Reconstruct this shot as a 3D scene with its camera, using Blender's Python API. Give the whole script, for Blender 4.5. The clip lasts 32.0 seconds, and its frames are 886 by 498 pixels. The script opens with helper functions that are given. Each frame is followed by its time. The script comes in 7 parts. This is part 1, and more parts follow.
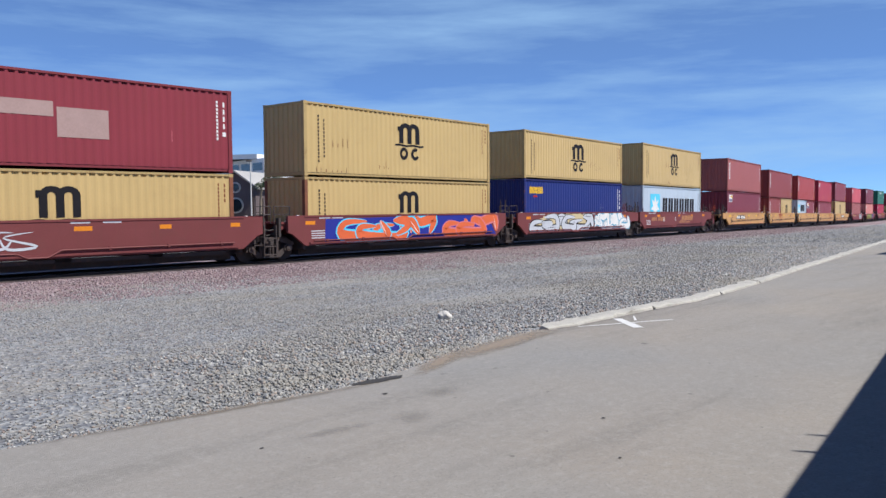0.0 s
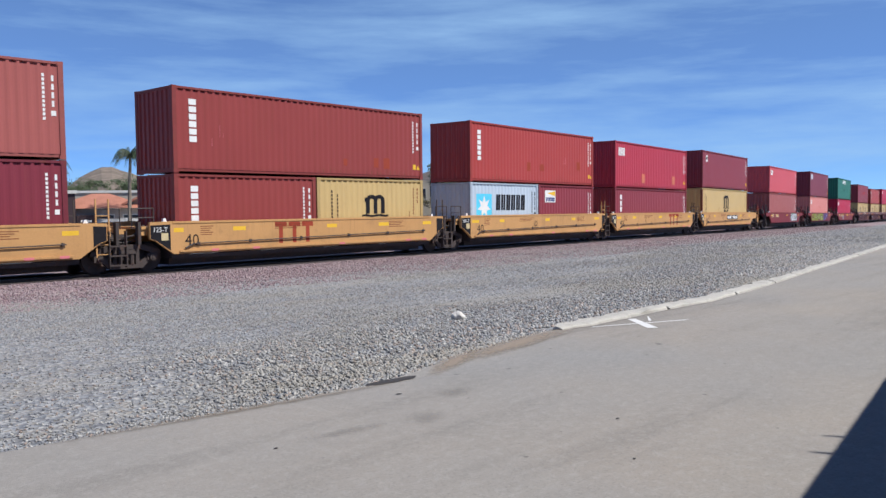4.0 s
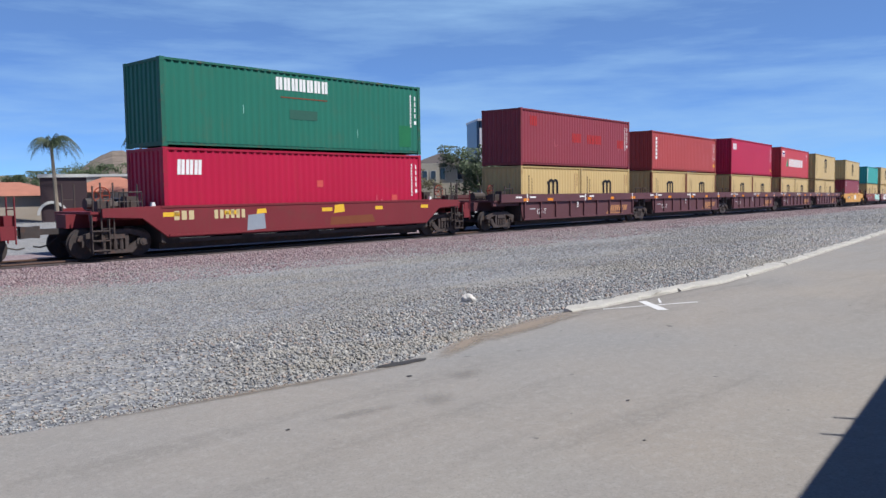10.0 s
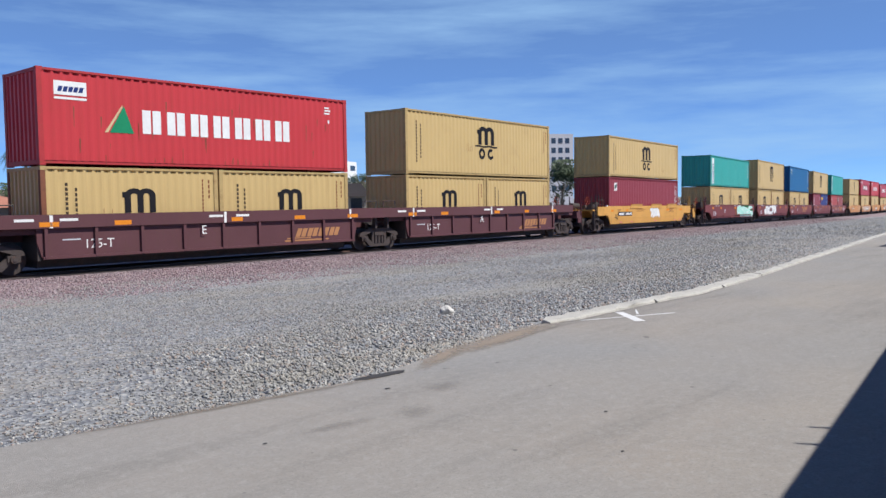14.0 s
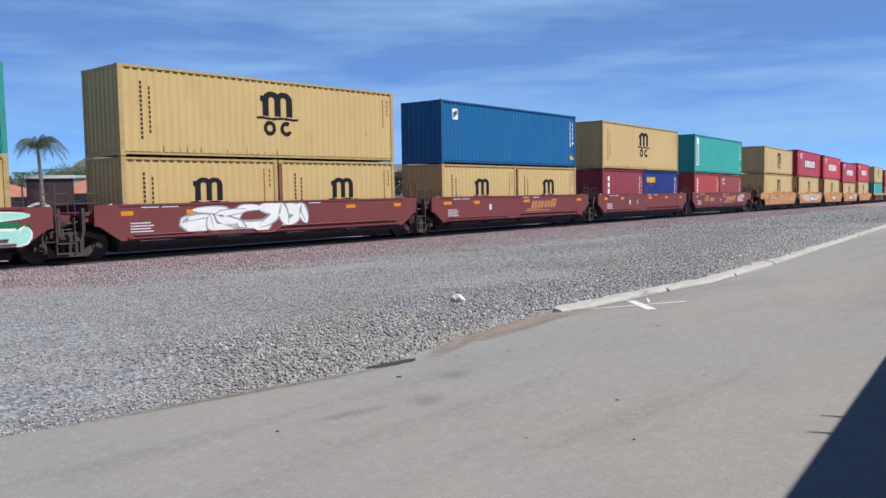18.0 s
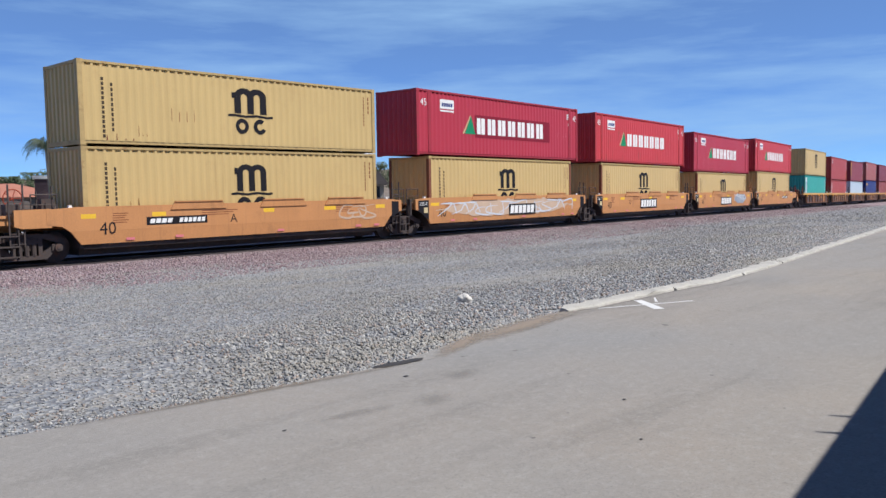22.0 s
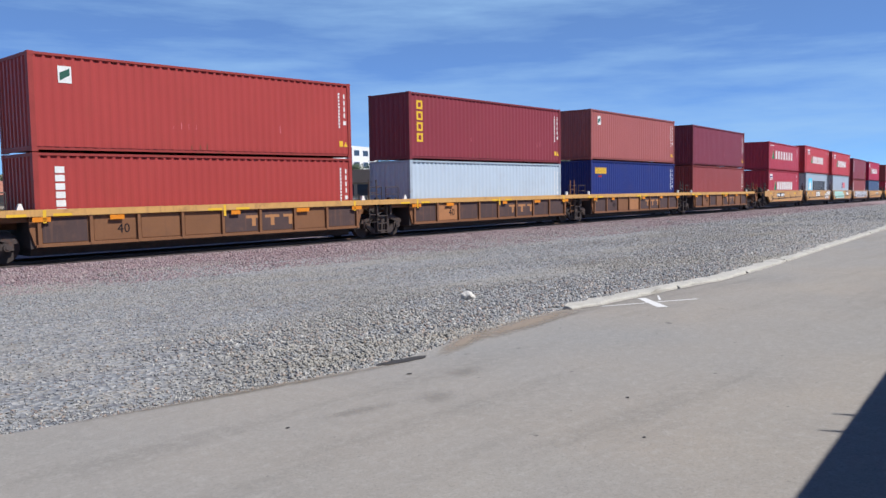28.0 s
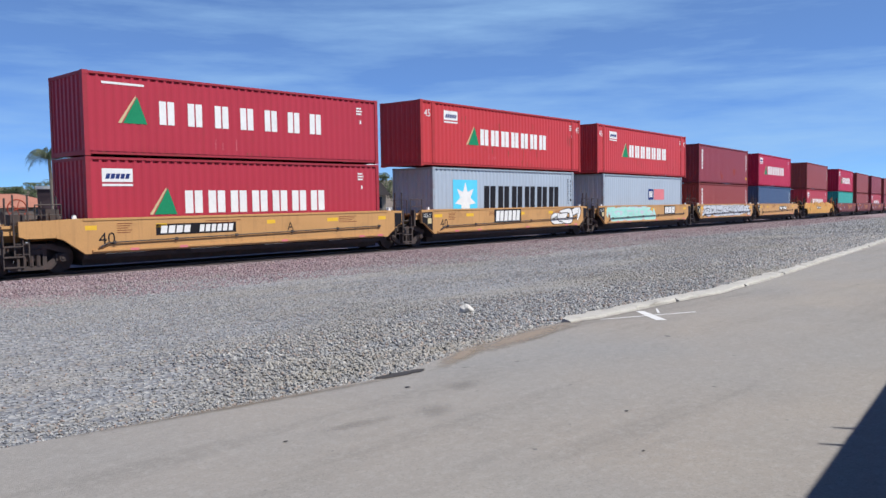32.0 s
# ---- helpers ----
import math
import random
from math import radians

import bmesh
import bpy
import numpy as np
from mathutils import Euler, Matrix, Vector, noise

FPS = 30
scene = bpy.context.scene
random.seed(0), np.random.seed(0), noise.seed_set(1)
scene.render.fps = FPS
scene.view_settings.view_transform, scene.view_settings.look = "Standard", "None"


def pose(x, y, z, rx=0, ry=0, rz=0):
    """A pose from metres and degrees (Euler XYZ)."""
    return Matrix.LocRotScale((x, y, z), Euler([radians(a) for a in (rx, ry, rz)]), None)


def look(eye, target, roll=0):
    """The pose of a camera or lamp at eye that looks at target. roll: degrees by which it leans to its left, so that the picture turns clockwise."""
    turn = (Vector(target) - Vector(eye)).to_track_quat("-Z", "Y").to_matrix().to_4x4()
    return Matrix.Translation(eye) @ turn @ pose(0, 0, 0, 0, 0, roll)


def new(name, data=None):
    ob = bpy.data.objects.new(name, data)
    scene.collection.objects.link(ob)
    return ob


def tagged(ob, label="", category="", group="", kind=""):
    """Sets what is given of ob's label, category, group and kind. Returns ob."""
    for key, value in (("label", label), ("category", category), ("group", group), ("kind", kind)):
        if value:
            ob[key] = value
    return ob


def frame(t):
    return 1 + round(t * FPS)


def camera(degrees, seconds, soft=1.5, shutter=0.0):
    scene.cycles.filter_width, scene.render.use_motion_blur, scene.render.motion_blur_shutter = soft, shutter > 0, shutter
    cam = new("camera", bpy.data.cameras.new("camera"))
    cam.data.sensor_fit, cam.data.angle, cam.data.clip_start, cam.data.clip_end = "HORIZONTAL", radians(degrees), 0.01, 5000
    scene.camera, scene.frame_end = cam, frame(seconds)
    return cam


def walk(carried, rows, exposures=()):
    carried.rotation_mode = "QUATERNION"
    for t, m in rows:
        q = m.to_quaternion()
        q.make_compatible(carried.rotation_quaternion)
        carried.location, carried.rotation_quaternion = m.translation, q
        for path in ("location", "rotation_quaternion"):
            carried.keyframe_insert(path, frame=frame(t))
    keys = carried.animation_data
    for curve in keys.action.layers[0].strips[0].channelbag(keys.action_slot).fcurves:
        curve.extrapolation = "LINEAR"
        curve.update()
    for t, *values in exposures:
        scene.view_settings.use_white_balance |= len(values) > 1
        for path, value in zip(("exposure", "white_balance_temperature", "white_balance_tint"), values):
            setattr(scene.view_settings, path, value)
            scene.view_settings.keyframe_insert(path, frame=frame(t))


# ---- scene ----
EYE = 1.9
cam = camera(56.78, 32.0, soft=1.5)
TURNS = [
    (0, 86.94, 0.67, -48.44), (0.5, 86.95, 0.72, -48.07), (1, 87.14, 0.65, -48.09), (1.5, 87.25, 0.53, -48.33),
    (2, 87.04, 0.78, -48.02), (2.5, 87.19, 0.75, -47.9), (3, 87.38, 0.68, -47.95), (3.5, 87.05, 0.69, -47.66),
    (5.5, 86.95, 0.98, -47.42), (6, 86.88, 0.92, -47.46), (6.5, 86.78, 1, -47.38), (7, 86.75, 0.81, -47.38),
    (7.5, 86.71, 0.73, -47.72), (8, 87, 0.43, -47.79), (8.5, 87.31, 0.63, -47.37), (9, 86.86, 0.66, -47.4),
    (9.5, 86.38, 0.83, -47.41), (10, 85.77, 1.01, -46.82), (10.5, 85.81, 0.36, -47.16), (11, 85.71, 0.44, -48.17),
    (11.5, 85.85, 0.66, -48.23), (12, 86.13, 0.88, -48.47), (12.5, 86.16, 0.66, -48.44), (13, 86.01, 0.3, -48.51),
    (13.5, 86.42, 0.92, -48.51), (14, 86.57, 1.02, -48.35), (14.5, 86.42, 0.92, -48.44), (15, 86.27, 1.03, -48.23),
    (15.5, 86.09, 1.09, -48.22), (17.5, 85.89, 1.32, -47.73), (18, 85.78, 1.14, -47.58), (18.5, 85.8, 1.29, -47.35),
    (19, 85.84, 1.04, -47.49), (19.5, 85.69, 1.18, -47.45), (20, 85.62, 1.18, -47.42), (20.5, 85.58, 1.38, -47.14),
    (21, 85.52, 1.33, -47.27), (21.5, 85.69, 1.26, -47.36), (22, 85.76, 1.22, -47.11), (22.5, 85.84, 1.26, -47.15),
    (23, 86.07, 1.17, -47.52), (23.5, 85.9, 1.12, -47.06), (24, 85.79, 1.35, -46.69), (24.5, 85.81, 1.39, -46.8),
    (25, 85.79, 1.31, -46.89), (25.5, 85.86, 1.18, -47.08), (26, 85.87, 1.19, -46.93), (26.5, 85.81, 1.2, -46.97),
    (28.5, 85.59, 1.14, -46.83), (29, 85.88, 1.1, -46.87), (29.5, 85.8, 1.16, -46.75), (30, 85.87, 1.24, -46.76),
    (30.5, 85.99, 1.23, -46.83), (31, 86.28, 1.08, -46.85), (31.5, 86.29, 1.22, -46.88), (32, 86.51, 1.15, -46.98),
]
walk(cam, [(t, pose(0, 0, EYE, a, b, c)) for t, a, b, c in TURNS])

# ---- light ----
SUN = Vector((0.44, -0.90, 0.0)).normalized()
ELEV = radians(54)
world = bpy.data.worlds.new("sky")
scene.world = world
world.use_nodes = True
wn, wl = world.node_tree.nodes, world.node_tree.links
sky = wn.new("ShaderNodeTexSky")
sky.sky_type, sky.sun_disc = "NISHITA", False
sky.sun_elevation, sky.sun_rotation = ELEV, math.atan2(SUN.x, SUN.y)
sky.air_density, sky.dust_density, sky.ozone_density, sky.altitude = 0.6, 0.0, 3.0, 3000
coord = wn.new("ShaderNodeTexCoord")
turn = wn.new("ShaderNodeMapping")
turn.inputs["Rotation"].default_value = (0, 0, radians(47))
wl.new(coord.outputs["Generated"], turn.inputs["Vector"])
comb = wn.new("ShaderNodeMapping")
comb.inputs["Rotation"].default_value = (0, radians(-9), 0)
comb.inputs["Scale"].default_value = (1.5, 1.2, 11.0)
wl.new(turn.outputs["Vector"], comb.inputs["Vector"])
wisp = wn.new("ShaderNodeTexNoise")
wisp.inputs["Scale"].default_value, wisp.inputs["Detail"].default_value = 1.25, 8
wisp.inputs["Roughness"].default_value, wisp.inputs["Distortion"].default_value = 0.50, 0.35
wl.new(comb.outputs["Vector"], wisp.inputs["Vector"])
thread = wn.new("ShaderNodeTexNoise")
thread.inputs["Scale"].default_value, thread.inputs["Detail"].default_value, thread.inputs["Roughness"].default_value = 4.2, 7, 0.62
wl.new(comb.outputs["Vector"], thread.inputs["Vector"])
fray = wn.new("ShaderNodeMath")
fray.operation = "MULTIPLY_ADD"
fray.inputs[1].default_value = 0.40
wl.new(thread.outputs["Fac"], fray.inputs[0])
wl.new(wisp.outputs["Fac"], fray.inputs[2])
ramp = wn.new("ShaderNodeValToRGB")
ramp.color_ramp.elements[0].position, ramp.color_ramp.elements[1].position = 0.65, 0.98
ramp.color_ramp.elements[0].color, ramp.color_ramp.elements[1].color = (0.30, 0.30, 0.30, 1), (0.88, 0.88, 0.88, 1)
wl.new(fray.outputs[0], ramp.inputs["Fac"])
# the thin veil looks denser towards the horizon, where the eye passes through more of it
axis = wn.new("ShaderNodeSeparateXYZ")
wl.new(coord.outputs["Generated"], axis.inputs[0])
slant = wn.new("ShaderNodeMath")
slant.operation = "DIVIDE"
slant.inputs[0].default_value = 0.21
wl.new(axis.outputs["Z"], slant.inputs[1])
path = wn.new("ShaderNodeClamp")
path.inputs["Min"].default_value, path.inputs["Max"].default_value = 0.1, 1.0
wl.new(slant.outputs[0], path.inputs["Value"])
thick = wn.new("ShaderNodeMath")
thick.operation = "MULTIPLY"
wl.new(ramp.outputs["Color"], thick.inputs[0])
wl.new(path.outputs[0], thick.inputs[1])
veil = wn.new("ShaderNodeMixRGB")
veil.inputs["Color2"].default_value = (3.6, 6.0, 9.2, 1)
wl.new(thick.outputs[0], veil.inputs["Fac"])
deep = wn.new("ShaderNodeHueSaturation")
deep.inputs["Hue"].default_value, deep.inputs["Saturation"].default_value = 0.508, 1.15
wl.new(sky.outputs["Color"], deep.inputs["Color"])
cool = wn.new("ShaderNodeMixRGB")
cool.blend_type = "MULTIPLY"
cool.inputs["Fac"].default_value, cool.inputs["Color2"].default_value = 1.0, (0.68, 1.07, 1.45, 1)
wl.new(deep.outputs["Color"], cool.inputs["Color1"])
wl.new(cool.outputs["Color"], veil.inputs["Color1"])
back = wn["Background"]
wl.new(veil.outputs["Color"], back.inputs["Color"])
back.inputs["Strength"].default_value = 0.084
sun = new("sun", bpy.data.lights.new("sun", "SUN"))
sun.data.energy, sun.data.angle, sun.data.color = 5.0, radians(0.53), (1.0, 0.965, 0.91)
way = Vector((SUN.x * math.cos(ELEV), SUN.y * math.cos(ELEV), math.sin(ELEV)))
sun.matrix_world = look(way * 100, (0, 0, 0))
scene.view_settings.exposure = 0.23

# ---- the line of the track: metres along x give y, z and the slopes ----
NEAR_Y, RAIL = 25.82, -0.08          # near face of the boxes, head of the rail


def line(x):
    lo, hi = 0.0, 225.0
    c = min(max(x, lo), hi)
    u = c / 100
    y = -5.841 * u + 20.947 * u * u - 8.988 * u ** 3 + 1.364 * u ** 4
    dy = (-5.841 + 41.894 * u - 26.964 * u * u + 5.456 * u ** 3) / 100
    if u < 0.6:
        w = 1 - (u / 0.6) ** 2
        y, dy = y - 0.35 * w * w, dy + 3.889 * u * w / 100
    z, dz = -1.47 * u * u + 0.4223 * u ** 3, (-2.94 * u + 1.267 * u * u) / 100
    return y + (x - c) * dy, z, dy, dz if lo < x < hi else 0.0


def fall(x):
    return line(max(x, 0.0))[1]


# ---- small building blocks ----
def box(bm, x0, x1, y0, y1, z0, z1):
    v = [bm.verts.new(p) for p in ((x0, y0, z0), (x1, y0, z0), (x1, y1, z0), (x0, y1, z0), (x0, y0, z1), (x1, y0, z1), (x1, y1, z1), (x0, y1, z1))]
    for f in ((3, 2, 1, 0), (4, 5, 6, 7), (0, 1, 5, 4), (1, 2, 6, 5), (2, 3, 7, 6), (3, 0, 4, 7)):
        bm.faces.new([v[i] for i in f])


def prism(bm, pts, y0, y1):
    """An outline in x and z, thick from y0 to y1."""
    a = [bm.verts.new((x, y0, z)) for x, z in pts]
    b = [bm.verts.new((x, y1, z)) for x, z in pts]
    bm.faces.new(a)
    bm.faces.new(b[::-1])
    for i in range(len(pts)):
        j = (i + 1) % len(pts)
        bm.faces.new((a[i], b[i], b[j], a[j]))


def tube(bm, p, q, r, sides=8, r2=None):
    p, q = Vector(p), Vector(q)
    turn_to = (q - p).to_track_quat("Z", "Y").to_matrix()
    rings = []
    for c, rad in ((p, r), (q, r if r2 is None else r2)):
        rings.append([bm.verts.new(c + turn_to @ Vector((rad * math.cos(k * math.tau / sides), rad * math.sin(k * math.tau / sides), 0))) for k in range(sides)])
    for k in range(sides):
        bm.faces.new((rings[0][k], rings[0][(k + 1) % sides], rings[1][(k + 1) % sides], rings[1][k]))
    bm.faces.new(rings[0][::-1])
    bm.faces.new(rings[1])


def flat(bm, pts, y):
    """A thin painted shape in x and z on a side that faces -y."""
    bm.faces.new([bm.verts.new((x, y, z)) for x, z in pts])


def rect(bm, x0, x1, z0, z1, y, lean=0.0):
    flat(bm, ((x0, z0), (x1, z0), (x1 + lean, z1), (x0 + lean, z1)), y)


def solid(name, bm):
    me = bpy.data.meshes.new(name)
    bmesh.ops.recalc_face_normals(bm, faces=bm.faces)
    bm.to_mesh(me)
    bm.free()
    return me


def fresh():
    return bmesh.new()


def part(name, bm, material, parent, label="", at=None):
    """Links a bmesh, or a mesh that is shared, as one mesh object under a thing or part."""
    if isinstance(bm, bmesh.types.BMesh):
        bm = solid(name, bm)
    if material and not bm.materials:
        bm.materials.append(material)
    ob = new(name, bm)
    ob.parent = parent
    if at is not None:
        ob.matrix_basis = at
    if label:
        ob["label"] = label
    return ob


def paint_part(name, bm, material, parent, label="", many=False):
    me = bpy.data.meshes.new(name)
    bm.normal_update()
    for f in bm.faces:
        if f.normal.y > 0:
            f.normal_flip()
    bm.to_mesh(me)
    bm.free()
    me.materials.append(material)
    ob = new(name, me)
    ob.parent = parent
    if label:
        ob["label"] = label
    if many:
        ob["kind"] = "stuff"
    return ob


# ---- materials ----
def lin(r, g, b):
    return tuple(((c / 255 + 0.055) / 1.055) ** 2.4 if c > 10 else c / 255 / 12.92 for c in (r, g, b))


def surface(name, colour, rough=0.6, metal=0.0, grain=40.0, depth=0.02, spread=0.18, blotch=1.3, stain=None, stain_amount=0.0, streak=0.0, spec=0.5):
    """Colour with fine grain, broad blotches, upright streaks and stains of a second colour."""
    m = bpy.data.materials.new(name)
    m.use_nodes = True
    n, l = m.node_tree.nodes, m.node_tree.links
    b = n["Principled BSDF"]
    b.inputs["Roughness"].default_value, b.inputs["Metallic"].default_value = rough, metal
    b.inputs["Specular IOR Level"].default_value = spec
    tc = n.new("ShaderNodeTexCoord")
    fine = n.new("ShaderNodeTexNoise")
    fine.inputs["Scale"].default_value, fine.inputs["Detail"].default_value = grain, 4
    wide = n.new("ShaderNodeTexNoise")
    wide.inputs["Scale"].default_value, wide.inputs["Detail"].default_value = blotch, 5
    l.new(tc.outputs["Object"], fine.inputs["Vector"])
    info = n.new("ShaderNodeObjectInfo")
    shift = n.new("ShaderNodeVectorMath")
    shift.operation = "MULTIPLY_ADD"
    shift.inputs[1].default_value = (37, 53, 71)
    l.new(info.outputs["Random"], shift.inputs[0])
    l.new(tc.outputs["Object"], shift.inputs[2])
    l.new(shift.outputs[0], wide.inputs["Vector"])
    mix = n.new("ShaderNodeMath")
    mix.operation = "ADD"
    l.new(fine.outputs["Fac"], mix.inputs[0])
    l.new(wide.outputs["Fac"], mix.inputs[1])
    rng = n.new("ShaderNodeMapRange")
    rng.inputs["From Min"].default_value, rng.inputs["From Max"].default_value = 0.6, 1.4
    rng.inputs["To Min"].default_value, rng.inputs["To Max"].default_value = 1 - spread, 1 + spread
    l.new(mix.outputs[0], rng.inputs["Value"])
    hue = n.new("ShaderNodeHueSaturation")
    hue.inputs["Color"].default_value = (*colour, 1)
    l.new(rng.outputs[0], hue.inputs["Value"])
    out = hue.outputs["Color"]
    if streak:
        mp = n.new("ShaderNodeMapping")
        mp.inputs["Scale"].default_value = (9, 9, 0.5)
        l.new(shift.outputs[0], mp.inputs["Vector"])
        sn = n.new("ShaderNodeTexNoise")
        sn.inputs["Scale"].default_value, sn.inputs["Detail"].default_value = 1.0, 3
        l.new(mp.outputs[0], sn.inputs["Vector"])
        sr = n.new("ShaderNodeMapRange")
        sr.inputs["From Min"].default_value, sr.inputs["From Max"].default_value, sr.inputs["To Max"].default_value = 0.55, 0.8, streak
        l.new(sn.outputs["Fac"], sr.inputs["Value"])
        mx = n.new("ShaderNodeMixRGB")
        mx.inputs["Color2"].default_value = (*(stain or (0.2, 0.1, 0.06)), 1)
        l.new(sr.outputs[0], mx.inputs["Fac"])
        l.new(out, mx.inputs["Color1"])
        out = mx.outputs["Color"]
    if stain_amount:
        st = n.new("ShaderNodeTexNoise")
        st.inputs["Scale"].default_value, st.inputs["Detail"].default_value, st.inputs["Roughness"].default_value = blotch * 1.7, 9, 0.7
        l.new(shift.outputs[0], st.inputs["Vector"])
        sr = n.new("ShaderNodeMapRange")
        sr.inputs["From Min"].default_value, sr.inputs["From Max"].default_value, sr.inputs["To Max"].default_value = 0.54, 0.72, stain_amount
        l.new(st.outputs["Fac"], sr.inputs["Value"])
        mx = n.new("ShaderNodeMixRGB")
        mx.inputs["Color2"].default_value = (*(stain or (0.2, 0.1, 0.06)), 1)
        l.new(sr.outputs[0], mx.inputs["Fac"])
        l.new(out, mx.inputs["Color1"])
        out = mx.outputs["Color"]
    l.new(out, b.inputs["Base Color"])
    if depth:
        bump = n.new("ShaderNodeBump")
        bump.inputs["Strength"].default_value, bump.inputs["Distance"].default_value = 0.5, depth
        l.new(mix.outputs[0], bump.inputs["Height"])
        l.new(bump.outputs[0], b.inputs["Normal"])
    return m


RUST = (0.16, 0.06, 0.03)
COLOUR = {
    "yellow": lin(194, 167, 114), "maroon": lin(136, 58, 66), "dark_maroon": lin(124, 53, 64), "red": lin(176, 32, 64), "salmon": lin(198, 84, 90),
    "redbrown": lin(142, 66, 63), "brownpink": lin(160, 90, 85), "pink": lin(208, 130, 120), "green": lin(42, 108, 90), "teal": lin(56, 156, 146),
    "blue": lin(26, 94, 142), "navy": lin(36, 48, 112), "lightblue": lin(180, 194, 206), "grey": lin(164, 176, 188), "hred": lin(172, 56, 70),
    "slate": lin(66, 86, 118), "brightred": lin(188, 62, 66), "orangered": lin(166, 68, 64),
}
BOX_PAINT = {k: surface("paint_" + k, tuple(v * 0.98 for v in c), rough=0.42, grain=26, depth=0.002, spread=0.07, blotch=0.5, stain=tuple(0.55 * v + 0.45 * r for v, r in zip(c, RUST)), stain_amount=0.26, streak=0.34, spec=0.2) for k, c in COLOUR.items()}
FRAME_PAINT = {k: surface("edge_" + k, tuple(v * 0.78 for v in c), rough=0.55, grain=30, depth=0.003, spread=0.15, blotch=2.2, stain=tuple(0.25 * v + 0.75 * r for v, r in zip(c, RUST)), stain_amount=0.95, streak=0.45, spec=0.25) for k, c in COLOUR.items()}
CAR_COLOUR = {"brown": lin(114, 60, 60), "ttx": lin(188, 144, 94), "gtw": lin(118, 46, 52), "ribbrown": lin(92, 60, 64), "ribrust": lin(126, 88, 62), "ochre": lin(202, 152, 80), "tan": lin(186, 132, 86)}
CAR_PAINT = {k: surface("car_" + k, c, rough=0.6, grain=22, depth=0.004, spread=0.12, blotch=0.8, stain=tuple(0.5 * v + 0.5 * r for v, r in zip(c, (0.10, 0.055, 0.04))), stain_amount=0.6, streak=0.5, spec=0.25) for k, c in CAR_COLOUR.items()}
GRIME = surface("grimy_steel", (0.045, 0.036, 0.034), rough=0.75, grain=30, depth=0.004, spread=0.35, blotch=3, stain=RUST, stain_amount=0.5)
TRUCK_STEEL = surface("truck_casting", (0.052, 0.039, 0.035), rough=0.7, grain=30, depth=0.004, spread=0.3, blotch=3, stain=RUST, stain_amount=0.5)
RAIL_SIDE = surface("rusty_rail", (0.13, 0.075, 0.055), rough=0.7, grain=20, depth=0.002, spread=0.3)
RUSTY_POST = surface("rusted_post", lin(120, 72, 50), rough=0.8, grain=30, depth=0.003, spread=0.25, blotch=3, stain=lin(84, 50, 40), stain_amount=0.8, streak=0.4)
CHORD = surface("worn_yellow_chord", lin(196, 150, 88), rough=0.65, grain=24, depth=0.003, spread=0.15, blotch=1.2, stain=lin(120, 84, 60), stain_amount=0.8, streak=0.4)
PANEL_DARK = surface("dark_rusted_panel", lin(74, 56, 54), rough=0.75, grain=24, depth=0.003, spread=0.2, blotch=1.5, stain=lin(120, 84, 62), stain_amount=0.4, streak=0.5)
PANEL_PALE = surface("pale_rusted_panel", lin(164, 112, 72), rough=0.7, grain=24, depth=0.003, spread=0.15, blotch=1.5, stain=lin(116, 80, 60), stain_amount=0.6, streak=0.5)
INK = {k: surface("ink_" + k, c, rough=0.6, spec=0.15, grain=18, depth=0, spread=0.1, blotch=2.0, stain=tuple(v * 0.7 + 0.02 for v in c), stain_amount=0.25) for k, c in {
    "black": (0.014, 0.013, 0.016), "white": (0.72, 0.72, 0.70), "cream": lin(196, 180, 140), "orange": lin(214, 130, 40), "gold": lin(222, 178, 60), "sky": lin(90, 196, 226), "graff_blue": lin(44, 52, 140),
    "graff_orange": lin(214, 104, 66), "olive": lin(128, 136, 60), "violet": lin(92, 78, 128), "mint": lin(160, 214, 200), "dgreen": lin(40, 110, 74), "patchgreen": lin(52, 92, 80), "faded_black": lin(70, 58, 46), "silver": lin(190, 194, 200), "tealblue": lin(70, 150, 180),
    "rustred": lin(150, 66, 48), "darkblue": lin(40, 56, 110), "tri_green": lin(30, 130, 90), "slategrey": lin(140, 148, 158), "redpatch": lin(172, 50, 50), "patchred": lin(196, 82, 78), "darkred": lin(128, 34, 50), "greypatch": lin(166, 140, 134), "dirtybrown": lin(120, 70, 50), "brand_tan": lin(170, 122, 84), "palewash": lin(188, 164, 142), "palepink": lin(206, 120, 126), "tanpatch": lin(196, 116, 92)}.items()}


# ---- shipping boxes ----
def side_mesh(length, height, key):
    """A corrugated wall that faces -y."""
    bm = fresh()
    half, pitch, deep = length / 2 - 0.15, 0.278, 0.011
    count = int(2 * half / pitch)
    pitch = 2 * half / count
    xs = []
    for i in range(count):
        x = -half + i * pitch
        xs += [(x, 0), (x + 0.07 * pitch / 0.278, 0), (x + 0.139 * pitch / 0.278, deep), (x + 0.209 * pitch / 0.278, deep)]
    xs.append((half, 0))
    lo = [bm.verts.new((x, -1.198 + d, 0.15)) for x, d in xs]
    mid = [bm.verts.new((x, -1.198 + d, height - 0.165)) for x, d in xs]
    cut = [bm.verts.new((x, -1.198 + d * 7.5, height - 0.160)) for x, d in xs]
    hi = [bm.verts.new((x, -1.198 + d * 7.5, height - 0.075)) for x, d in xs]
    for a, b in ((lo, mid), (mid, cut), (cut, hi)):
        for i in range(len(xs) - 1):
            bm.faces.new((a[i], a[i + 1], b[i + 1], b[i]))
    return solid(key, bm)


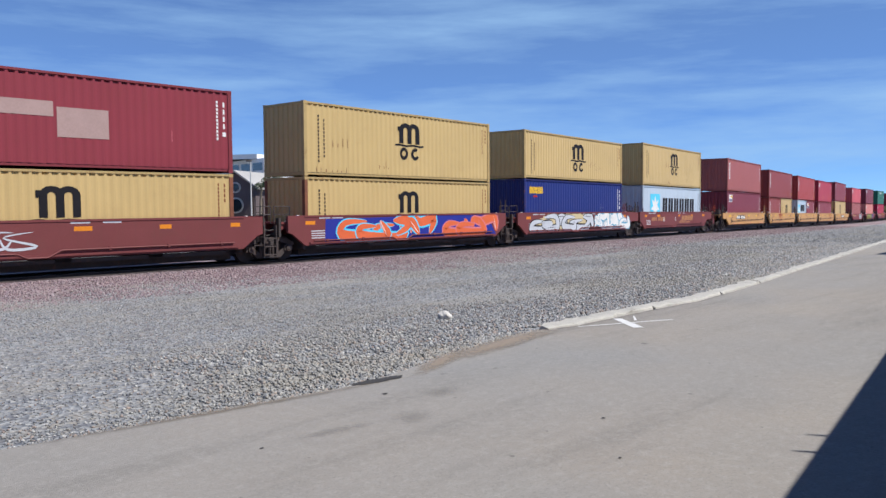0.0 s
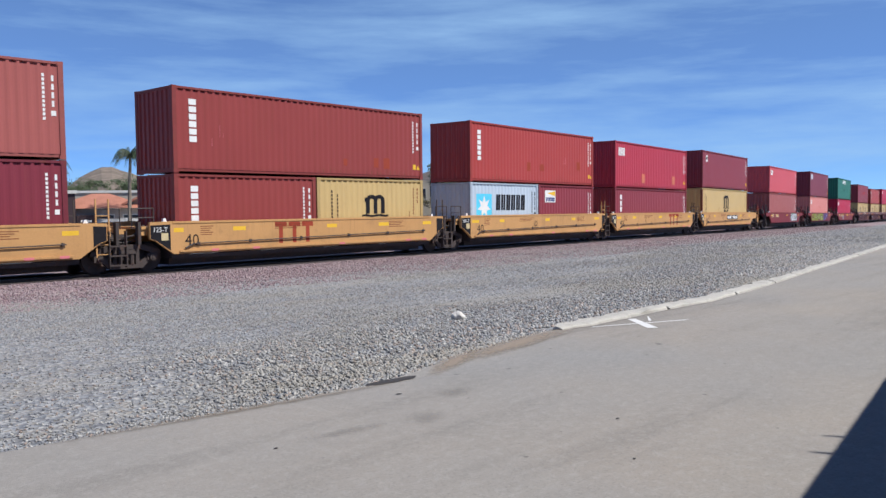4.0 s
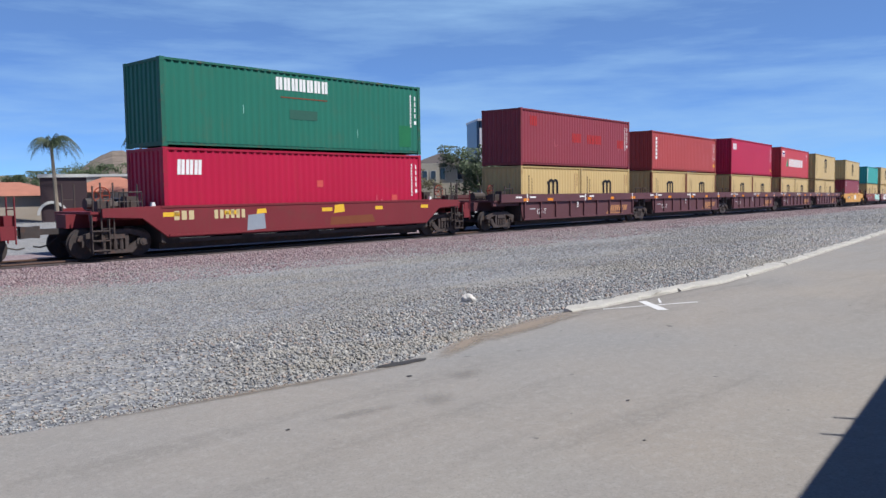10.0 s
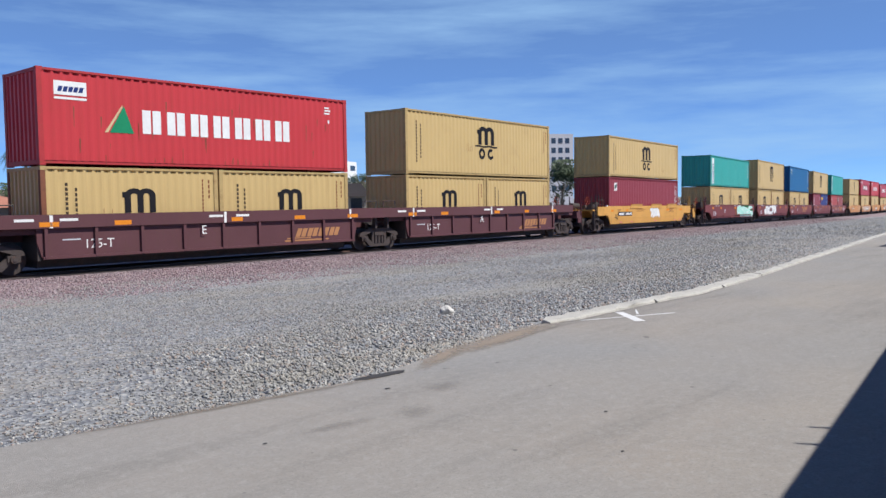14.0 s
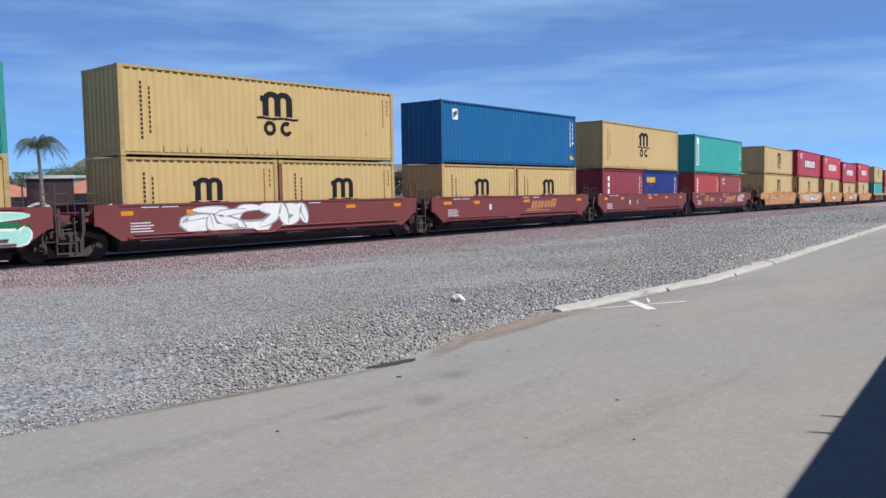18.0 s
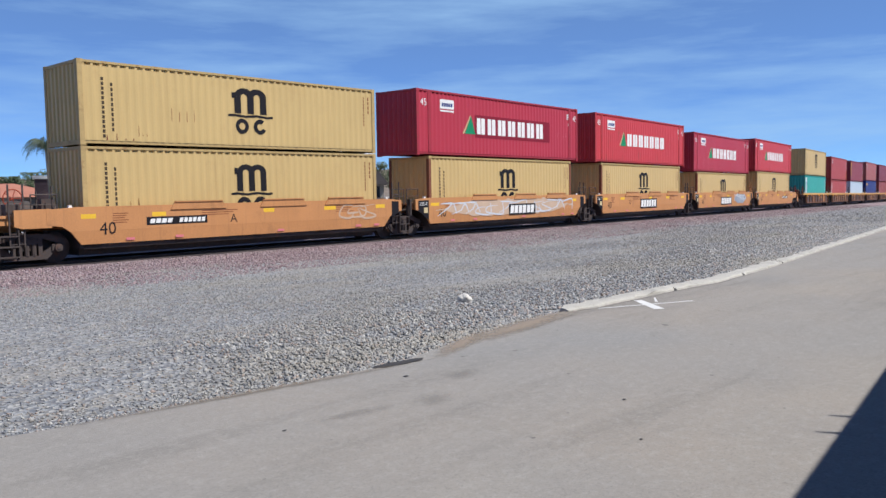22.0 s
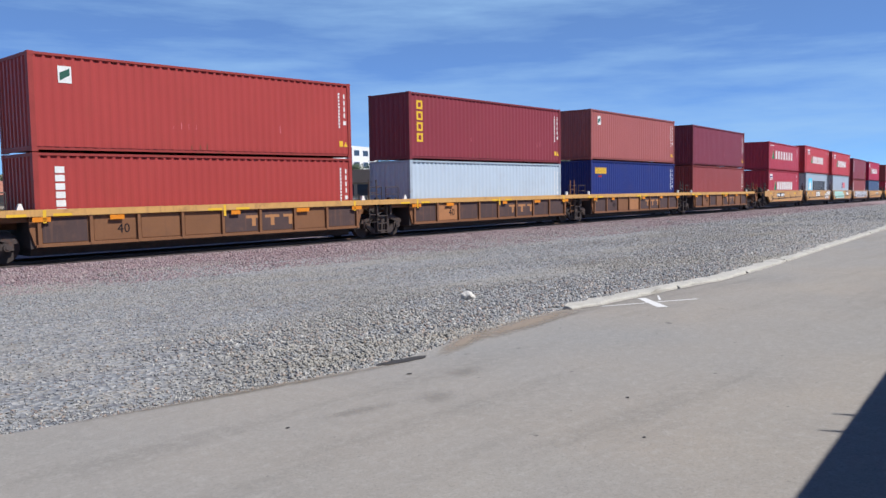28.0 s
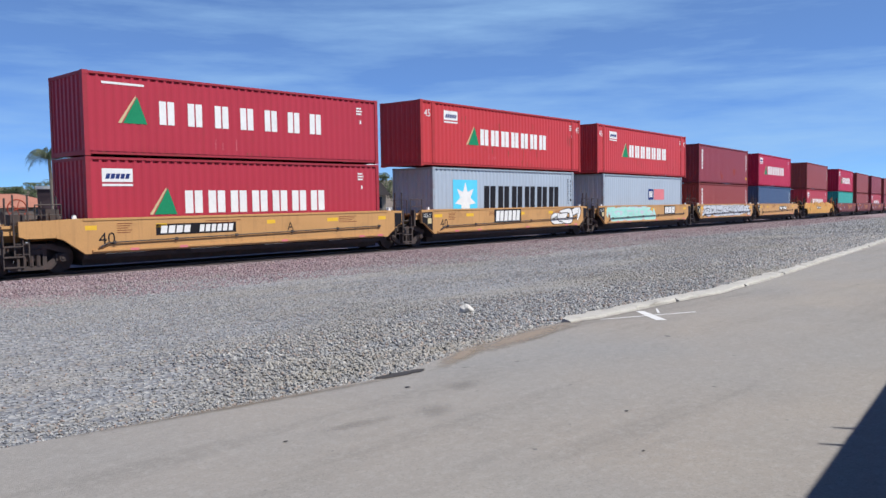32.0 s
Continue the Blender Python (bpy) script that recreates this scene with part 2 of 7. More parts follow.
def end_mesh(height):
    bm = fresh()
    xs, y = [], -1.08
    while y < 1.0:
        xs += [(y, 0), (y + 0.11, 0), (y + 0.16, 0.045), (y + 0.24, 0.045)]
        y += 0.29
    xs.append((1.08, 0))
    lo = [bm.verts.new((0.02 + d, y, 0.15)) for y, d in xs]
    hi = [bm.verts.new((0.02 + d, y, height - 0.10)) for y, d in xs]
    for i in range(len(xs) - 1):
        bm.faces.new((lo[i + 1], lo[i], hi[i], hi[i + 1]))
    return solid("end_wall", bm)


def post_mesh(height):
    bm = fresh()
    box(bm, -0.075, 0.075, -0.08, 0.08, 0.0, height)
    box(bm, -0.079, -0.03, -0.083, -0.03, 0.18, height - 0.18)
    return solid("corner_post", bm)


def long_rail_mesh(length, tall):
    bm = fresh()
    h = length / 2
    box(bm, -h + 0.15, h - 0.15, -0.05, 0.045, 0, tall)
    return solid("side_rail", bm)


def sill_rail_mesh(length):
    """The lower rail, set back under the wall's foot."""
    bm = fresh()
    h = length / 2
    box(bm, -h + 0.15, h - 0.15, -0.012, 0.045, 0.055, 0.165)
    return solid("bottom_rail", bm)


def cross_rail_mesh(tall):
    bm = fresh()
    box(bm, -0.05, 0.048, -1.06, 1.06, 0, tall)
    return solid("cross_rail", bm)


def mid_post_mesh(height):
    bm = fresh()
    box(bm, -0.09, 0.09, -0.04, 0.04, 0.16, height - 0.085)
    return solid("mid_post", bm)


def roof_mesh(length, height):
    bm = fresh()
    h = length / 2 - 0.10
    n = int(2 * h / 0.23)
    pts = []
    for i in range(n + 1):
        x = -h + 2 * h * i / n
        pts.append((x, height - 0.03 + (0.018 if i % 2 else 0)))
    a = [bm.verts.new((x, -1.12, z)) for x, z in pts]
    b = [bm.verts.new((x, 1.12, z)) for x, z in pts]
    for i in range(n):
        bm.faces.new((a[i], a[i + 1], b[i + 1], b[i]))
    return solid("box_roof", bm)


def door_mesh(height):
    bm = fresh()
    box(bm, -0.07, -0.02, -1.06, -0.005, 0.17, height - 0.12)
    for y in (-0.82, -0.30):
        tube(bm, (0.0, y, 0.1), (0.0, y, height - 0.06), 0.018, 6)
    for z in (0.5, 1.2, 1.9):
        box(bm, -0.02, -0.005, -1.04, -0.9, z, z + 0.12)
    return solid("box_door", bm)


def casting_mesh():
    bm = fresh()
    box(bm, -0.092, 0.092, -0.085, 0.085, -0.06, 0.06)
    return solid("corner_casting", bm)


MESHES = {}
TOP = 0.0


def shared(key, maker, *args):
    if key not in MESHES:
        MESHES[key] = maker(*args)
    return MESHES[key]


def coloured(key, maker, material, *args):
    full = (key, args, material.name, TOP)
    if full not in MESHES:
        base = shared((key, args, TOP), maker, *args)
        me = base.copy()
        me.materials.clear()
        me.materials.append(material)
        MESHES[full] = me
    return MESHES[full]


def thing(name, label, category, group="", kind=""):
    return tagged(new(name), label, category, group, kind)


WORDS = {"yellow": "pale yellow", "maroon": "maroon", "dark_maroon": "dark maroon", "red": "bright red", "salmon": "salmon red", "redbrown": "reddish brown", "brownpink": "faded red-brown", "pink": "faded pink",
         "green": "dark green", "teal": "teal green", "blue": "blue", "navy": "navy blue", "lightblue": "pale blue-grey", "grey": "light grey", "hred": "red", "slate": "slate blue", "brightred": "light red", "orangered": "orange-red"}


def bars(bm, x0, x1, z0, z1, count, y, gap=0.25, lean=0.0):
    step = (x1 - x0) / count
    for i in range(count):
        a, b = x0 + i * step, x0 + (i + 1 - gap) * step
        if z1 - z0 < 0.3:
            rect(bm, a, b, z0, z1, y, lean)
        else:
            w = (b - a) * 0.45
            rect(bm, a, a + w, z0, z1, y, lean)
            rect(bm, b - w, b, z0, z1, y, lean)


def column(bm, x, z0, z1, count, width, y, gap=0.3):
    step = (z1 - z0) / count
    for i in range(count):
        rect(bm, x, x + width, z0 + i * step, z0 + (i + 1 - gap) * step, y)


FACE = -1.2025


def arch_mark(ob, x, z, w, h, with_rings):
    """Three posts under two arches on a wavy foot, and two rings below."""
    bm = fresh()
    t = w * 0.2
    pw = w / 2 - t / 2
    for k in range(3):
        rect(bm, x + k * pw, x + k * pw + t, z, z + h * 0.80, FACE)
    rect(bm, x - t * 0.35, x + t * 0.2, z + h * 0.72, z + h * 0.98, FACE)
    for k in range(2):
        c, n = x + t / 2 + (k + 0.5) * pw, 8
        ro, ri = pw / 2 + t / 2, pw / 2 - t / 2
        for i in range(n):
            a0, a1 = math.pi * i / n, math.pi * (i + 1) / n
            ring = [(c + r * math.cos(a), z + h * 0.80 + r * 0.75 * math.sin(a)) for r, a in ((ro, a0), (ro, a1), (ri, a1), (ri, a0))]
            flat(bm, ring, FACE - 0.0004 * (k + 1))
    for i in range(8):
        a, b = x - t + (w + 2 * t) * i / 8, x - t + (w + 2 * t) * (i + 1) / 8
        za, zb = (z - h * 0.10 + 0.02 * math.sin(i * 1.57 + p) for p in (0, 1.57))
        flat(bm, ((a, za - 0.05), (b, zb - 0.05), (b, zb + 0.03), (a, za + 0.03)), FACE)
    if with_rings:
        for k in range(2):
            c, n = x + w * (0.22 + 0.56 * k), 14
            for i in range(n - 3 * k):
                a0, a1 = (math.tau * (j + 2 * k) / n for j in (i, i + 1))
                ro, ri = h * 0.37, h * 0.17
                flat(bm, [(c + r * math.cos(a), z - h * 0.60 + r * math.sin(a)) for r, a in ((ro, a0), (ro, a1), (ri, a1), (ri, a0))], FACE)
    paint_part("emblem", bm, INK["black"], ob, "black painted emblem of arches and rings", many=True)


def code_marks(ob, length, height, ink="white", rng=random):
    """The small number columns and labels near the end of a side."""
    bm = fresh()
    x = length / 2 - 0.62
    column(bm, x, height - 1.75, height - 0.35, 11, 0.075, FACE)
    column(bm, x + 0.27, height - 1.35, height - 0.35, 4, 0.07, FACE)
    rect(bm, x + 0.24, x + 0.38, height - 1.62, height - 1.47, FACE)
    paint_part("code_mark", bm, INK[ink], ob, "column of small painted bars", many=True)
    bm = fresh()
    if rng.random() < 0.75:
        rect(bm, x + 0.02, x + 0.20, 0.42, 0.64, FACE)
        flat(bm, ((x + 0.24, 0.42), (x + 0.44, 0.42), (x + 0.34, 0.62)), FACE)
        paint_part("warning_label", bm, INK["gold"], ob, "yellow warning label", many=True)
    else:
        bm.free()


def tall_column(ob, x, height, count, ink, width=0.26, span=1.5):
    bm = fresh()
    column(bm, x, height - 0.35 - span, height - 0.35, count, width, FACE, 0.22)
    paint_part("upright_mark", bm, INK[ink], ob, "upright column of painted bars", many=True)


def mark_box(ob, kind, length, height, rng):
    x0 = -length / 2
    if kind in ("m", "msc"):
        full = length > 10
        if kind == "msc":
            if full:
                arch_mark(ob, -0.6, height - 1.33, 1.35, 0.74, True)
            else:
                arch_mark(ob, -0.42, height - 1.44, 1.08, 0.68, False)
        else:
            arch_mark(ob, -0.6, height - 1.45, 1.25, 0.84, True)
        bm = fresh()
        column(bm, x0 + 0.72, height - 2.35, height - 0.45, 13, 0.085, FACE)
        column(bm, x0 + 1.02, height - 2.15, height - 0.60, 10, 0.07, FACE)
        paint_part("upright_mark", bm, INK["faded_black"], ob, "two columns of small dark bars", many=True)
        bm = fresh()
        column(bm, length / 2 - 0.62, height - 1.5, height - 0.3, 9, 0.05, FACE)
        column(bm, length / 2 - 0.38, height - 1.0, height - 0.3, 4, 0.06, FACE)
        paint_part("code_mark", bm, INK["dirtybrown"], ob, "faded column of small bars", many=True)
    elif kind in ("hy", "hyw", "hyd"):
        wide = kind == "hyw"
        z = height - (1.55 if wide else 1.83)
        xa = -4.95 if wide else -3.55 if length > 13 else -4.0
        bm = fresh()
        flat(bm, ((xa + 0.10, z), (xa + 0.92, z), (xa + 0.60, z + 0.86)), FACE)
        paint_part("triangle_emblem", bm, INK["tri_green"], ob, "green painted triangle")
        bm = fresh()
        flat(bm, ((xa - 0.06, z), (xa + 0.05, z), (xa + 0.56, z + 0.82), (xa + 0.54, z + 0.88)), FACE)
        paint_part("triangle_edge", bm, INK["cream"], ob, "cream edge of a painted triangle")
        first, last = (-3.6, 3.6) if wide else (-2.5, 3.5) if length > 13 else (-2.78, 3.42)
        step = (last - first) / 7
        for k in range(7):
            bm = fresh()
            xk = first + k * step
            w = step * (0.52 if wide else 0.74)
            rect(bm, xk, xk + w * 0.45, z + 0.02, z + 0.78, FACE)
            rect(bm, xk + w * 0.55, xk + w, z + 0.02, z + 0.78, FACE)
            paint_part("word_bar", bm, INK["white"], ob, "bold white bar")
        bm = fresh()
        sx = x0 + (1.62 if length > 13 else 0.5)
        if wide:
            rect(bm, sx + 0.1, sx + 1.5, height - 0.36, height - 0.29, FACE)
        else:
            rect(bm, sx, sx + 1.0, height - 0.78, height - 0.36, FACE)
        paint_part("sticker", bm, INK["white"], ob, "white sticker")
        if not wide:
            bm = fresh()
            rect(bm, sx, sx + 1.0, height - 0.91, height - 0.84, FACE)
            paint_part("sticker_line", bm, INK["white"], ob)
            bm = fresh()
            bars(bm, sx + 0.1, sx + 0.9, height - 0.68, height - 0.52, 5, FACE - 0.002, 0.2, 0.05)
            paint_part("sticker_print", bm, INK["darkblue"], ob, many=True)
        if kind == "hyd":
            bm = fresh()
            rect(bm, first - 0.15, last + 0.45, z - 0.14, z + 0.92, FACE + 0.0015)
            paint_part("dark_plate", bm, INK["darkred"], ob, "darker red repainted plate")
        bm = fresh()
        for k in range(3):
            rect(bm, length / 2 - 1.15, length / 2 - 0.90 + 0.06 * k % 0.1, height - 0.42 - 0.11 * k, height - 0.36 - 0.11 * k, FACE)
        rect(bm, length / 2 - 0.98, length / 2 - 0.90, height - 1.0, height - 0.86, FACE)
        paint_part("code_mark", bm, INK["white"], ob, many=True)
        if length > 13:
            for x in (x0 + 0.26, length / 2 - 0.50):
                stamp("size_number", "45", x, height - 0.72, 0.46, FACE, INK["white"], ob)
    elif kind in ("cai", "cai_low"):
        bm = fresh()
        bars(bm, x0 + 0.5, x0 + 1.45, height - 0.90, height - 0.40, 3, FACE, 0.16, 0.03)
        paint_part("word_mark", bm, INK["white"], ob, "three bold white bars", many=True)
        code_marks(ob, length, height, "white", rng)
    elif kind in ("tri", "tri_low"):
        tall_column(ob, x0 + 0.62, height, 6, "white", 0.28, 1.5)
        code_marks(ob, length, height, "white", rng)
    elif kind == "tex":
        tall_column(ob, x0 + 0.75, height, 3, "white", 0.26, 1.15)
        code_marks(ob, length, height, "white", rng)
    elif kind == "dong":
        bm = fresh()
        rect(bm, x0 + 0.50, x0 + 1.02, height - 2.35, height - 0.25, FACE)
        paint_part("white_panel", bm, INK["white"], ob, "white upright panel")
        bm = fresh()
        column(bm, x0 + 0.62, height - 2.25, height - 0.65, 8, 0.28, FACE - 0.002, 0.35)
        paint_part("panel_print", bm, INK["darkblue"], ob, many=True)
        code_marks(ob, length, height, "white", rng)
    elif kind == "gold":
        bm = fresh()
        for k in range(4):
            z = height - 0.72 - 0.47 * k
            for xa, xb, za, zb in ((0, 0.40, 0, 0.09), (0, 0.40, 0.29, 0.38), (0, 0.11, 0.09, 0.29), (0.29, 0.40, 0.09, 0.29)):
                rect(bm, x0 + 0.5 + xa, x0 + 0.5 + xb, z + za, z + zb, FACE)
        paint_part("upright_mark", bm, INK["gold"], ob, "upright column of yellow painted frames", many=True)
        code_marks(ob, length, height, "white", rng)
    elif kind == "sea":
        bm = fresh()
        bars(bm, x0 + 0.55, x0 + 2.0, height - 0.78, height - 0.42, 5, FACE, 0.14)
        paint_part("word_mark", bm, INK["gold"], ob, "row of bold yellow bars", many=True)
        bm = fresh()
        bars(bm, x0 + 0.95, x0 + 1.4, height - 0.98, height - 0.88, 2, FACE, 0.1)
        paint_part("small_mark", bm, INK["redpatch"], ob, many=True)
        code_marks(ob, length, height, "white", rng)
    elif kind == "maersk":
        s = 1.15 if length > 10 else 0.8
        xa = x0 + (1.45 if length > 10 else 0.5)
        z = height - 0.55 - 1.6 * s
        bm = fresh()
        rect(bm, xa, xa + 1.6 * s, z, z + 1.6 * s, FACE)
        paint_part("blue_square", bm, INK["sky"], ob, "light blue painted square")
        bm = fresh()
        c = (xa + 0.8 * s, z + 0.8 * s)
        star = []
        for i in range(14):
            a, r = math.tau * i / 14 + math.pi / 2, (0.70 if i % 2 == 0 else 0.34) * s
            star.append((c[0] + r * math.cos(a), c[1] + r * math.sin(a)))
        flat(bm, star, FACE - 0.002)
        paint_part("star", bm, INK["white"], ob, "white seven-pointed star")
        bm = fresh()
        xb = xa + 2.05 * s
        bars(bm, xb, xb + (7.0 if length > 10 else 2.7), height - 1.95 * s / 1.15, height - 0.82 * s / 1.15, 6, FACE, 0.2, 0.04)
        paint_part("word_mark", bm, INK["black"], ob, "row of six bold dark bars", many=True)
        code_marks(ob, length, height, "black", rng)
    elif kind == "beacon":
        bm = fresh()
        rect(bm, x0 + 0.65, x0 + 1.75, height - 0.95, height - 0.30, FACE)
        paint_part("white_panel", bm, INK["white"], ob, "small white panel")
        bm = fresh()
        flat(bm, ((x0 + 0.9, height - 0.45), (x0 + 1.72, height - 0.62), (x0 + 1.72, height - 0.34)), FACE - 0.002)
        paint_part("yellow_wedge", bm, INK["gold"], ob)
        bm = fresh()
        bars(bm, x0 + 0.75, x0 + 1.68, height - 0.90, height - 0.68, 6, FACE - 0.002, 0.25)
        paint_part("panel_print", bm, INK["darkblue"], ob, many=True)
        code_marks(ob, length, height, "white", rng)
    elif kind == "cap":
        bm = fresh()
        bars(bm, -1.5, 1.0, height - 0.70, height - 0.24, 7, FACE, 0.2)
        paint_part("word_mark", bm, INK["white"], ob, "row of seven white bars", many=True)
        bm = fresh()
        rect(bm, -0.9, 0.4, height - 1.75, height - 1.40, FACE)
        paint_part("faded_patch", bm, INK["patchgreen"], ob, "darker green repainted patch")
        bm = fresh()
        rect(bm, -1.3, 0.9, height - 0.98, height - 0.94, FACE)
        paint_part("thin_line", bm, INK["dirtybrown"], ob)
        code_marks(ob, length, height, "white", rng)
    elif kind == "code":
        code_marks(ob, length, height, "white", random.Random(3))
    elif kind == "sq":
        bm = fresh()
        rect(bm, x0 + 0.85, x0 + 1.25, height - 0.86, height - 0.36, FACE)
        paint_part("white_panel", bm, INK["white"], ob, "small white square panel")
        bm = fresh()
        flat(bm, ((x0 + 0.90, height - 0.80), (x0 + 1.20, height - 0.62), (x0 + 1.20, height - 0.42), (x0 + 0.90, height - 0.56)), FACE - 0.002)
        paint_part("panel_print", bm, INK["patchgreen"], ob, many=True)
        code_marks(ob, length, height, "white", rng)
    elif kind == "wide":
        bm = fresh()
        rect(bm, x0 + 0.55, x0 + 1.8, height - 0.88, height - 0.30, FACE)
        paint_part("white_panel", bm, INK["silver"], ob, "pale picture panel")
        bm = fresh()
        flat(bm, ((x0 + 0.65, height - 0.42), (x0 + 1.7, height - 0.50), (x0 + 1.7, height - 0.56), (x0 + 0.65, height - 0.48)), FACE - 0.002)
        paint_part("panel_print", bm, INK["tealblue"], ob, many=True)
        code_marks(ob, length, height, "white", rng)
    elif kind == "two":
        bm = fresh()
        rect(bm, 0.4, 1.2, height - 1.55, height - 0.85, FACE)
        paint_part("blue_panel", bm, INK["darkblue"], ob, "dark blue panel")
        bm = fresh()
        rect(bm, 1.3, 3.0, height - 1.55, height - 0.85, FACE)
        paint_part("pink_panel", bm, INK["palepink"], ob, "pink panel")
        bm = fresh()
        bars(bm, 0.55, 1.1, height - 1.4, height - 1.0, 2, FACE - 0.002, 0.2)
        paint_part("panel_print", bm, INK["white"], ob, many=True)
    else:
        code_marks(ob, length, height, "white", rng)
    def patch(x, z, w, h, ink, label):
        bm = fresh()
        rect(bm, x0 + x, x0 + x + w, z, z + h, FACE)
        paint_part("paint_patch", bm, INK[ink], ob, label)

    if kind == "patch_red":
        for a, n, z in ((0.9, 4, 2.05), (5.2, 6, 1.35), (6.9, 10, 1.35), (10.6, 5, 1.2)):
            for k in range(n):
                patch(a + 0.17 * k, z, 0.11, 0.5, "redpatch", "bright red paint patch")
    elif kind == "patch_grey":
        patch(3.9, 1.55, 2.1, 0.45, "greypatch", "grey paint patch")
        patch(6.1, 0.95, 1.6, 0.90, "greypatch", "grey paint patch")
    elif kind == "patch_cai":
        for a in (4.1, 9.4):
            patch(a, 0.35, 0.5, 0.60, "tanpatch", "faded tan paint patch")
        bm = fresh()
        bars(bm, x0 + 0.5, x0 + 1.45, height - 0.90, height - 0.40, 3, FACE, 0.16, 0.03)
        paint_part("word_mark", bm, INK["white"], ob, many=True)
    elif kind == "cai_low":
        patch(6.4, 1.55, 0.30, 0.26, "patchred", "red paint patch")
        patch(10.4, 0.75, 0.32, 0.46, "patchred", "red paint patch")
    elif kind == "cap":
        patch(10.9, 0.3, 0.7, 0.9, "dgreen", "darker green paint patch")
    elif kind == "tri" and rng.random() < 0.6:
        for k in range(3):
            patch(rng.uniform(5, 10.5), rng.uniform(0.35, 1.1), rng.uniform(0.15, 0.6), rng.uniform(0.25, 0.6), "rustred", "darker repainted patch")


def scuffs(ob, colour, length, height, rng):
    """Pale scratches on the wall and rust runs along its foot."""
    light = {"yellow": "dirtybrown", "green": "mint", "teal": "dgreen", "blue": "slategrey", "navy": "slategrey", "lightblue": "slategrey", "grey": "slategrey"}.get(colour, "palepink")
    bm = fresh()
    for _ in range(rng.randint(1, 2)):
        x, z = rng.uniform(-0.4, 0.42) * length, rng.uniform(0.25, height - 1.5)
        for k in range(rng.randint(1, 4)):
            a = x + 0.139 * k * rng.choice((1, 2))
            w, h = rng.uniform(0.012, 0.03), rng.uniform(0.08, 0.45)
            flat(bm, ((a, z), (a + w, z + 0.01), (a + 0.9 * w, z + h), (a + 0.2 * w, z + h * 0.93)), FACE + 0.0030)
    paint_part("scratch", bm, INK[light], ob, "thin scratches in the paint", many=True)
    bm = fresh()
    for _ in range(rng.randint(0, 2)):
        x, n = rng.uniform(-0.45, 0.25) * length, rng.randint(3, 9)
        for k in range(n):
            a = x + 0.278 * k + rng.uniform(-0.05, 0.05)
            if a > length / 2 - 0.35:
                break
            w, h = rng.uniform(0.02, 0.05), rng.uniform(0.05, 0.24)
            flat(bm, ((a, 0.175), (a + w, 0.175), (a + w * 0.8, 0.175 + h * 0.8), (a + w * 0.3, 0.175 + h)), FACE + 0.0030)
    if colour == "brightred":
        for _ in range(26):
            a, z = rng.uniform(-0.42, 0.46) * length, rng.uniform(0.3, height - 0.5)
            w, h = rng.uniform(0.012, 0.05), rng.uniform(0.15, 0.7)
            flat(bm, ((a, z - h), (a + w * 0.5, z - h * 0.9), (a + w, z), (a, z)), FACE + 0.0030)
    if bm.faces:
        paint_part("rust_run", bm, RUSTY_POST, ob, "dark rust runs along the foot of the wall", many=True)
    else:
        bm.free()


TEXTS = {}


def stamp(name, text, x, z, size, y, material, parent, label=""):
    """Readable characters, cut as a flat mesh on a side that faces -y."""
    key = (text, round(size, 3), material.name)
    if key not in TEXTS:
        cu = bpy.data.curves.new("text", "FONT")
        cu.body, cu.size, cu.resolution_u = text, size, 2
        tmp = new("text_tmp", cu)
        me = bpy.data.meshes.new_from_object(tmp.evaluated_get(bpy.context.evaluated_depsgraph_get()))
        bpy.data.objects.remove(tmp)
        bpy.data.curves.remove(cu)
        me.materials.clear()
        me.materials.append(material)
        TEXTS[key] = me
    ob = new(name, TEXTS[key])
    ob.parent = parent
    ob.matrix_basis = pose(x, y - 0.001, z, 90, 0, 0)
    if label:
        ob["label"] = label
    return ob


LENGTHS = {"20": 6.06, "40": 12.19, "45": 13.72}


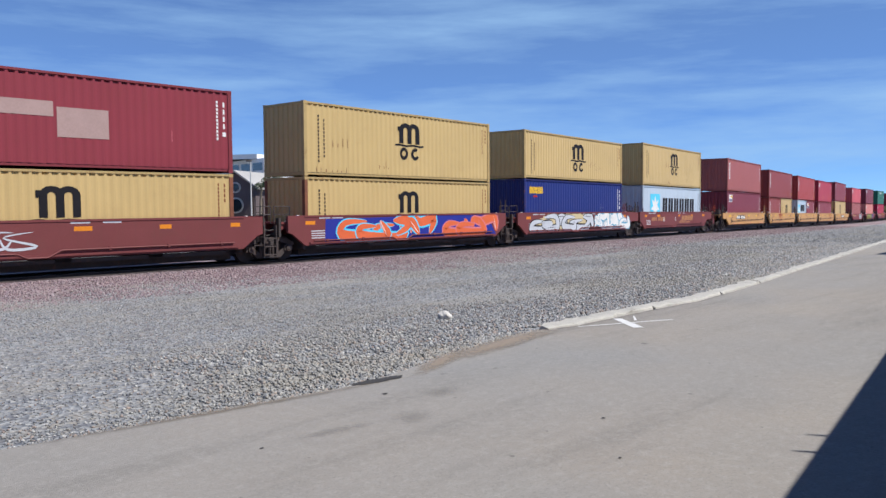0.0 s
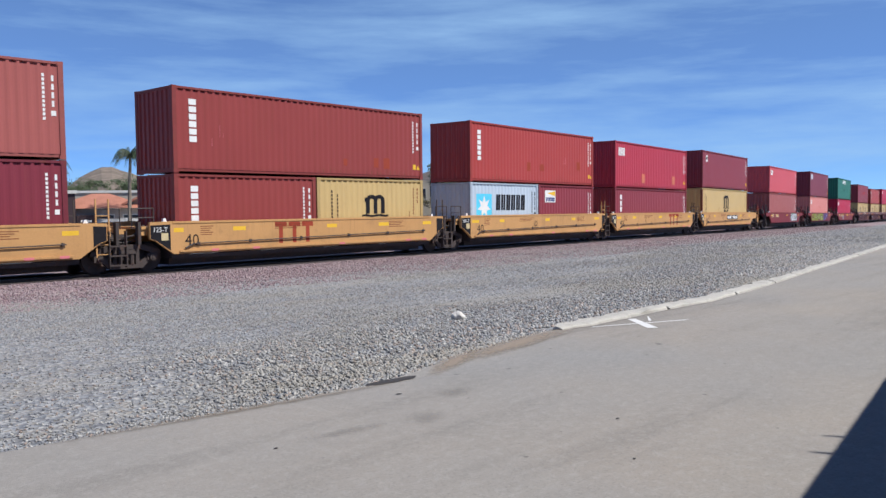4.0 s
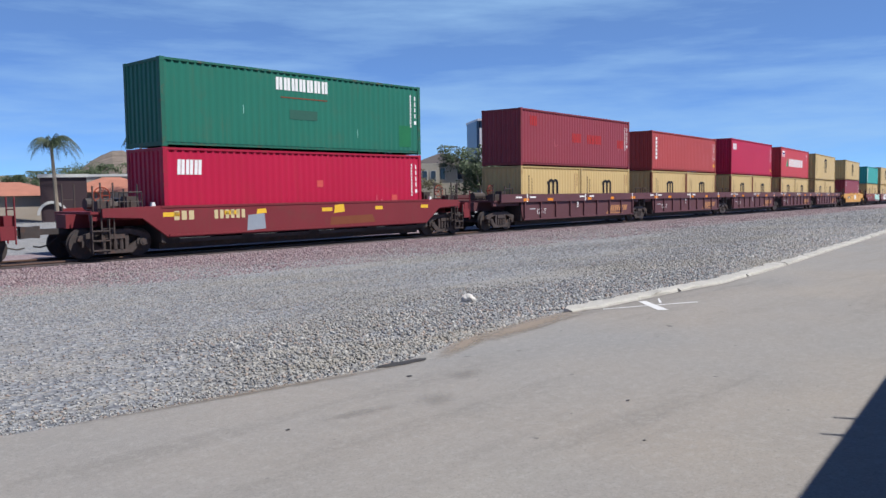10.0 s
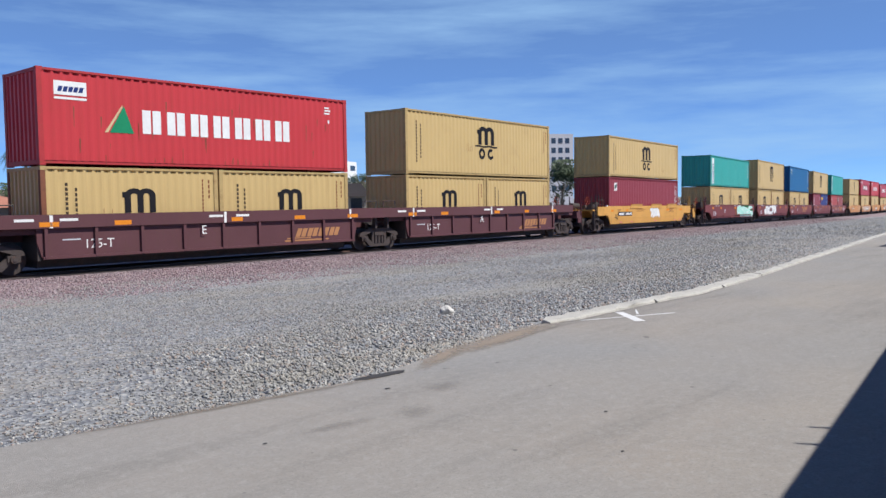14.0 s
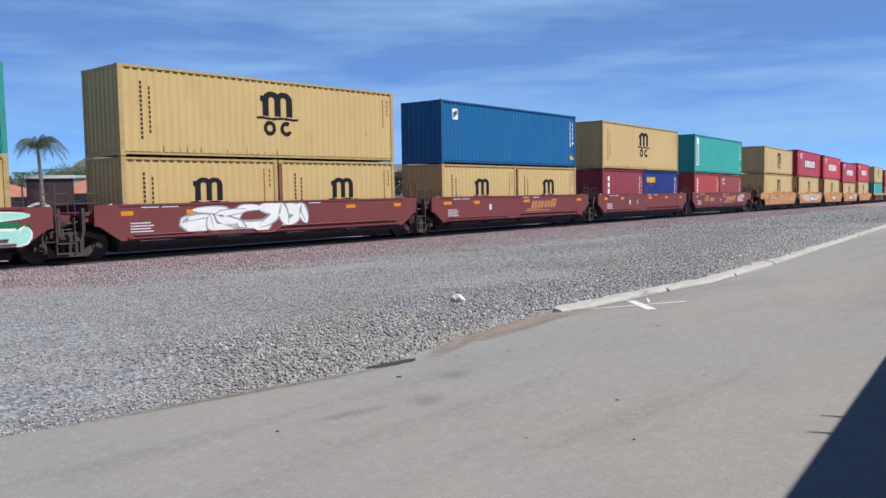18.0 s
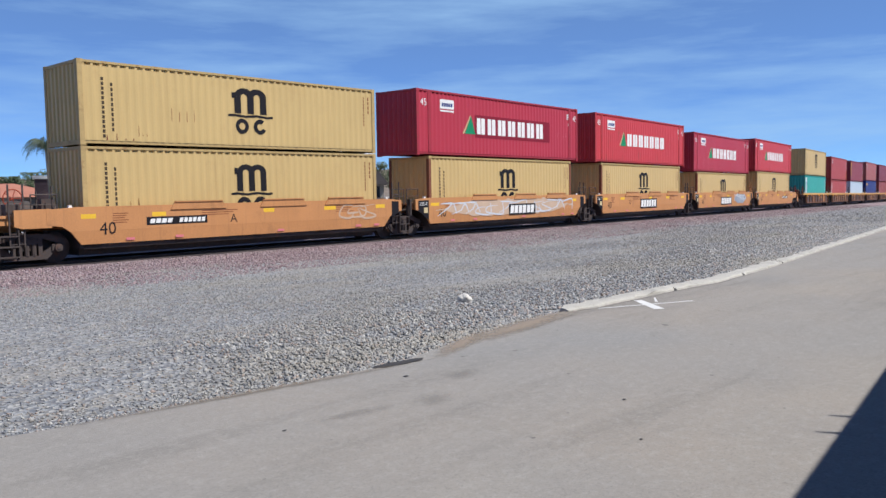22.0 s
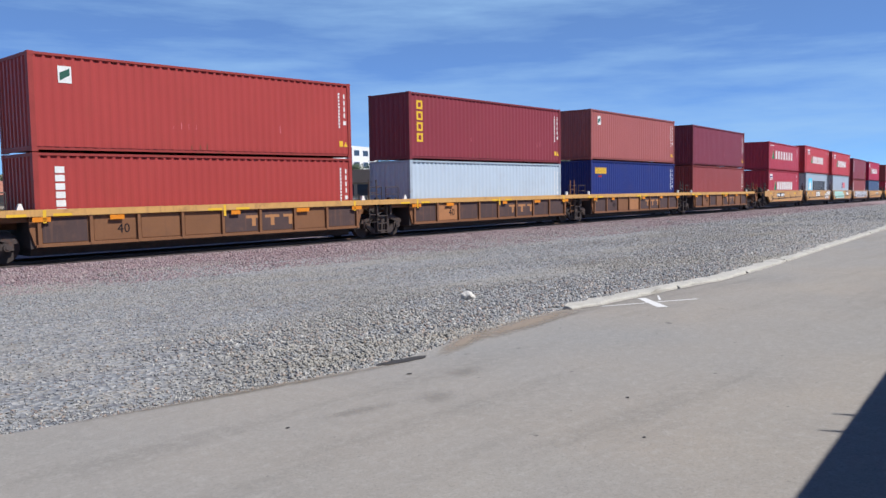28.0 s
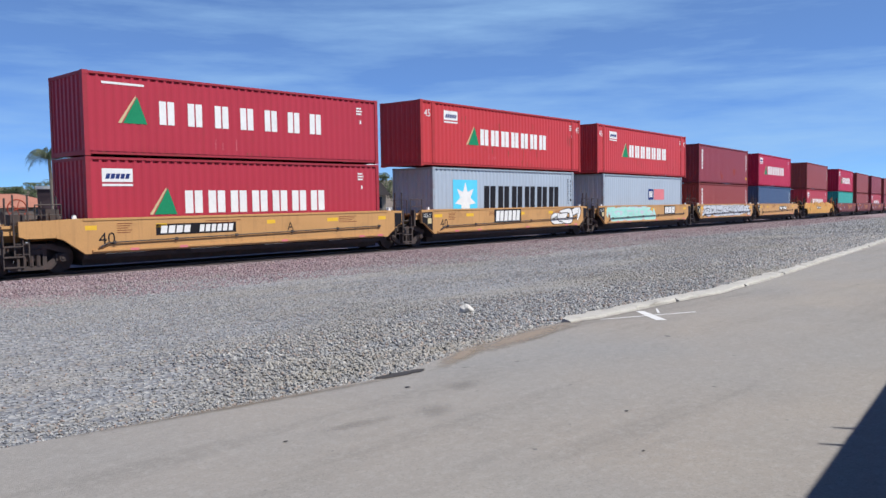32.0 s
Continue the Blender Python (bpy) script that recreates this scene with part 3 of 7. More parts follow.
def freight_box(colour, mark, size, height, rng):
    length = LENGTHS[size]
    words = {"20": "twenty-foot", "40": "forty-foot", "45": "long forty-five-foot"}[size]
    ob = thing("shipping_container", f"{WORDS[colour]} corrugated steel {words} shipping container on a well car", "container", "boxes on the train")
    paint, edge = BOX_PAINT[colour], FRAME_PAINT[colour]
    rusty = colour == "yellow" and rng.random() < 0.3
    for sx in (-1, 1):
        post_paint = RUSTY_POST if rusty and (sx < 0 or rng.random() < 0.4) else edge
        for sy in (-1, 1):
            part("corner_post", coloured("post", post_mesh, post_paint, height), None, ob, "rust-stained corner post" if post_paint is RUSTY_POST else "", at=pose(sx * (length / 2 - 0.075), sy * 1.139, 0, 0, 0, 0 if sy < 0 else 180))
        part("end_sill", coloured("end_sill", cross_rail_mesh, edge, 0.14), None, ob, at=pose(sx * (length / 2 - 0.052), 0, 0.02))
        part("end_header", coloured("end_header", cross_rail_mesh, edge, 0.098), None, ob, at=pose(sx * (length / 2 - 0.052), 0, height - 0.11))
        if length > 13:
            for sy in (-1, 1):
                part("mid_post", coloured("mid_post", mid_post_mesh, edge, height), None, ob, at=pose(sx * 6.0, sy * 1.179, 0))
    for sy in (-1, 1):
        part("bottom_rail", coloured("rail_low", sill_rail_mesh, edge, length), None, ob, at=pose(0, sy * 1.165, 0, 0, 0, 0 if sy < 0 else 180))
        part("top_rail", coloured("rail_high", long_rail_mesh, edge, length, 0.073), None, ob, at=pose(0, sy * 1.165, height - 0.085))
    side = coloured("side", side_mesh, paint, length, height, "side_wall")
    part("side_wall", side, None, ob)
    part("side_wall", side, None, ob, at=pose(0, 0, 0, 0, 0, 180))
    part("end_wall", coloured("end", end_mesh, paint, height), None, ob, at=pose(-length / 2, 0, 0))
    part("roof", coloured("roof", roof_mesh, paint, length, height), None, ob)
    door = coloured("door", door_mesh, paint, height)
    part("door", door, None, ob, at=pose(length / 2, 0, 0))
    part("door", door, None, ob, at=pose(length / 2, 1.06, 0))
    cast = coloured("cast", casting_mesh, edge)
    for sx in (-1, 1):
        for sy in (-1, 1):
            for z in (0.058, height - 0.058):
                part("corner_casting", cast, None, ob, at=pose(sx * (length / 2 - 0.089), sy * 1.137, z))
    mark_box(ob, mark, length, height, rng)
    scuffs(ob, colour, length, height, random.Random(round(height * 1000) + len(mark) * 17 + len(RIDES) * 31))
    return ob


# ---- well cars; z counts from the head of the rail ----
TOPS = {"brown": 1.70, "ttx": 1.62, "gtw": 1.60, "ribbrown": 1.76, "ribrust": 1.54, "ochre": 1.66, "tan": 1.66}
TOP = TOPS["brown"]          # height of the side's upper edge on the car that is being built


def swept(bm, pts, w, y, z0, z1):
    """A round-ended fat stroke along a smooth path, kept between z0 and z1."""
    path = []
    for k in range(len(pts) - 1):
        p0, p1, p2, p3 = pts[max(k - 1, 0)], pts[k], pts[k + 1], pts[min(k + 2, len(pts) - 1)]
        for i in range(5):
            u = i / 5
            path.append(tuple(0.5 * (2 * b + (c - a) * u + (2 * a - 5 * b + 4 * c - d) * u * u + (3 * b - a - 3 * c + d) * u ** 3) for a, b, c, d in zip(p0, p1, p2, p3)))
    path.append(pts[-1])
    left, right = [], []
    for k, (x, z) in enumerate(path):
        a, b = path[max(k - 1, 0)], path[min(k + 1, len(path) - 1)]
        d = Vector((b[0] - a[0], b[1] - a[1]))
        d = d.normalized() if d.length > 1e-6 else Vector((1, 0))
        u = k / (len(path) - 1)
        ww = w * (1 - 0.75 * abs(2 * u - 1) ** 6) * (0.85 + 0.3 * math.sin(5 * u))
        n = Vector((-d.y, d.x)) * ww
        left.append((x + n.x, min(max(z + n.y, z0), z1)))
        right.append((x - n.x, min(max(z - n.y, z0), z1)))
    for k in range(len(path) - 1):
        flat(bm, (left[k], right[k], right[k + 1], left[k + 1]), y)


STROKES = [
    [[(-1, 1), (-1, 0), (0.2, 0.2), (0.9, 0.05), (1, 0.9)]],
    [[(-0.8, 0), (-0.9, 1), (0.9, 0.9), (0.7, 0.45), (-0.4, 0.4)]],
    [[(1, 0.3), (0.7, 0.95), (-0.8, 0.9), (0.8, 0.3), (-1, 0.05)]],
    [[(-1, 0.9), (-0.6, 0.1), (0, 0.6), (1, 0.95)], [(-0.5, 0.1), (0.9, 0.05)]],
    [[(-1, 1), (-0.1, 0), (1, 1)], [(-0.5, 0.65), (0.9, 0.35), (0.3, 0.05)]],
    [[(0.9, 0.9), (-0.9, 0.9), (-0.9, 0.1), (0.9, 0.1)], [(-0.2, 0.5), (1, 0.7), (1, 0.3)]],
    [[(-0.9, 0.45), (-0.5, 0.95), (0.9, 0.8), (0.5, 0.1), (-0.8, 0.05)]],
]


def graffiti(ob, x0, x1, z0, z1, fill, edge, back=None, seed=1, letters=6, y=-1.462, thin=False):
    """Fat, crowded, bent strokes with outlines, in no real letters."""
    rng = random.Random(seed)
    if back:
        bm = fresh()
        n, up, dn = 40, [], []
        for i in range(n + 1):
            x = x0 - 0.35 + (x1 - x0 + 0.7) * i / n
            taper = min(1, 4.0 * min(i + 0.4, n - i + 0.4) / n)
            mid, half = (z0 + z1) / 2, (z1 - z0) / 2 * taper
            dn.append((x, mid - half + 0.10 * rng.random()))
            up.append((x, mid + half - 0.12 * rng.random()))
        for i in range(n):
            flat(bm, (dn[i], dn[i + 1], up[i + 1], up[i]), y)
        paint_part("graffiti_ground", bm, INK[back], ob, "sprayed background colour")
    step = (x1 - x0) / letters
    h = z1 - z0
    outline, body, shine = fresh(), fresh(), fresh()
    crowd = letters if thin else int(letters * 1.7)
    step = (x1 - x0) / crowd
    for k in range(crowd):
        cx, w = x0 + (k + 0.5) * step, step * rng.uniform(0.62, 0.95)
        lean = rng.uniform(-0.45, 0.45)
        size = min(h, step * 1.5)
        for q, stroke in enumerate(rng.choice(STROKES)):
            pts = []
            for u, v in stroke:
                u, v = -u, 1 - v
                v = 0.17 + 0.66 * v + rng.uniform(-0.05, 0.05)
                pts.append((cx + w * (u + rng.uniform(-0.12, 0.12)) + lean * (v - 0.5) * h, z0 + v * h))
            off = y - 0.0020 - 0.0012 * (k % 2) - 0.0003 * q
            if thin:
                swept(body, pts, 0.035, off, z0, z1)
                continue
            swept(outline, pts, 0.235 * size, off, z0, z1)
            swept(body, pts, 0.170 * size, off - 0.0008, z0 + 0.04, z1 - 0.04)
            if rng.random() < 0.5:
                swept(shine, [(px - 0.04 * size, pz + 0.04 * size) for px, pz in pts[:2]], 0.016, off - 0.0011, z0, z1)
    for bm, ink, name in ((outline, edge, "graffiti_outline"), (body, fill, "graffiti_fill"), (shine, edge if fill in ("white", "silver", "mint") else "white", "graffiti_shine")):
        if bm.faces:
            paint_part(name, bm, INK[ink], ob, "hand-sprayed graffiti strokes", many=True)
        else:
            bm.free()


def side_outline(style):
    if style == "g":
        half = [(-8.3, TOP - 0.05), (-8.3, 1.28), (-7.0, 1.22), (-6.1, 0.56)]
    elif style == "y2":
        half = [(-7.3, TOP - 0.06), (-7.3, 1.15), (-6.85, 1.10), (-6.55, 0.62), (-6.25, 0.52)]
    else:
        half = [(-7.15, TOP - 0.02), (-7.15, 1.06), (-6.95, 1.0), (-6.30, 0.54)]
    top = [(-6.35, TOP)]
    pts = top + half
    return pts + [(-x, z) for x, z in pts[::-1]]


def flap(_):
    bm = fresh()
    prism(bm, [(-1.05, TOP - 0.16), (1.05, TOP - 0.16), (0.9, TOP + 0.10), (-0.9, TOP + 0.10)], -1.49, -1.452)
    box(bm, -0.9, 0.9, -1.52, -1.452, TOP + 0.08, TOP + 0.12)
    return solid("top_flap", bm)


def smooth_side(style):
    bm = fresh()
    if style == "y2":
        prism(bm, [(-6.35, TOP), (-7.3, TOP - 0.06), (-7.3, 1.15), (-6.85, 1.08), (-6.62, 0.92), (6.62, 0.92), (6.85, 1.08), (7.3, 1.15), (7.3, TOP - 0.06), (6.35, TOP)], -1.455, -1.34)
        a = [bm.verts.new(p) for p in ((-6.62, -1.453, 0.92), (6.62, -1.453, 0.92), (6.3, -1.425, 0.52), (-6.3, -1.425, 0.52))]
        b = [bm.verts.new(v.co + Vector((0, 0.06, 0))) for v in a]
        bm.faces.new(a)
        bm.faces.new(b[::-1])
        for k in range(4):
            bm.faces.new((a[k], b[k], b[(k + 1) % 4], a[(k + 1) % 4]))
    else:
        prism(bm, side_outline(style), -1.455, -1.34)
        # a rolled lip along the top and the bottom
        box(bm, -6.35, 6.35, -1.475, -1.455, TOP - 0.07, TOP - 0.01)
        box(bm, -6.1, 6.1, -1.50, -1.455, 0.60, 0.66)
    return solid("side_sill", bm)


def side_pipe(_):
    bm = fresh()
    tube(bm, (-5.6, -1.505, 0.86), (5.9, -1.505, 1.0), 0.022, 6)
    tube(bm, (-5.9, -1.50, 0.72), (-5.6, -1.505, 0.86), 0.03, 6)
    for x in (-5.4, -3.3, -1.0, 1.4, 3.6, 5.8):
        z = 0.86 + 0.14 * (x + 5.6) / 11.5
        box(bm, x - 0.04, x + 0.04, -1.52, -1.455, z - 0.05, z + 0.05)
    return solid("side_pipe", bm)


def brake_pipe(_):
    """A pipe along the foot of the sill that dips under its middle."""
    bm = fresh()
    path = [(-5.9, 0.72), (-1.4, 0.72), (-1.1, 0.58), (-0.5, 0.58), (-0.1, 0.78), (5.9, 0.78)]
    for (a, b), (c, d) in zip(path, path[1:]):
        tube(bm, (a, -1.50, b), (c, -1.50, d), 0.026, 6)
    for x, z in ((-5.2, 0.72), (-3.2, 0.72), (1.4, 0.78), (3.4, 0.78), (5.4, 0.78)):
        box(bm, x - 0.05, x + 0.05, -1.515, -1.455, z - 0.05, z + 0.05)
    return solid("brake_pipe", bm)


def fascia(_):
    bm = fresh()
    prism(bm, [(7.15, TOP - 0.03), (7.15, 1.07), (8.0, 1.07), (8.2, 1.14), (8.2, TOP - 0.05)], -1.45, -1.36)
    return solid("end_fascia", bm)


def end_beam(_):
    """The cross beam and foot boards at a coupled end, with two upright grabs."""
    bm = fresh()
    box(bm, 8.60, 8.78, -1.38, 1.38, 0.98, 1.34)
    box(bm, 8.78, 9.22, -1.34, -0.55, 1.06, 1.12)
    box(bm, 8.78, 9.22, 0.55, 1.34, 1.06, 1.12)
    box(bm, 8.9, 9.2, -1.3, -0.9, 1.12, 1.42)
    box(bm, 8.62, 9.0, -0.5, 0.5, 1.34, 1.62)
    box(bm, 8.78, 9.2, -1.36, -1.30, 0.72, 1.12)
    for y in (-1.36, -0.6):
        tube(bm, (9.18, y, 0.6), (9.18, y, 1.95), 0.025, 6)
    tube(bm, (9.18, -1.36, 1.6), (9.18, -0.6, 1.6), 0.02, 6)
    return solid("end_beam", bm)


def valve_box(_):
    bm = fresh()
    box(bm, 6.75, 7.15, -0.75, -0.35, 1.46, 1.92)
    box(bm, 6.85, 7.05, -0.80, -0.70, 1.55, 1.80)
    return solid("valve_box", bm)


def relay_box(_):
    bm = fresh()
    box(bm, 7.9, 8.3, -1.15, -0.75, 1.46, 1.78)
    return solid("relay_box", bm)


def air_cylinder(_):
    bm = fresh()
    tube(bm, (6.5, -0.2, 1.62), (7.6, -0.2, 1.62), 0.13, 10)
    return solid("air_cylinder", bm)


def grab_post(h):
    bm = fresh()
    tube(bm, (0, -1.15, 1.4), (0, -1.15, h), 0.028, 6)
    box(bm, -0.05, 0.05, -1.2, -1.1, 1.38, 1.44)
    return solid("grab_post", bm)


def brake_rod(_):
    bm = fresh()
    tube(bm, (6.5, 0.1, 1.5), (6.7, -0.9, 1.52), 0.025, 6)
    return solid("brake_rod", bm)


def end_gear(car, flip):
    """Brake gear that crowds an end platform."""
    for name, maker in (("valve_box", valve_box), ("relay_box", relay_box), ("air_cylinder", air_cylinder)):
        part(name, coloured(name, maker, TRUCK_STEEL, 0), None, car, at=flip)
    for x, h in ((7.0, 2.3), (7.45, 2.15), (8.45, 2.25)):
        part("grab_post", coloured("grab_post%d" % (h * 100), grab_post, TRUCK_STEEL, h), None, car, at=flip @ pose(x, 0, 0))
    for k in range(5):
        part("brake_rod", coloured("brake_rod", brake_rod, TRUCK_STEEL, 0), None, car, at=flip @ pose(0.4 * k, 0, 0))


def cables(_):
    """Hoses that hang between two cars that share a truck."""
    bm = fresh()
    for y, low in ((-0.9, 0.95), (-0.6, 1.05), (-1.1, 1.15)):
        pts = [(-0.9 + 1.8 * k / 8, low + 0.45 * (2 * k / 8 - 1) ** 2) for k in range(9)]
        for (a, b), (c, d) in zip(pts, pts[1:]):
            tube(bm, (a, y, b), (c, y, d), 0.028, 6)
    box(bm, -0.3, 0.3, -0.55, 0.55, 0.95, 1.22)
    for x in (-0.42, 0.32):
        box(bm, x, x + 0.1, -1.28, -1.1, 0.9, 1.62)
    return solid("jumper_hoses", bm)


def ribbed_band(low):
    bm = fresh()
    box(bm, -8.25, 8.25, -1.50, -1.36, low, TOP)
    return solid("top_chord", bm)


def ribbed_panel(low):
    bm = fresh()
    prism(bm, [(-6.35, low), (-6.35, 0.95), (-6.2, 0.46), (6.2, 0.46), (6.35, 0.95), (6.35, low)], -1.40, -1.34)
    box(bm, -6.2, 6.2, -1.47, -1.40, 0.44, 0.52)
    return solid("side_panel", bm)


def bay_plate(_):
    bm = fresh()
    box(bm, -0.66, 0.66, -1.412, -1.38, 0.56, 1.28)
    return solid("bay_plate", bm)


def rib(low):
    bm = fresh()
    box(bm, -0.05, 0.05, -1.48, -1.40, 0.46, low)
    return solid("rib", bm)


def well_floor(_):
    bm = fresh()
    for x in (-5.9, -3.0, 0.0, 3.0, 5.9):
        box(bm, x - 0.25, x + 0.25, -1.34, 1.34, 0.40, 0.615)
    box(bm, -6.2, 6.2, -1.34, -1.1, 0.38, 0.50)
    box(bm, -6.2, 6.2, 1.1, 1.34, 0.38, 0.50)
    box(bm, -6.15, 6.15, -0.85, 0.85, 0.16, 0.38)
    for sx in (-1, 1):
        x0, x1 = sorted((sx * 6.16, sx * 6.32))
        box(bm, x0, x1, -1.34, 1.34, 0.40, 1.45)
    return solid("well_floor", bm)


def platform(reach):
    bm = fresh()
    box(bm, 6.32, reach, -1.30, 1.30, 1.38, 1.46)
    box(bm, 6.32, reach + 0.35, -0.35, 0.35, 0.95, 1.38)
    for y in (-1.25, 1.15):
        box(bm, 6.32, reach, y, y + 0.1, 1.18, 1.38)
    return solid("end_platform", bm)


def sideframe(_):
    """A cast frame with open bays: arched top member, slanting struts, spring nest between two columns, bearing ends."""
    bm = fresh()
    y0, y1 = -1.10, -0.97
    prism(bm, [(-1.20, 0.58), (-1.14, 0.72), (-0.52, 0.90), (0.52, 0.90), (1.14, 0.72), (1.20, 0.58), (1.04, 0.56), (0.46, 0.75), (-0.46, 0.75), (-1.04, 0.56)], y0, y1)
    for s in (-1, 1):
        pts = [(s * 1.02, 0.57), (s * 0.84, 0.62), (s * 0.44, 0.33), (s * 0.44, 0.14), (s * 0.56, 0.14)]
        prism(bm, pts if s > 0 else pts[::-1], y0 + 0.01, y1)
        box(bm, *sorted((s * 0.32, s * 0.44)), y0 + 0.005, y1, 0.22, 0.78)
        box(bm, *sorted((s * 0.70, s * 1.07)), y0 - 0.03, y1, 0.38, 0.58)
        tube(bm, (s * 0.88, -1.19, 0.47), (s * 0.88, -0.97, 0.47), 0.115, 12)
        tube(bm, (s * 0.88, -1.21, 0.47), (s * 0.88, -1.19, 0.47), 0.06, 8)
    box(bm, -0.56, 0.56, y0 + 0.002, y1, 0.14, 0.26)
    box(bm, -0.30, 0.30, y0 - 0.04, y1 + 0.1, 0.60, 0.74)
    for x in (-0.2, 0.0, 0.2):
        tube(bm, (x, -1.05, 0.26), (x, -1.05, 0.60), 0.075, 8)
    return solid("sideframe", bm)


def wheel_mesh(_):
    bm = fresh()
    tube(bm, (0, -0.07, 0), (0, 0.07, 0), 0.46, 24)
    tube(bm, (0, 0.05, 0), (0, 0.09, 0), 0.49, 24)
    tube(bm, (0, -0.12, 0), (0, -0.07, 0), 0.13, 12)
    return solid("wheel", bm)


def axle_mesh(_):
    bm = fresh()
    tube(bm, (0, -0.9, 0), (0, 0.9, 0), 0.08, 10)
    return solid("axle", bm)


def bolster(_):
    bm = fresh()
    box(bm, -0.25, 0.25, -1.05, 1.05, 0.42, 0.66)
    tube(bm, (0, 0, 0.66), (0, 0, 0.95), 0.25, 12)
    return solid("truck", bm)


WHEELS = []


def truck(car, x):
    t = part("truck", coloured("bolster", bolster, GRIME, 0), None, car, "cast steel wheel truck", at=pose(x, 0, 0))
    sf = coloured("sideframe", sideframe, TRUCK_STEEL, 0)
    part("sideframe", sf, None, t)
    part("sideframe", sf, None, t, at=pose(0, 0, 0, 0, 0, 180))
    for ax in (-0.88, 0.88):
        axle = part("wheelset", coloured("axle", axle_mesh, GRIME, 0), None, car, at=pose(x + ax, 0, 0.46))
        WHEELS.append((axle, x + ax))
        for sy in (-1, 1):
            part("wheel", coloured("wheel", wheel_mesh, GRIME, 0), None, axle, at=pose(0, sy * 0.76, 0, 0, 0, 0 if sy < 0 else 180))


def ladder(_):
    bm = fresh()
    for x in (-0.2, 0.2):
        box(bm, x - 0.02, x + 0.02, -0.02, 0.02, 0.55, 2.35)
    for k in range(5):
        box(bm, -0.2, 0.2, -0.015, 0.015, 0.62 + 0.3 * k, 0.65 + 0.3 * k)
    return solid("ladder", bm)


def handrail(_):
    bm = fresh()
    for x in (0.0, 0.75):
        tube(bm, (x, 0, 1.4), (x, 0, 2.05), 0.02, 6)
    tube(bm, (0, 0, 2.05), (0.75, 0, 2.05), 0.02, 6)
    tube(bm, (0, 0, 1.75), (0.75, 0, 1.75), 0.015, 6)
    return solid("handrail", bm)


def guide(_):
    bm = fresh()
    prism(bm, [(-0.12, 1.46), (0.12, 1.46), (0.04, 1.72), (-0.04, 1.72)], -1.34, -1.24)
    return solid("corner_guide", bm)


def coupler(_):
    bm = fresh()
    box(bm, -0.4, 0.85, -0.09, 0.09, 0.78, 0.96)
    prism(bm, [(0.7, 0.68), (1.12, 0.72), (1.12, 1.02), (0.7, 1.06)], -0.17, 0.15)
    return solid("coupler", bm)


def step_box(_):
    bm = fresh()
    for z in (0.25, 0.55, 0.85):
        box(bm, -0.28, 0.28, -0.12, 0.05, z, z + 0.04)
    for x in (-0.28, 0.26):
        box(bm, x, x + 0.03, -0.1, 0.05, 0.2, 1.35)
    return solid("steps", bm)


def brake_wheel(_):
    bm = fresh()
    n = 16
    for i in range(n):
        a, b = math.tau * i / n, math.tau * (i + 1) / n
        tube(bm, (0.27 * math.cos(a), 0, 0.27 * math.sin(a)), (0.27 * math.cos(b), 0, 0.27 * math.sin(b)), 0.018, 5)
    for i in range(5):
        a = math.tau * i / 5
        tube(bm, (0, 0, 0), (0.27 * math.cos(a), 0, 0.27 * math.sin(a)), 0.012, 5)
    tube(bm, (0, 0, 0), (0, 0.25, 0), 0.03, 6)
    return solid("brake_wheel", bm)


def tank_mesh(_):
    bm = fresh()
    tube(bm, (-0.45, 0, 1.68), (0.45, 0, 1.68), 0.19, 12)
    box(bm, -0.3, -0.2, -0.2, 0.2, 1.46, 1.6)
    box(bm, 0.2, 0.3, -0.2, 0.2, 1.46, 1.6)
    return solid("air_tank", bm)


def hose(_):
    bm = fresh()
    pts = [(0.0, 0.78), (0.15, 0.60), (0.35, 0.44), (0.6, 0.38), (0.8, 0.42)]
    for (a, b), (c, d) in zip(pts, pts[1:]):
        tube(bm, (a, -0.3, b), (c, -0.3, d), 0.025, 6)
    return solid("brake_hose", bm)


CAR_WORDS = {"brown": "oxide-brown", "ttx": "yellow", "gtw": "dark red", "ribbrown": "dark brown ribbed-side", "ribrust": "rusty yellow ribbed-side", "ochre": "ochre yellow", "tan": "weathered tan-yellow"}


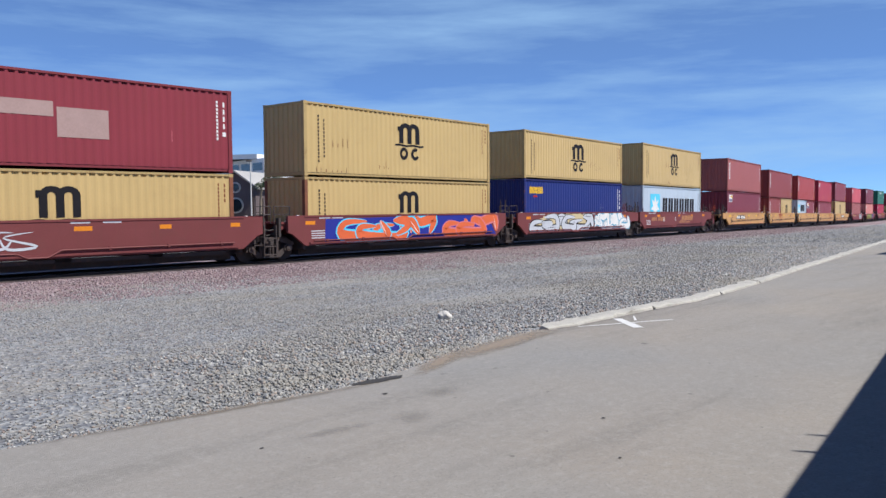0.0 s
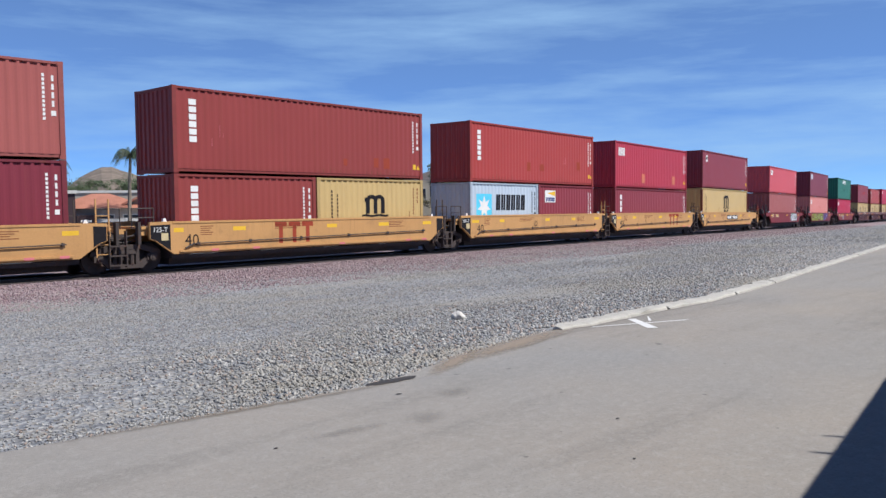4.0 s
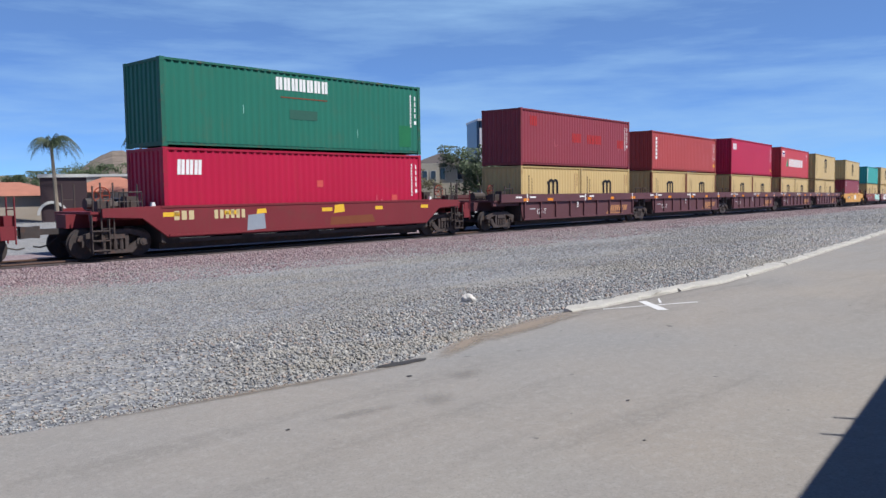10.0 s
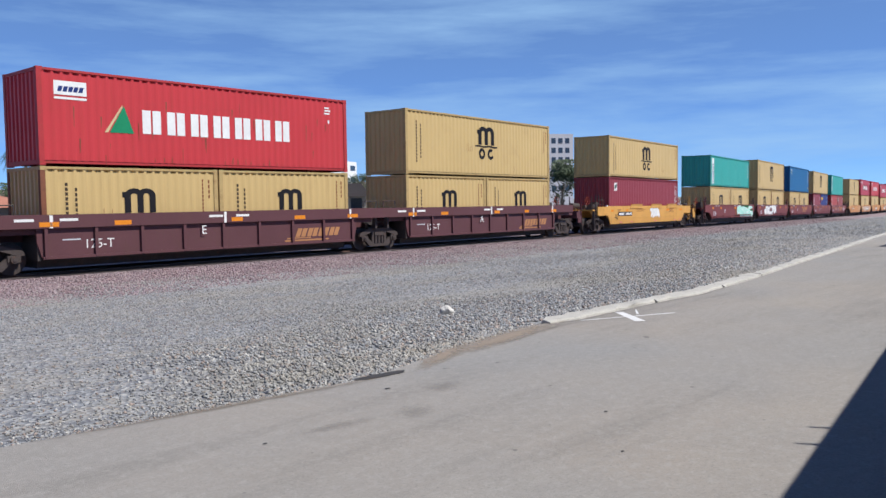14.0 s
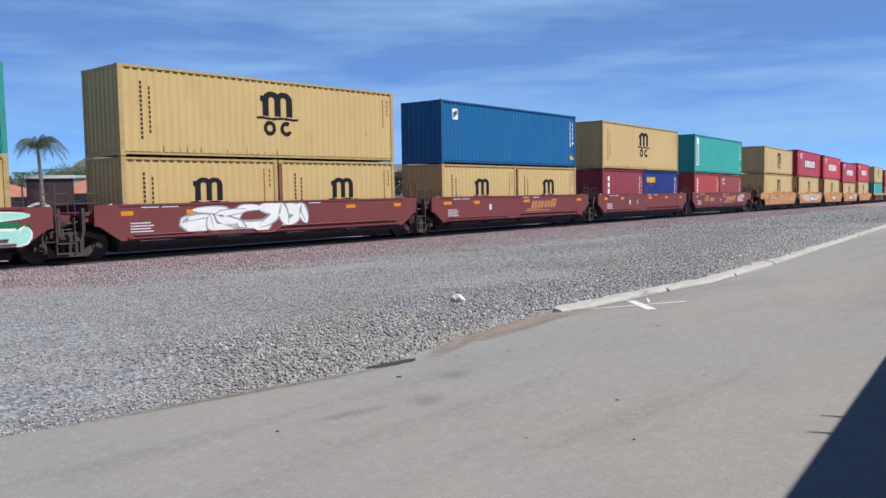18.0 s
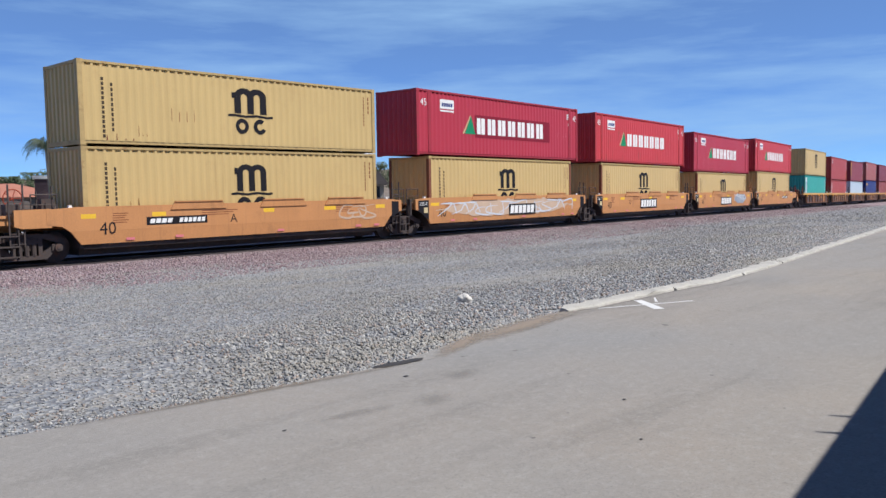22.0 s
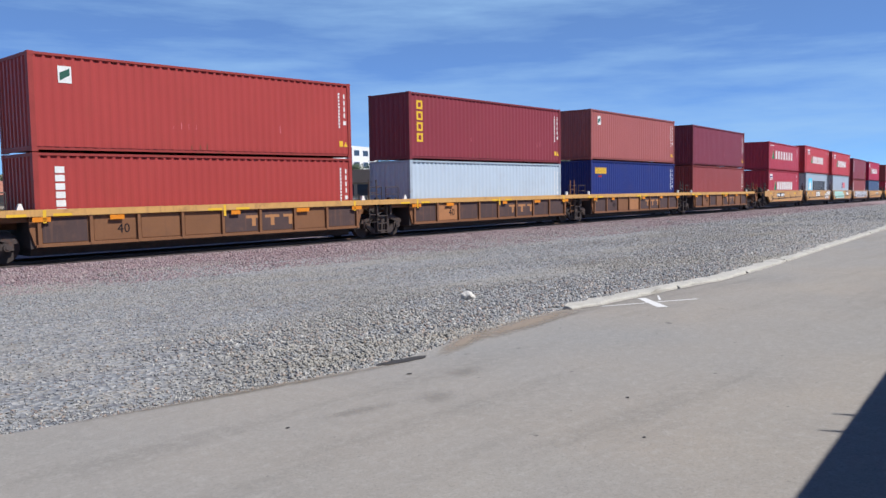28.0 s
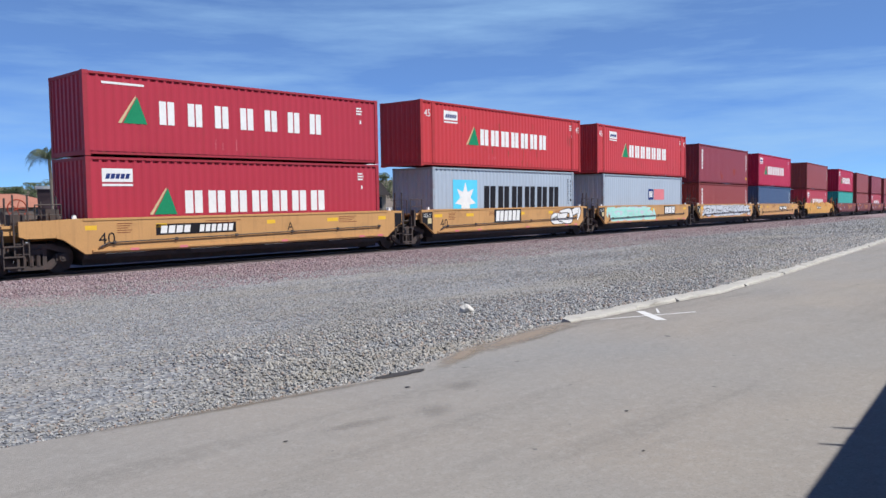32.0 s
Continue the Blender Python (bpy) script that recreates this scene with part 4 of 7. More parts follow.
def well_car(style, paint, left_end, right_end, rng, extra=()):
    """style: s smooth, y2 smooth with folded top, g long ends, r ribbed. An end is 'c' where it is coupled, 'a' where it shares a truck."""
    global TOP
    TOP = TOPS[paint]
    car = thing("well_car", f"{CAR_WORDS[paint]} steel double-stack well car with grimy trucks", "rail car", "well cars of the train")
    p = CAR_PAINT[paint]
    part("well_floor", coloured("floor", well_floor, GRIME, 0), None, car)
    if style == "r":
        worn = paint == "ribrust"
        low = TOP - (0.20 if worn else 0.40)
        rail = coloured("band", ribbed_band, CHORD if worn else p, low)
        wall = coloured("panel", ribbed_panel, p, low)
        post = coloured("rib", rib, p, low)
        for turn_by in (0, 180):
            part("top_chord", rail, None, car, "worn yellow top chord" if worn else "", at=pose(0, 0, 0, 0, 0, turn_by))
            w = part("side_panel", wall, None, car, at=pose(0, 0, 0, 0, 0, turn_by))
            for k in range(9):
                part("rib", post, None, w, at=pose(-6.1 + k * 1.525, 0, 0))
            if worn and turn_by == 0:
                for k in range(8):
                    tone = PANEL_DARK if k in (0, 4, 5, 7) or rng.random() < 0.3 else rng.choice((PANEL_PALE, p, p))
                    part("bay_plate", coloured("bay", bay_plate, tone, 0), None, w, at=pose(-5.3375 + k * 1.525, 0, 0))
                bm = fresh()
                for x in (0.95, 1.75, 2.55):
                    rect(bm, x, x + 0.62, 1.02, 1.12, -1.414)
                    rect(bm, x + 0.24, x + 0.40, 0.74, 1.02, -1.414)
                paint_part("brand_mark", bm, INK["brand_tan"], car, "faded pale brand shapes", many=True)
    else:
        sill = coloured("sill", smooth_side, p, style)
        part("side_sill", sill, None, car)
        part("side_sill", sill, None, car, at=pose(0, 0, 0, 0, 0, 180))
        if style == "y2":
            for x in (-2.3, 1.2, 4.2):
                part("top_flap", coloured("flap", flap, p, 0), None, car, at=pose(x, 0, 0))
    for sx, end in ((-1, left_end), (1, right_end)):
        reach = 8.6 if end == "c" else 7.35
        at = pose(0, 0, 0, 0, 0, 0 if sx > 0 else 180)
        part("end_platform", coloured("platform", platform, p, reach), None, car, at=at)
        climbs = not (paint == "ribbrown" or (end == "a" and sx < 0))
        for y in (-1.36, 1.36) if climbs else ():
            part("ladder", coloured("ladder", ladder, TRUCK_STEEL if rng.random() < 0.75 else p, 0), None, car, at=pose(sx * (7.05 if end == "a" else 8.1), y, 0))
        part("corner_guide", coloured("guide", guide, INK["white"], 0), None, car, "white corner guide", at=pose(sx * 6.55, 0, 0))
        if climbs:
            part("steps", coloured("steps", step_box, TRUCK_STEEL, 0), None, car, at=pose(sx * (7.5 if end == "a" else 8.35), -1.32, 0))
        part("handrail", coloured("handrail", handrail, TRUCK_STEEL, 0), None, car, at=pose(sx * 6.9 - (0.75 if sx < 0 else 0), -1.25, 0))
        if end == "c":
            part("coupler", coloured("coupler", coupler, GRIME, 0), None, car, at=pose(sx * 8.95, 0, 0, 0, 0, 0 if sx > 0 else 180))
            part("brake_hose", coloured("hose", hose, GRIME, 0), None, car, at=pose(sx * 8.9, 0, 0, 0, 0, 0 if sx > 0 else 180))
            part("brake_wheel", coloured("brake", brake_wheel, INK["rustred"], 0), None, car, at=pose(sx * 7.9, -0.6, 1.95))
            part("air_tank", coloured("tank", tank_mesh, GRIME, 0), None, car, at=pose(sx * 7.5, 0.5, 0))
            end_gear(car, pose(0, 0, 0) if sx > 0 else Matrix.Diagonal((-1, 1, 1, 1)))
            if sx > 0:
                part("end_beam", coloured("end_beam", end_beam, p, 0), None, car, at=pose(0.30 if style in ("r", "y2") else 0.0, 0, 0))
            if style in ("s", "y2"):
                part("end_fascia", coloured("fascia", fascia, p, 0), None, car, at=pose(0, 0, 0) if sx > 0 else Matrix.Diagonal((-1, 1, 1, 1)))
            truck(car, sx * 7.75)
        elif sx < 0:
            truck(car, -7.775)
            part("jumper_hose", coloured("cables", cables, GRIME, 0), None, car, at=pose(-7.775, 0, 0))
    y = -1.4795 if style == "r" else -1.4565
    # marks that every car carries: reflectors, data bars, a plate
    bm = fresh()
    for x in (-6.3, -4.0, 0.3, 3.1, 5.8):
        rect(bm, x, x + rng.uniform(0.35, 0.6), TOP - 0.36, TOP - 0.22, y if style != "r" else -1.503)
    paint_part("reflector", bm, INK["orange" if paint not in ("ttx", "gtw", "tan") else "gold"], car, "faded orange reflector strips", many=True)
    if style == "r":
        bm = fresh()
        for x in (-6.0, 0.0, 5.9):
            rect(bm, x, x + 0.10, TOP - 0.40, TOP - 0.02, -1.503)
        for x in (-7.0, -5.7, -0.6, 0.5):
            rect(bm, x, x + 0.55, TOP - 0.20, TOP - 0.12, -1.503)
        if paint == "ribbrown":
            paint_part("white_mark", bm, INK["white"], car, many=True)
            bm = fresh()
            rect(bm, -5.6, -5.05, 0.98, 1.02, -1.403)
            paint_part("data_print", bm, INK["silver"], car, many=True)
            stamp("load_mark", "125-T", -4.95, 0.72, 0.40, -1.403, INK["white"], car)
        else:
            paint_part("data_print", bm, INK["gold"], car, many=True)
            stamp("size_number", "40", -3.75, 0.75, 0.42, -1.416, INK["black"], car)
        if paint == "ribbrown":
            brand(car, 3.2, 0.72, 2.2, 0.32, -1.404, "brand_tan")
    elif paint in ("ttx", "ochre", "tan"):
        stamp("size_number", "40", -5.9 if style == "s" else -5.75, 0.80, 0.55, y, INK["black"], car)
        x = rng.choice((-3.0, -2.6, 0.6, 1.6)) if "plate" not in dict(extra) else dict(extra)["plate"]
        if x is not None:
            long = 3.0 if style == "s" else 2.2
            bm = fresh()
            rect(bm, x, x + long, 1.02, 1.02 + 0.12 * long, y)
            paint_part("number_board", bm, INK["black"], car, "black number board")
            bm = fresh()
            bars(bm, x + 0.05 * long, x + 0.42 * long, 1.08, 0.96 + 0.12 * long, 4, y - 0.002, 0.2, 0.04)
            bars(bm, x + 0.52 * long, x + 0.97 * long, 1.08, 0.96 + 0.12 * long, 6, y - 0.002, 0.25, 0.04)
            paint_part("board_print", bm, INK["white"], car, "white bars on a number board", many=True)
        if left_end == "a":
            bm = fresh()
            flat(bm, ((-7.13, 1.07), (-6.93, 1.0), (-6.42, 0.66), (-6.42, TOP - 0.10), (-7.13, TOP - 0.12)), y)
            paint_part("black_panel", bm, INK["black"], car, "black end panel")
            stamp("load_mark", "125-T", -7.05, TOP - 0.34, 0.22, y - 0.002, INK["white"], car)
            bm = fresh()
            rect(bm, -6.75, -6.5, 1.0, 1.24, y - 0.002)
            paint_part("data_print", bm, INK["cream"], car)
        if right_end == "a":
            bm = fresh()
            flat(bm, ((7.13, 1.07), (6.93, 1.0), (6.72, 0.87), (6.72, TOP - 0.10), (7.13, TOP - 0.12)), y)
            paint_part("black_panel", bm, INK["black"], car, "black end panel")
        if style == "s":
            part("side_pipe", coloured("side_pipe", side_pipe, GRIME, 0), None, car, "thin dark pipe along the sill")
        bm = fresh()
        for a, b, c in ((-5.3, 0.5, 5), (-2.2, 1.4, 3), (3.7, 0.9, 4)):
            for k in range(c):
                rect(bm, a, a + b * (1 - 0.13 * (k % 3)), 1.42 - 0.07 * k, 1.445 - 0.07 * k, y)
        paint_part("data_print", bm, INK["dirtybrown"], car, "small faded data bars", many=True)
        bm = fresh()
        for a in (-4.9, -3.2, 0.9, 4.7, 5.7):
            rect(bm, a, a + 0.28, 0.585, 0.665, -1.503 if style == "s" else -1.46)
        paint_part("foot_reflector", bm, INK["palepink"], car, "pale pink reflector squares", many=True)
    elif paint == "brown":
        part("brake_pipe", coloured("brake_pipe", brake_pipe, p, 0), None, car)
        bm = fresh()
        for k in range(4):
            rect(bm, -6.0, -5.2 - 0.1 * (k % 2), 0.80 + 0.09 * k, 0.84 + 0.09 * k, y)
        for a in (-5.6, -4.9, 0.2, 1.2):
            rect(bm, a, a + 0.6, TOP - 0.13, TOP - 0.08, y)
        rect(bm, -2.75, -2.55, 1.02, 1.30, y)
        paint_part("data_print", bm, INK["silver"], car, "small pale data bars", many=True)
        if "bare" not in dict(extra):
            brand(car, 1.0, 1.04, 2.5, 0.36, y, "brand_tan")
    else:
        bm = fresh()
        bars(bm, -5.9, -5.1, 1.12, 1.42, 3, y, 0.3)
        bars(bm, -4.4, -3.1, 1.12, 1.42, 6, y, 0.35)
        paint_part("data_print", bm, INK["cream"], car, "cream painted bars", many=True)
    for key, value in extra:
        if key == "graff":
            graffiti(car, *value[:3], min(value[3], TOP - 0.03), *value[4:7], seed=value[7], letters=value[8], y=y - 0.004, thin=len(value) > 9)
        elif key == "brandred":
            bm = fresh()
            x, z = value[0], TOP - 0.88
            for k in range(3):
                rect(bm, x + 0.63 * k, x + 0.63 * k + 0.54, z + 0.60, z + 0.78, y)
                rect(bm, x + 0.63 * k + 0.18, x + 0.63 * k + 0.36, z, z + 0.60, y)
            paint_part("red_mark", bm, INK["rustred"], car, "faded red brand mark", many=True)
        elif key == "board":
            x, z, w, h = value
            z = min(z, TOP - 0.06 - h)
            bm = fresh()
            rect(bm, x, x + w, z, z + h, y - 0.009)
            paint_part("word_board", bm, INK["black"], car, "black board with white bars")
            bm = fresh()
            bars(bm, x + 0.12, x + w - 0.08, z + 0.08, z + h - 0.08, 3, y - 0.011, 0.12, 0.05)
            paint_part("board_print", bm, INK["white"], car, many=True)
        elif key == "number":
            bm = fresh()
            bars(bm, value, value + 0.95, 1.06, 1.32, 4, y, 0.3)
            bars(bm, value + 1.25, value + 2.6, 1.06, 1.32, 6, y, 0.35)
            paint_part("number_bars", bm, INK["brand_tan"], car, "faded tan painted bars", many=True)
        elif key == "patches":
            for px, pz, pw, ph in value[1:]:
                bm = fresh()
                flat(bm, ((px, pz), (px + pw, pz + 0.04), (px + 0.93 * pw, pz + ph), (px + 0.05, pz + 0.9 * ph)), y - 0.001)
                paint_part("paint_patch", bm, INK[value[0]], car, "overpainted patch")
        elif key == "letter":
            stamp("unit_letter", value[0], value[1], 1.0, 0.42, y, INK["black" if paint != "brown" and paint != "ribbrown" else "white"], car)
    return car


def brand(car, x, z, w, h, y, ink):
    bm = fresh()
    bars(bm, x, x + w, z, z + h, 4, y, 0.14, 0.14)
    rect(bm, x - 0.5, x + w * 0.75, z - 0.16, z - 0.10, y)
    rect(bm, x - 0.4, x + w * 0.35, z - 0.06, z - 0.02, y)
    paint_part("brand_mark", bm, INK[ink], car, "slanted tan brand bars", many=True)


# ---- the train, from its front: start, style, paint, ends, lower boxes, upper box, extras ----
TRAIN = [
    (-27.40, "s", "brown", "aa", [("yellow", "m", "40", 2.59)], ("maroon", "", "40", 2.896), ()),
    (-11.80, "s", "brown", "aa", [("yellow", "m", "40", 2.59)], ("redbrown", "sq", "40", 2.896), ()),
    (3.89, "s", "brown", "aa", [("yellow", "m", "40", 2.59)], ("maroon", "patch_grey", "40", 2.896), (("bare", 1), ("graff", (-6.2, -1.0, 0.72, 1.5, "silver", "tealblue", None, 3, 9, 1)),)),
    (19.35, "s", "brown", "aa", [("yellow", "m", "40", 2.59)], ("yellow", "msc", "40", 2.896), (("bare", 1), ("patches", ("graff_blue", (-5.3, 0.585, 11.6, 1.07))), ("graff", (-4.2, 1.1, 0.58, 1.68, "graff_orange", "sky", None, 5, 3)), ("graff", (2.5, 5.8, 0.60, 1.68, "graff_orange", "palepink", None, 9, 2)))),
    (34.78, "s", "brown", "ac", [("navy", "sea", "40", 2.896)], ("yellow", "msc", "40", 2.59), (("bare", 1), ("graff", (-5.4, 1.4, 0.58, 1.68, "silver", "black", "cream", 11, 4)), ("graff", (1.9, 6.3, 0.58, 1.68, "white", "tealblue", "silver", 15, 4)))),
    (50.42, "s", "brown", "ac", [("lightblue", "maersk", "40", 2.896)], ("yellow", "msc", "40", 2.896), (("number", -5.0), ("letter", ("B", -0.4)))),
    (70.01, "s", "ttx", "ca", [("dark_maroon", "beacon", "40", 2.896)], ("brownpink", "tri", "40", 2.896), (("plate", -3.9), ("letter", ("B", 0.2)))),
    (85.69, "s", "ttx", "aa", [("redbrown", "tri_low", "20", 2.59), ("yellow", "msc", "20", 2.59)], ("redbrown", "tri", "40", 2.896), (("plate", None), ("brandred", (-2.2, 0.86)))),
    (101.31, "s", "ttx", "aa", [("lightblue", "maersk", "20", 2.59), ("maroon", "beacon", "20", 2.59)], ("orangered", "tri", "40", 2.896), (("plate", None), ("letter", ("D", -0.8)))),
    (116.39, "s", "ttx", "aa", [("maroon", "tex", "40", 2.59)], ("hred", "patch_cai", "40", 2.896), (("plate", None), ("brandred", (2.1, 0.86)), ("letter", ("E", -2.0)))),
    (131.95, "s", "ttx", "ac", [("yellow", "m", "40", 2.896)], ("maroon", "sq", "40", 2.896), (("plate", -0.6), ("letter", ("A", -1.8)))),
    (151.91, "g", "gtw", "cc", [("brownpink", "", "40", 2.896)], ("salmon", "cai", "40", 2.59), (("graff", (2.5, 4.9, 0.66, 1.60, "silver", "black", "tri_green", 21, 4)),)),
    (171.70, "g", "gtw", "cc", [("pink", "cai_low", "40", 2.896)], ("dark_maroon", "wide", "40", 2.896), (("graff", (-5.6, 0.9, 0.60, 1.64, "olive", "black", None, 23, 4)), ("graff", (1.1, 4.0, 0.64, 1.66, "violet", "darkblue", None, 27, 3)), ("graff", (4.2, 5.3, 0.8, 1.4, "dirtybrown", "black", None, 28, 3, 1)))),
    (191.63, "g", "gtw", "cc", [("red", "cai_low", "40", 2.896)], ("green", "cap", "40", 2.896), (("patches", ("slategrey", (-3.1, 0.66, 0.8, 0.6))), ("patches", ("gold", (-2.7, 1.22, 0.45, 0.2), (0.9, 1.16, 0.55, 0.34))), ("patches", ("dirtybrown", (0.7, 0.7, 2.4, 0.35))))),
    (211.40, "r", "ribbrown", "ca", [("yellow", "msc", "20", 2.59), ("yellow", "msc", "20", 2.59)], ("maroon", "patch_red", "40", 2.896), (("letter", ("B", -0.9)),)),
    (226.95, "r", "ribbrown", "aa", [("yellow", "msc", "20", 2.59), ("yellow", "msc", "20", 2.59)], ("orangered", "tri", "40", 2.59), (("letter", ("C", -0.9)),)),
    (242.79, "r", "ribbrown", "aa", [("yellow", "msc", "20", 2.59), ("yellow", "msc", "20", 2.59)], ("red", "cai", "40", 2.896), (("letter", ("D", -0.9)),)),
    (258.35, "r", "ribbrown", "aa", [("yellow", "msc", "20", 2.59), ("yellow", "msc", "20", 2.59)], ("brightred", "hy", "40", 2.896), (("letter", ("E", -0.9)),)),
    (274.08, "r", "ribbrown", "ac", [("yellow", "msc", "20", 2.59), ("yellow", "msc", "20", 2.59)], ("yellow", "msc", "40", 2.896), (("letter", ("A", -0.9)),)),
    (293.78, "y2", "ochre", "cc", [("maroon", "sq", "40", 2.896)], ("yellow", "msc", "40", 2.59), (("plate", -5.2), ("graff", (0.2, 1.6, 0.66, 1.6, "white", "silver", None, 31, 2)))),
    (313.67, "s", "brown", "ca", [("yellow", "msc", "20", 2.59), ("yellow", "msc", "20", 2.59)], ("teal", "dong", "40", 2.59), (("patches", ("dirtybrown", (0.5, 0.62, 1.6, 0.75))), ("graff", (1.4, 6.2, 0.56, 1.68, "mint", "white", "dgreen", 33, 3)),)),
    (329.17, "s", "brown", "aa", [("yellow", "msc", "20", 2.59), ("yellow", "msc", "20", 2.59)], ("yellow", "msc", "40", 2.896), (("bare", 1), ("graff", (-3.7, 0.9, 0.58, 1.74, "white", "slategrey", None, 35, 3)),)),
    (344.51, "s", "brown", "aa", [("yellow", "msc", "20", 2.59), ("yellow", "msc", "20", 2.59)], ("blue", "sq", "40", 2.896), ()),
    (360.01, "s", "brown", "aa", [("maroon", "tex", "20", 2.59), ("navy", "sea", "20", 2.59)], ("yellow", "msc", "40", 2.896), (("bare", 1), ("letter", ("E", -1.6)),)),
    (375.56, "s", "brown", "ac", [("orangered", "tri_low", "20", 2.59), ("redbrown", "sq", "20", 2.59)], ("teal", "dong", "40", 2.896), (("number", -4.4), ("letter", ("A", -0.6)), ("graff", (4.3, 5.8, 0.9, 1.7, "white", "white", None, 41, 5, 1)))),
    (395.35, "y2", "tan", "ca", [("yellow", "m", "40", 2.896)], ("yellow", "msc", "40", 2.59), (("plate", -4.2), ("letter", ("A", -1.1)), ("graff", (4.0, 5.6, 0.8, 1.6, "palewash", "slategrey", None, 44, 3, 1)))),
    (410.82, "y2", "tan", "aa", [("yellow", "m", "40", 2.896)], ("hred", "hyd", "45", 2.896), (("plate", None), ("graff", (-5.6, 5.5, 0.7, 1.58, "silver", "cream", "palewash", 43, 12, 1)), ("board", (-0.3, 0.72, 2.4, 0.55)), ("letter", ("E", -2.9)))),
    (426.62, "y2", "tan", "aa", [("yellow", "m", "40", 2.896)], ("brightred", "hy", "45", 2.896), (("plate", None), ("board", (-1.1, 0.72, 2.6, 0.60)), ("letter", ("D", -2.8)))),
    (442.25, "y2", "tan", "aa", [("yellow", "m", "40", 2.59)], ("hred", "hy", "45", 2.896), (("plate", None), ("board", (-1.3, 0.68, 2.7, 0.62)), ("letter", ("C", -3.2)), ("graff", (2.4, 5.1, 0.70, 1.62, "silver", "slategrey", "slategrey", 47, 4, 1)))),
    (457.92, "y2", "tan", "ac", [("yellow", "m", "40", 2.896)], ("brightred", "hy", "45", 2.896), (("plate", 2.2), ("letter", ("B", 1.4)))),
    (477.58, "r", "ribrust", "ca", [("teal", "dong", "40", 2.896)], ("yellow", "msc", "40", 2.896), ()),
    (493.33, "r", "ribrust", "aa", [("orangered", "tri_low", "40", 2.59)], ("orangered", "sq", "40", 2.896), ()),
    (508.87, "r", "ribrust", "aa", [("lightblue", "", "40", 2.59)], ("maroon", "gold", "40", 2.896), ()),
    (524.42, "r", "ribrust", "aa", [("navy", "sea", "40", 2.896)], ("brownpink", "sq", "40", 2.896), ()),
    (540.06, "r", "ribrust", "ac", [("redbrown", "code", "40", 2.896)], ("dark_maroon", "code", "40", 2.896), ()),
    (559.91, "s", "ttx", "ca", [("hred", "hy", "40", 2.896)], ("hred", "hyw", "40", 2.59), (("plate", -4.0), ("letter", ("A", 1.2)))),
    (575.45, "s", "ttx", "aa", [("grey", "maersk", "40", 2.896)], ("brightred", "hy", "45", 2.896), (("plate", None), ("board", (-1.8, 1.05, 2.3, 0.66)), ("graff", (3.6, 5.9, 0.66, 1.62, "white", "black", None, 51, 2)))),
    (591.16, "s", "ttx", "aa", [("grey", "two", "40", 2.896)], ("brightred", "hy", "45", 2.896), (("plate", None), ("board", (2.4, 1.05, 1.9, 0.6)), ("graff", (-5.9, 0.6, 0.64, 1.66, "mint", "silver", "silver", 53, 7)))),
    (606.74, "s", "ttx", "aa", [("redbrown", "tri_low", "40", 2.59)], ("maroon", "tri", "40", 2.896), (("plate", 1.0), ("graff", (-5.8, 5.9, 0.64, 1.70, "silver", "black", "silver", 57, 10)))),
    (622.20, "s", "ttx", "ac", [("slate", "", "40", 2.59)], ("red", "hy", "40", 2.896), (("plate", 0.5),)),
    (642.00, "y2", "ochre", "cc", [("hred", "hy", "40", 2.59)], ("redbrown", "", "40", 2.896), (("plate", -1.5),)),
    (661.80, "s", "brown", "ca", [("teal", "", "40", 2.59)], ("red", "hy", "40", 2.896), ()),
    (677.30, "s", "brown", "aa", [("redbrown", "", "40", 2.59)], ("redbrown", "", "40", 2.896), ()),
    (692.90, "s", "brown", "aa", [("hred", "hy", "40", 2.59)], ("maroon", "", "40", 2.896), ()),
    (708.50, "s", "brown", "aa", [("maroon", "", "40", 2.59)], ("redbrown", "", "40", 2.896), ()),
    (724.10, "s", "brown", "ac", [("redbrown", "", "40", 2.59)], ("maroon", "", "40", 2.896), ()),
    (743.80, "s", "ttx", "ca", [("yellow", "m", "40", 2.59)], ("hred", "hy", "40", 2.896), (("plate", -1.5),)),
    (759.30, "s", "ttx", "aa", [("yellow", "m", "40", 2.59)], ("maroon", "", "40", 2.896), (("plate", -1.5),)),
]
FLOOR = 0.62
RIDES = []


def build_train():
    rng = random.Random(7)
    for start, style, paint, ends, lower, upper, extra in TRAIN:
        car = well_car(style, paint, ends[0], ends[1], rng, extra)
        mid = start + 0.877 + 6.095
        RIDES.append((car, mid, 0.0, 0.0))
        for i, (colour, mark, size, height) in enumerate(lower):
            ob = freight_box(colour, mark, size, height, rng)
            RIDES.append((ob, mid, FLOOR, 0.0 if size != "20" else (-3.065, 3.065)[i]))
        colour, mark, size, height = upper
        ob = freight_box(colour, mark, size, height, rng)
        RIDES.append((ob, mid, FLOOR + lower[0][3] + 0.03, 0.0))


def ride_pose(x, lift, along):
    y, z, dy, dz = line(x)
    turn_by, climb = math.atan(dy), math.atan(dz)
    m = Matrix.Translation((x, NEAR_Y + y, RAIL + z)) @ Euler((0, -climb, turn_by)).to_matrix().to_4x4()
    return m @ Matrix.Translation((along, 1.22, lift))


def gone(t):
    """Metres that the train has run by t: it slows a little."""
    return 18.251 * t - 0.03334 * t * t


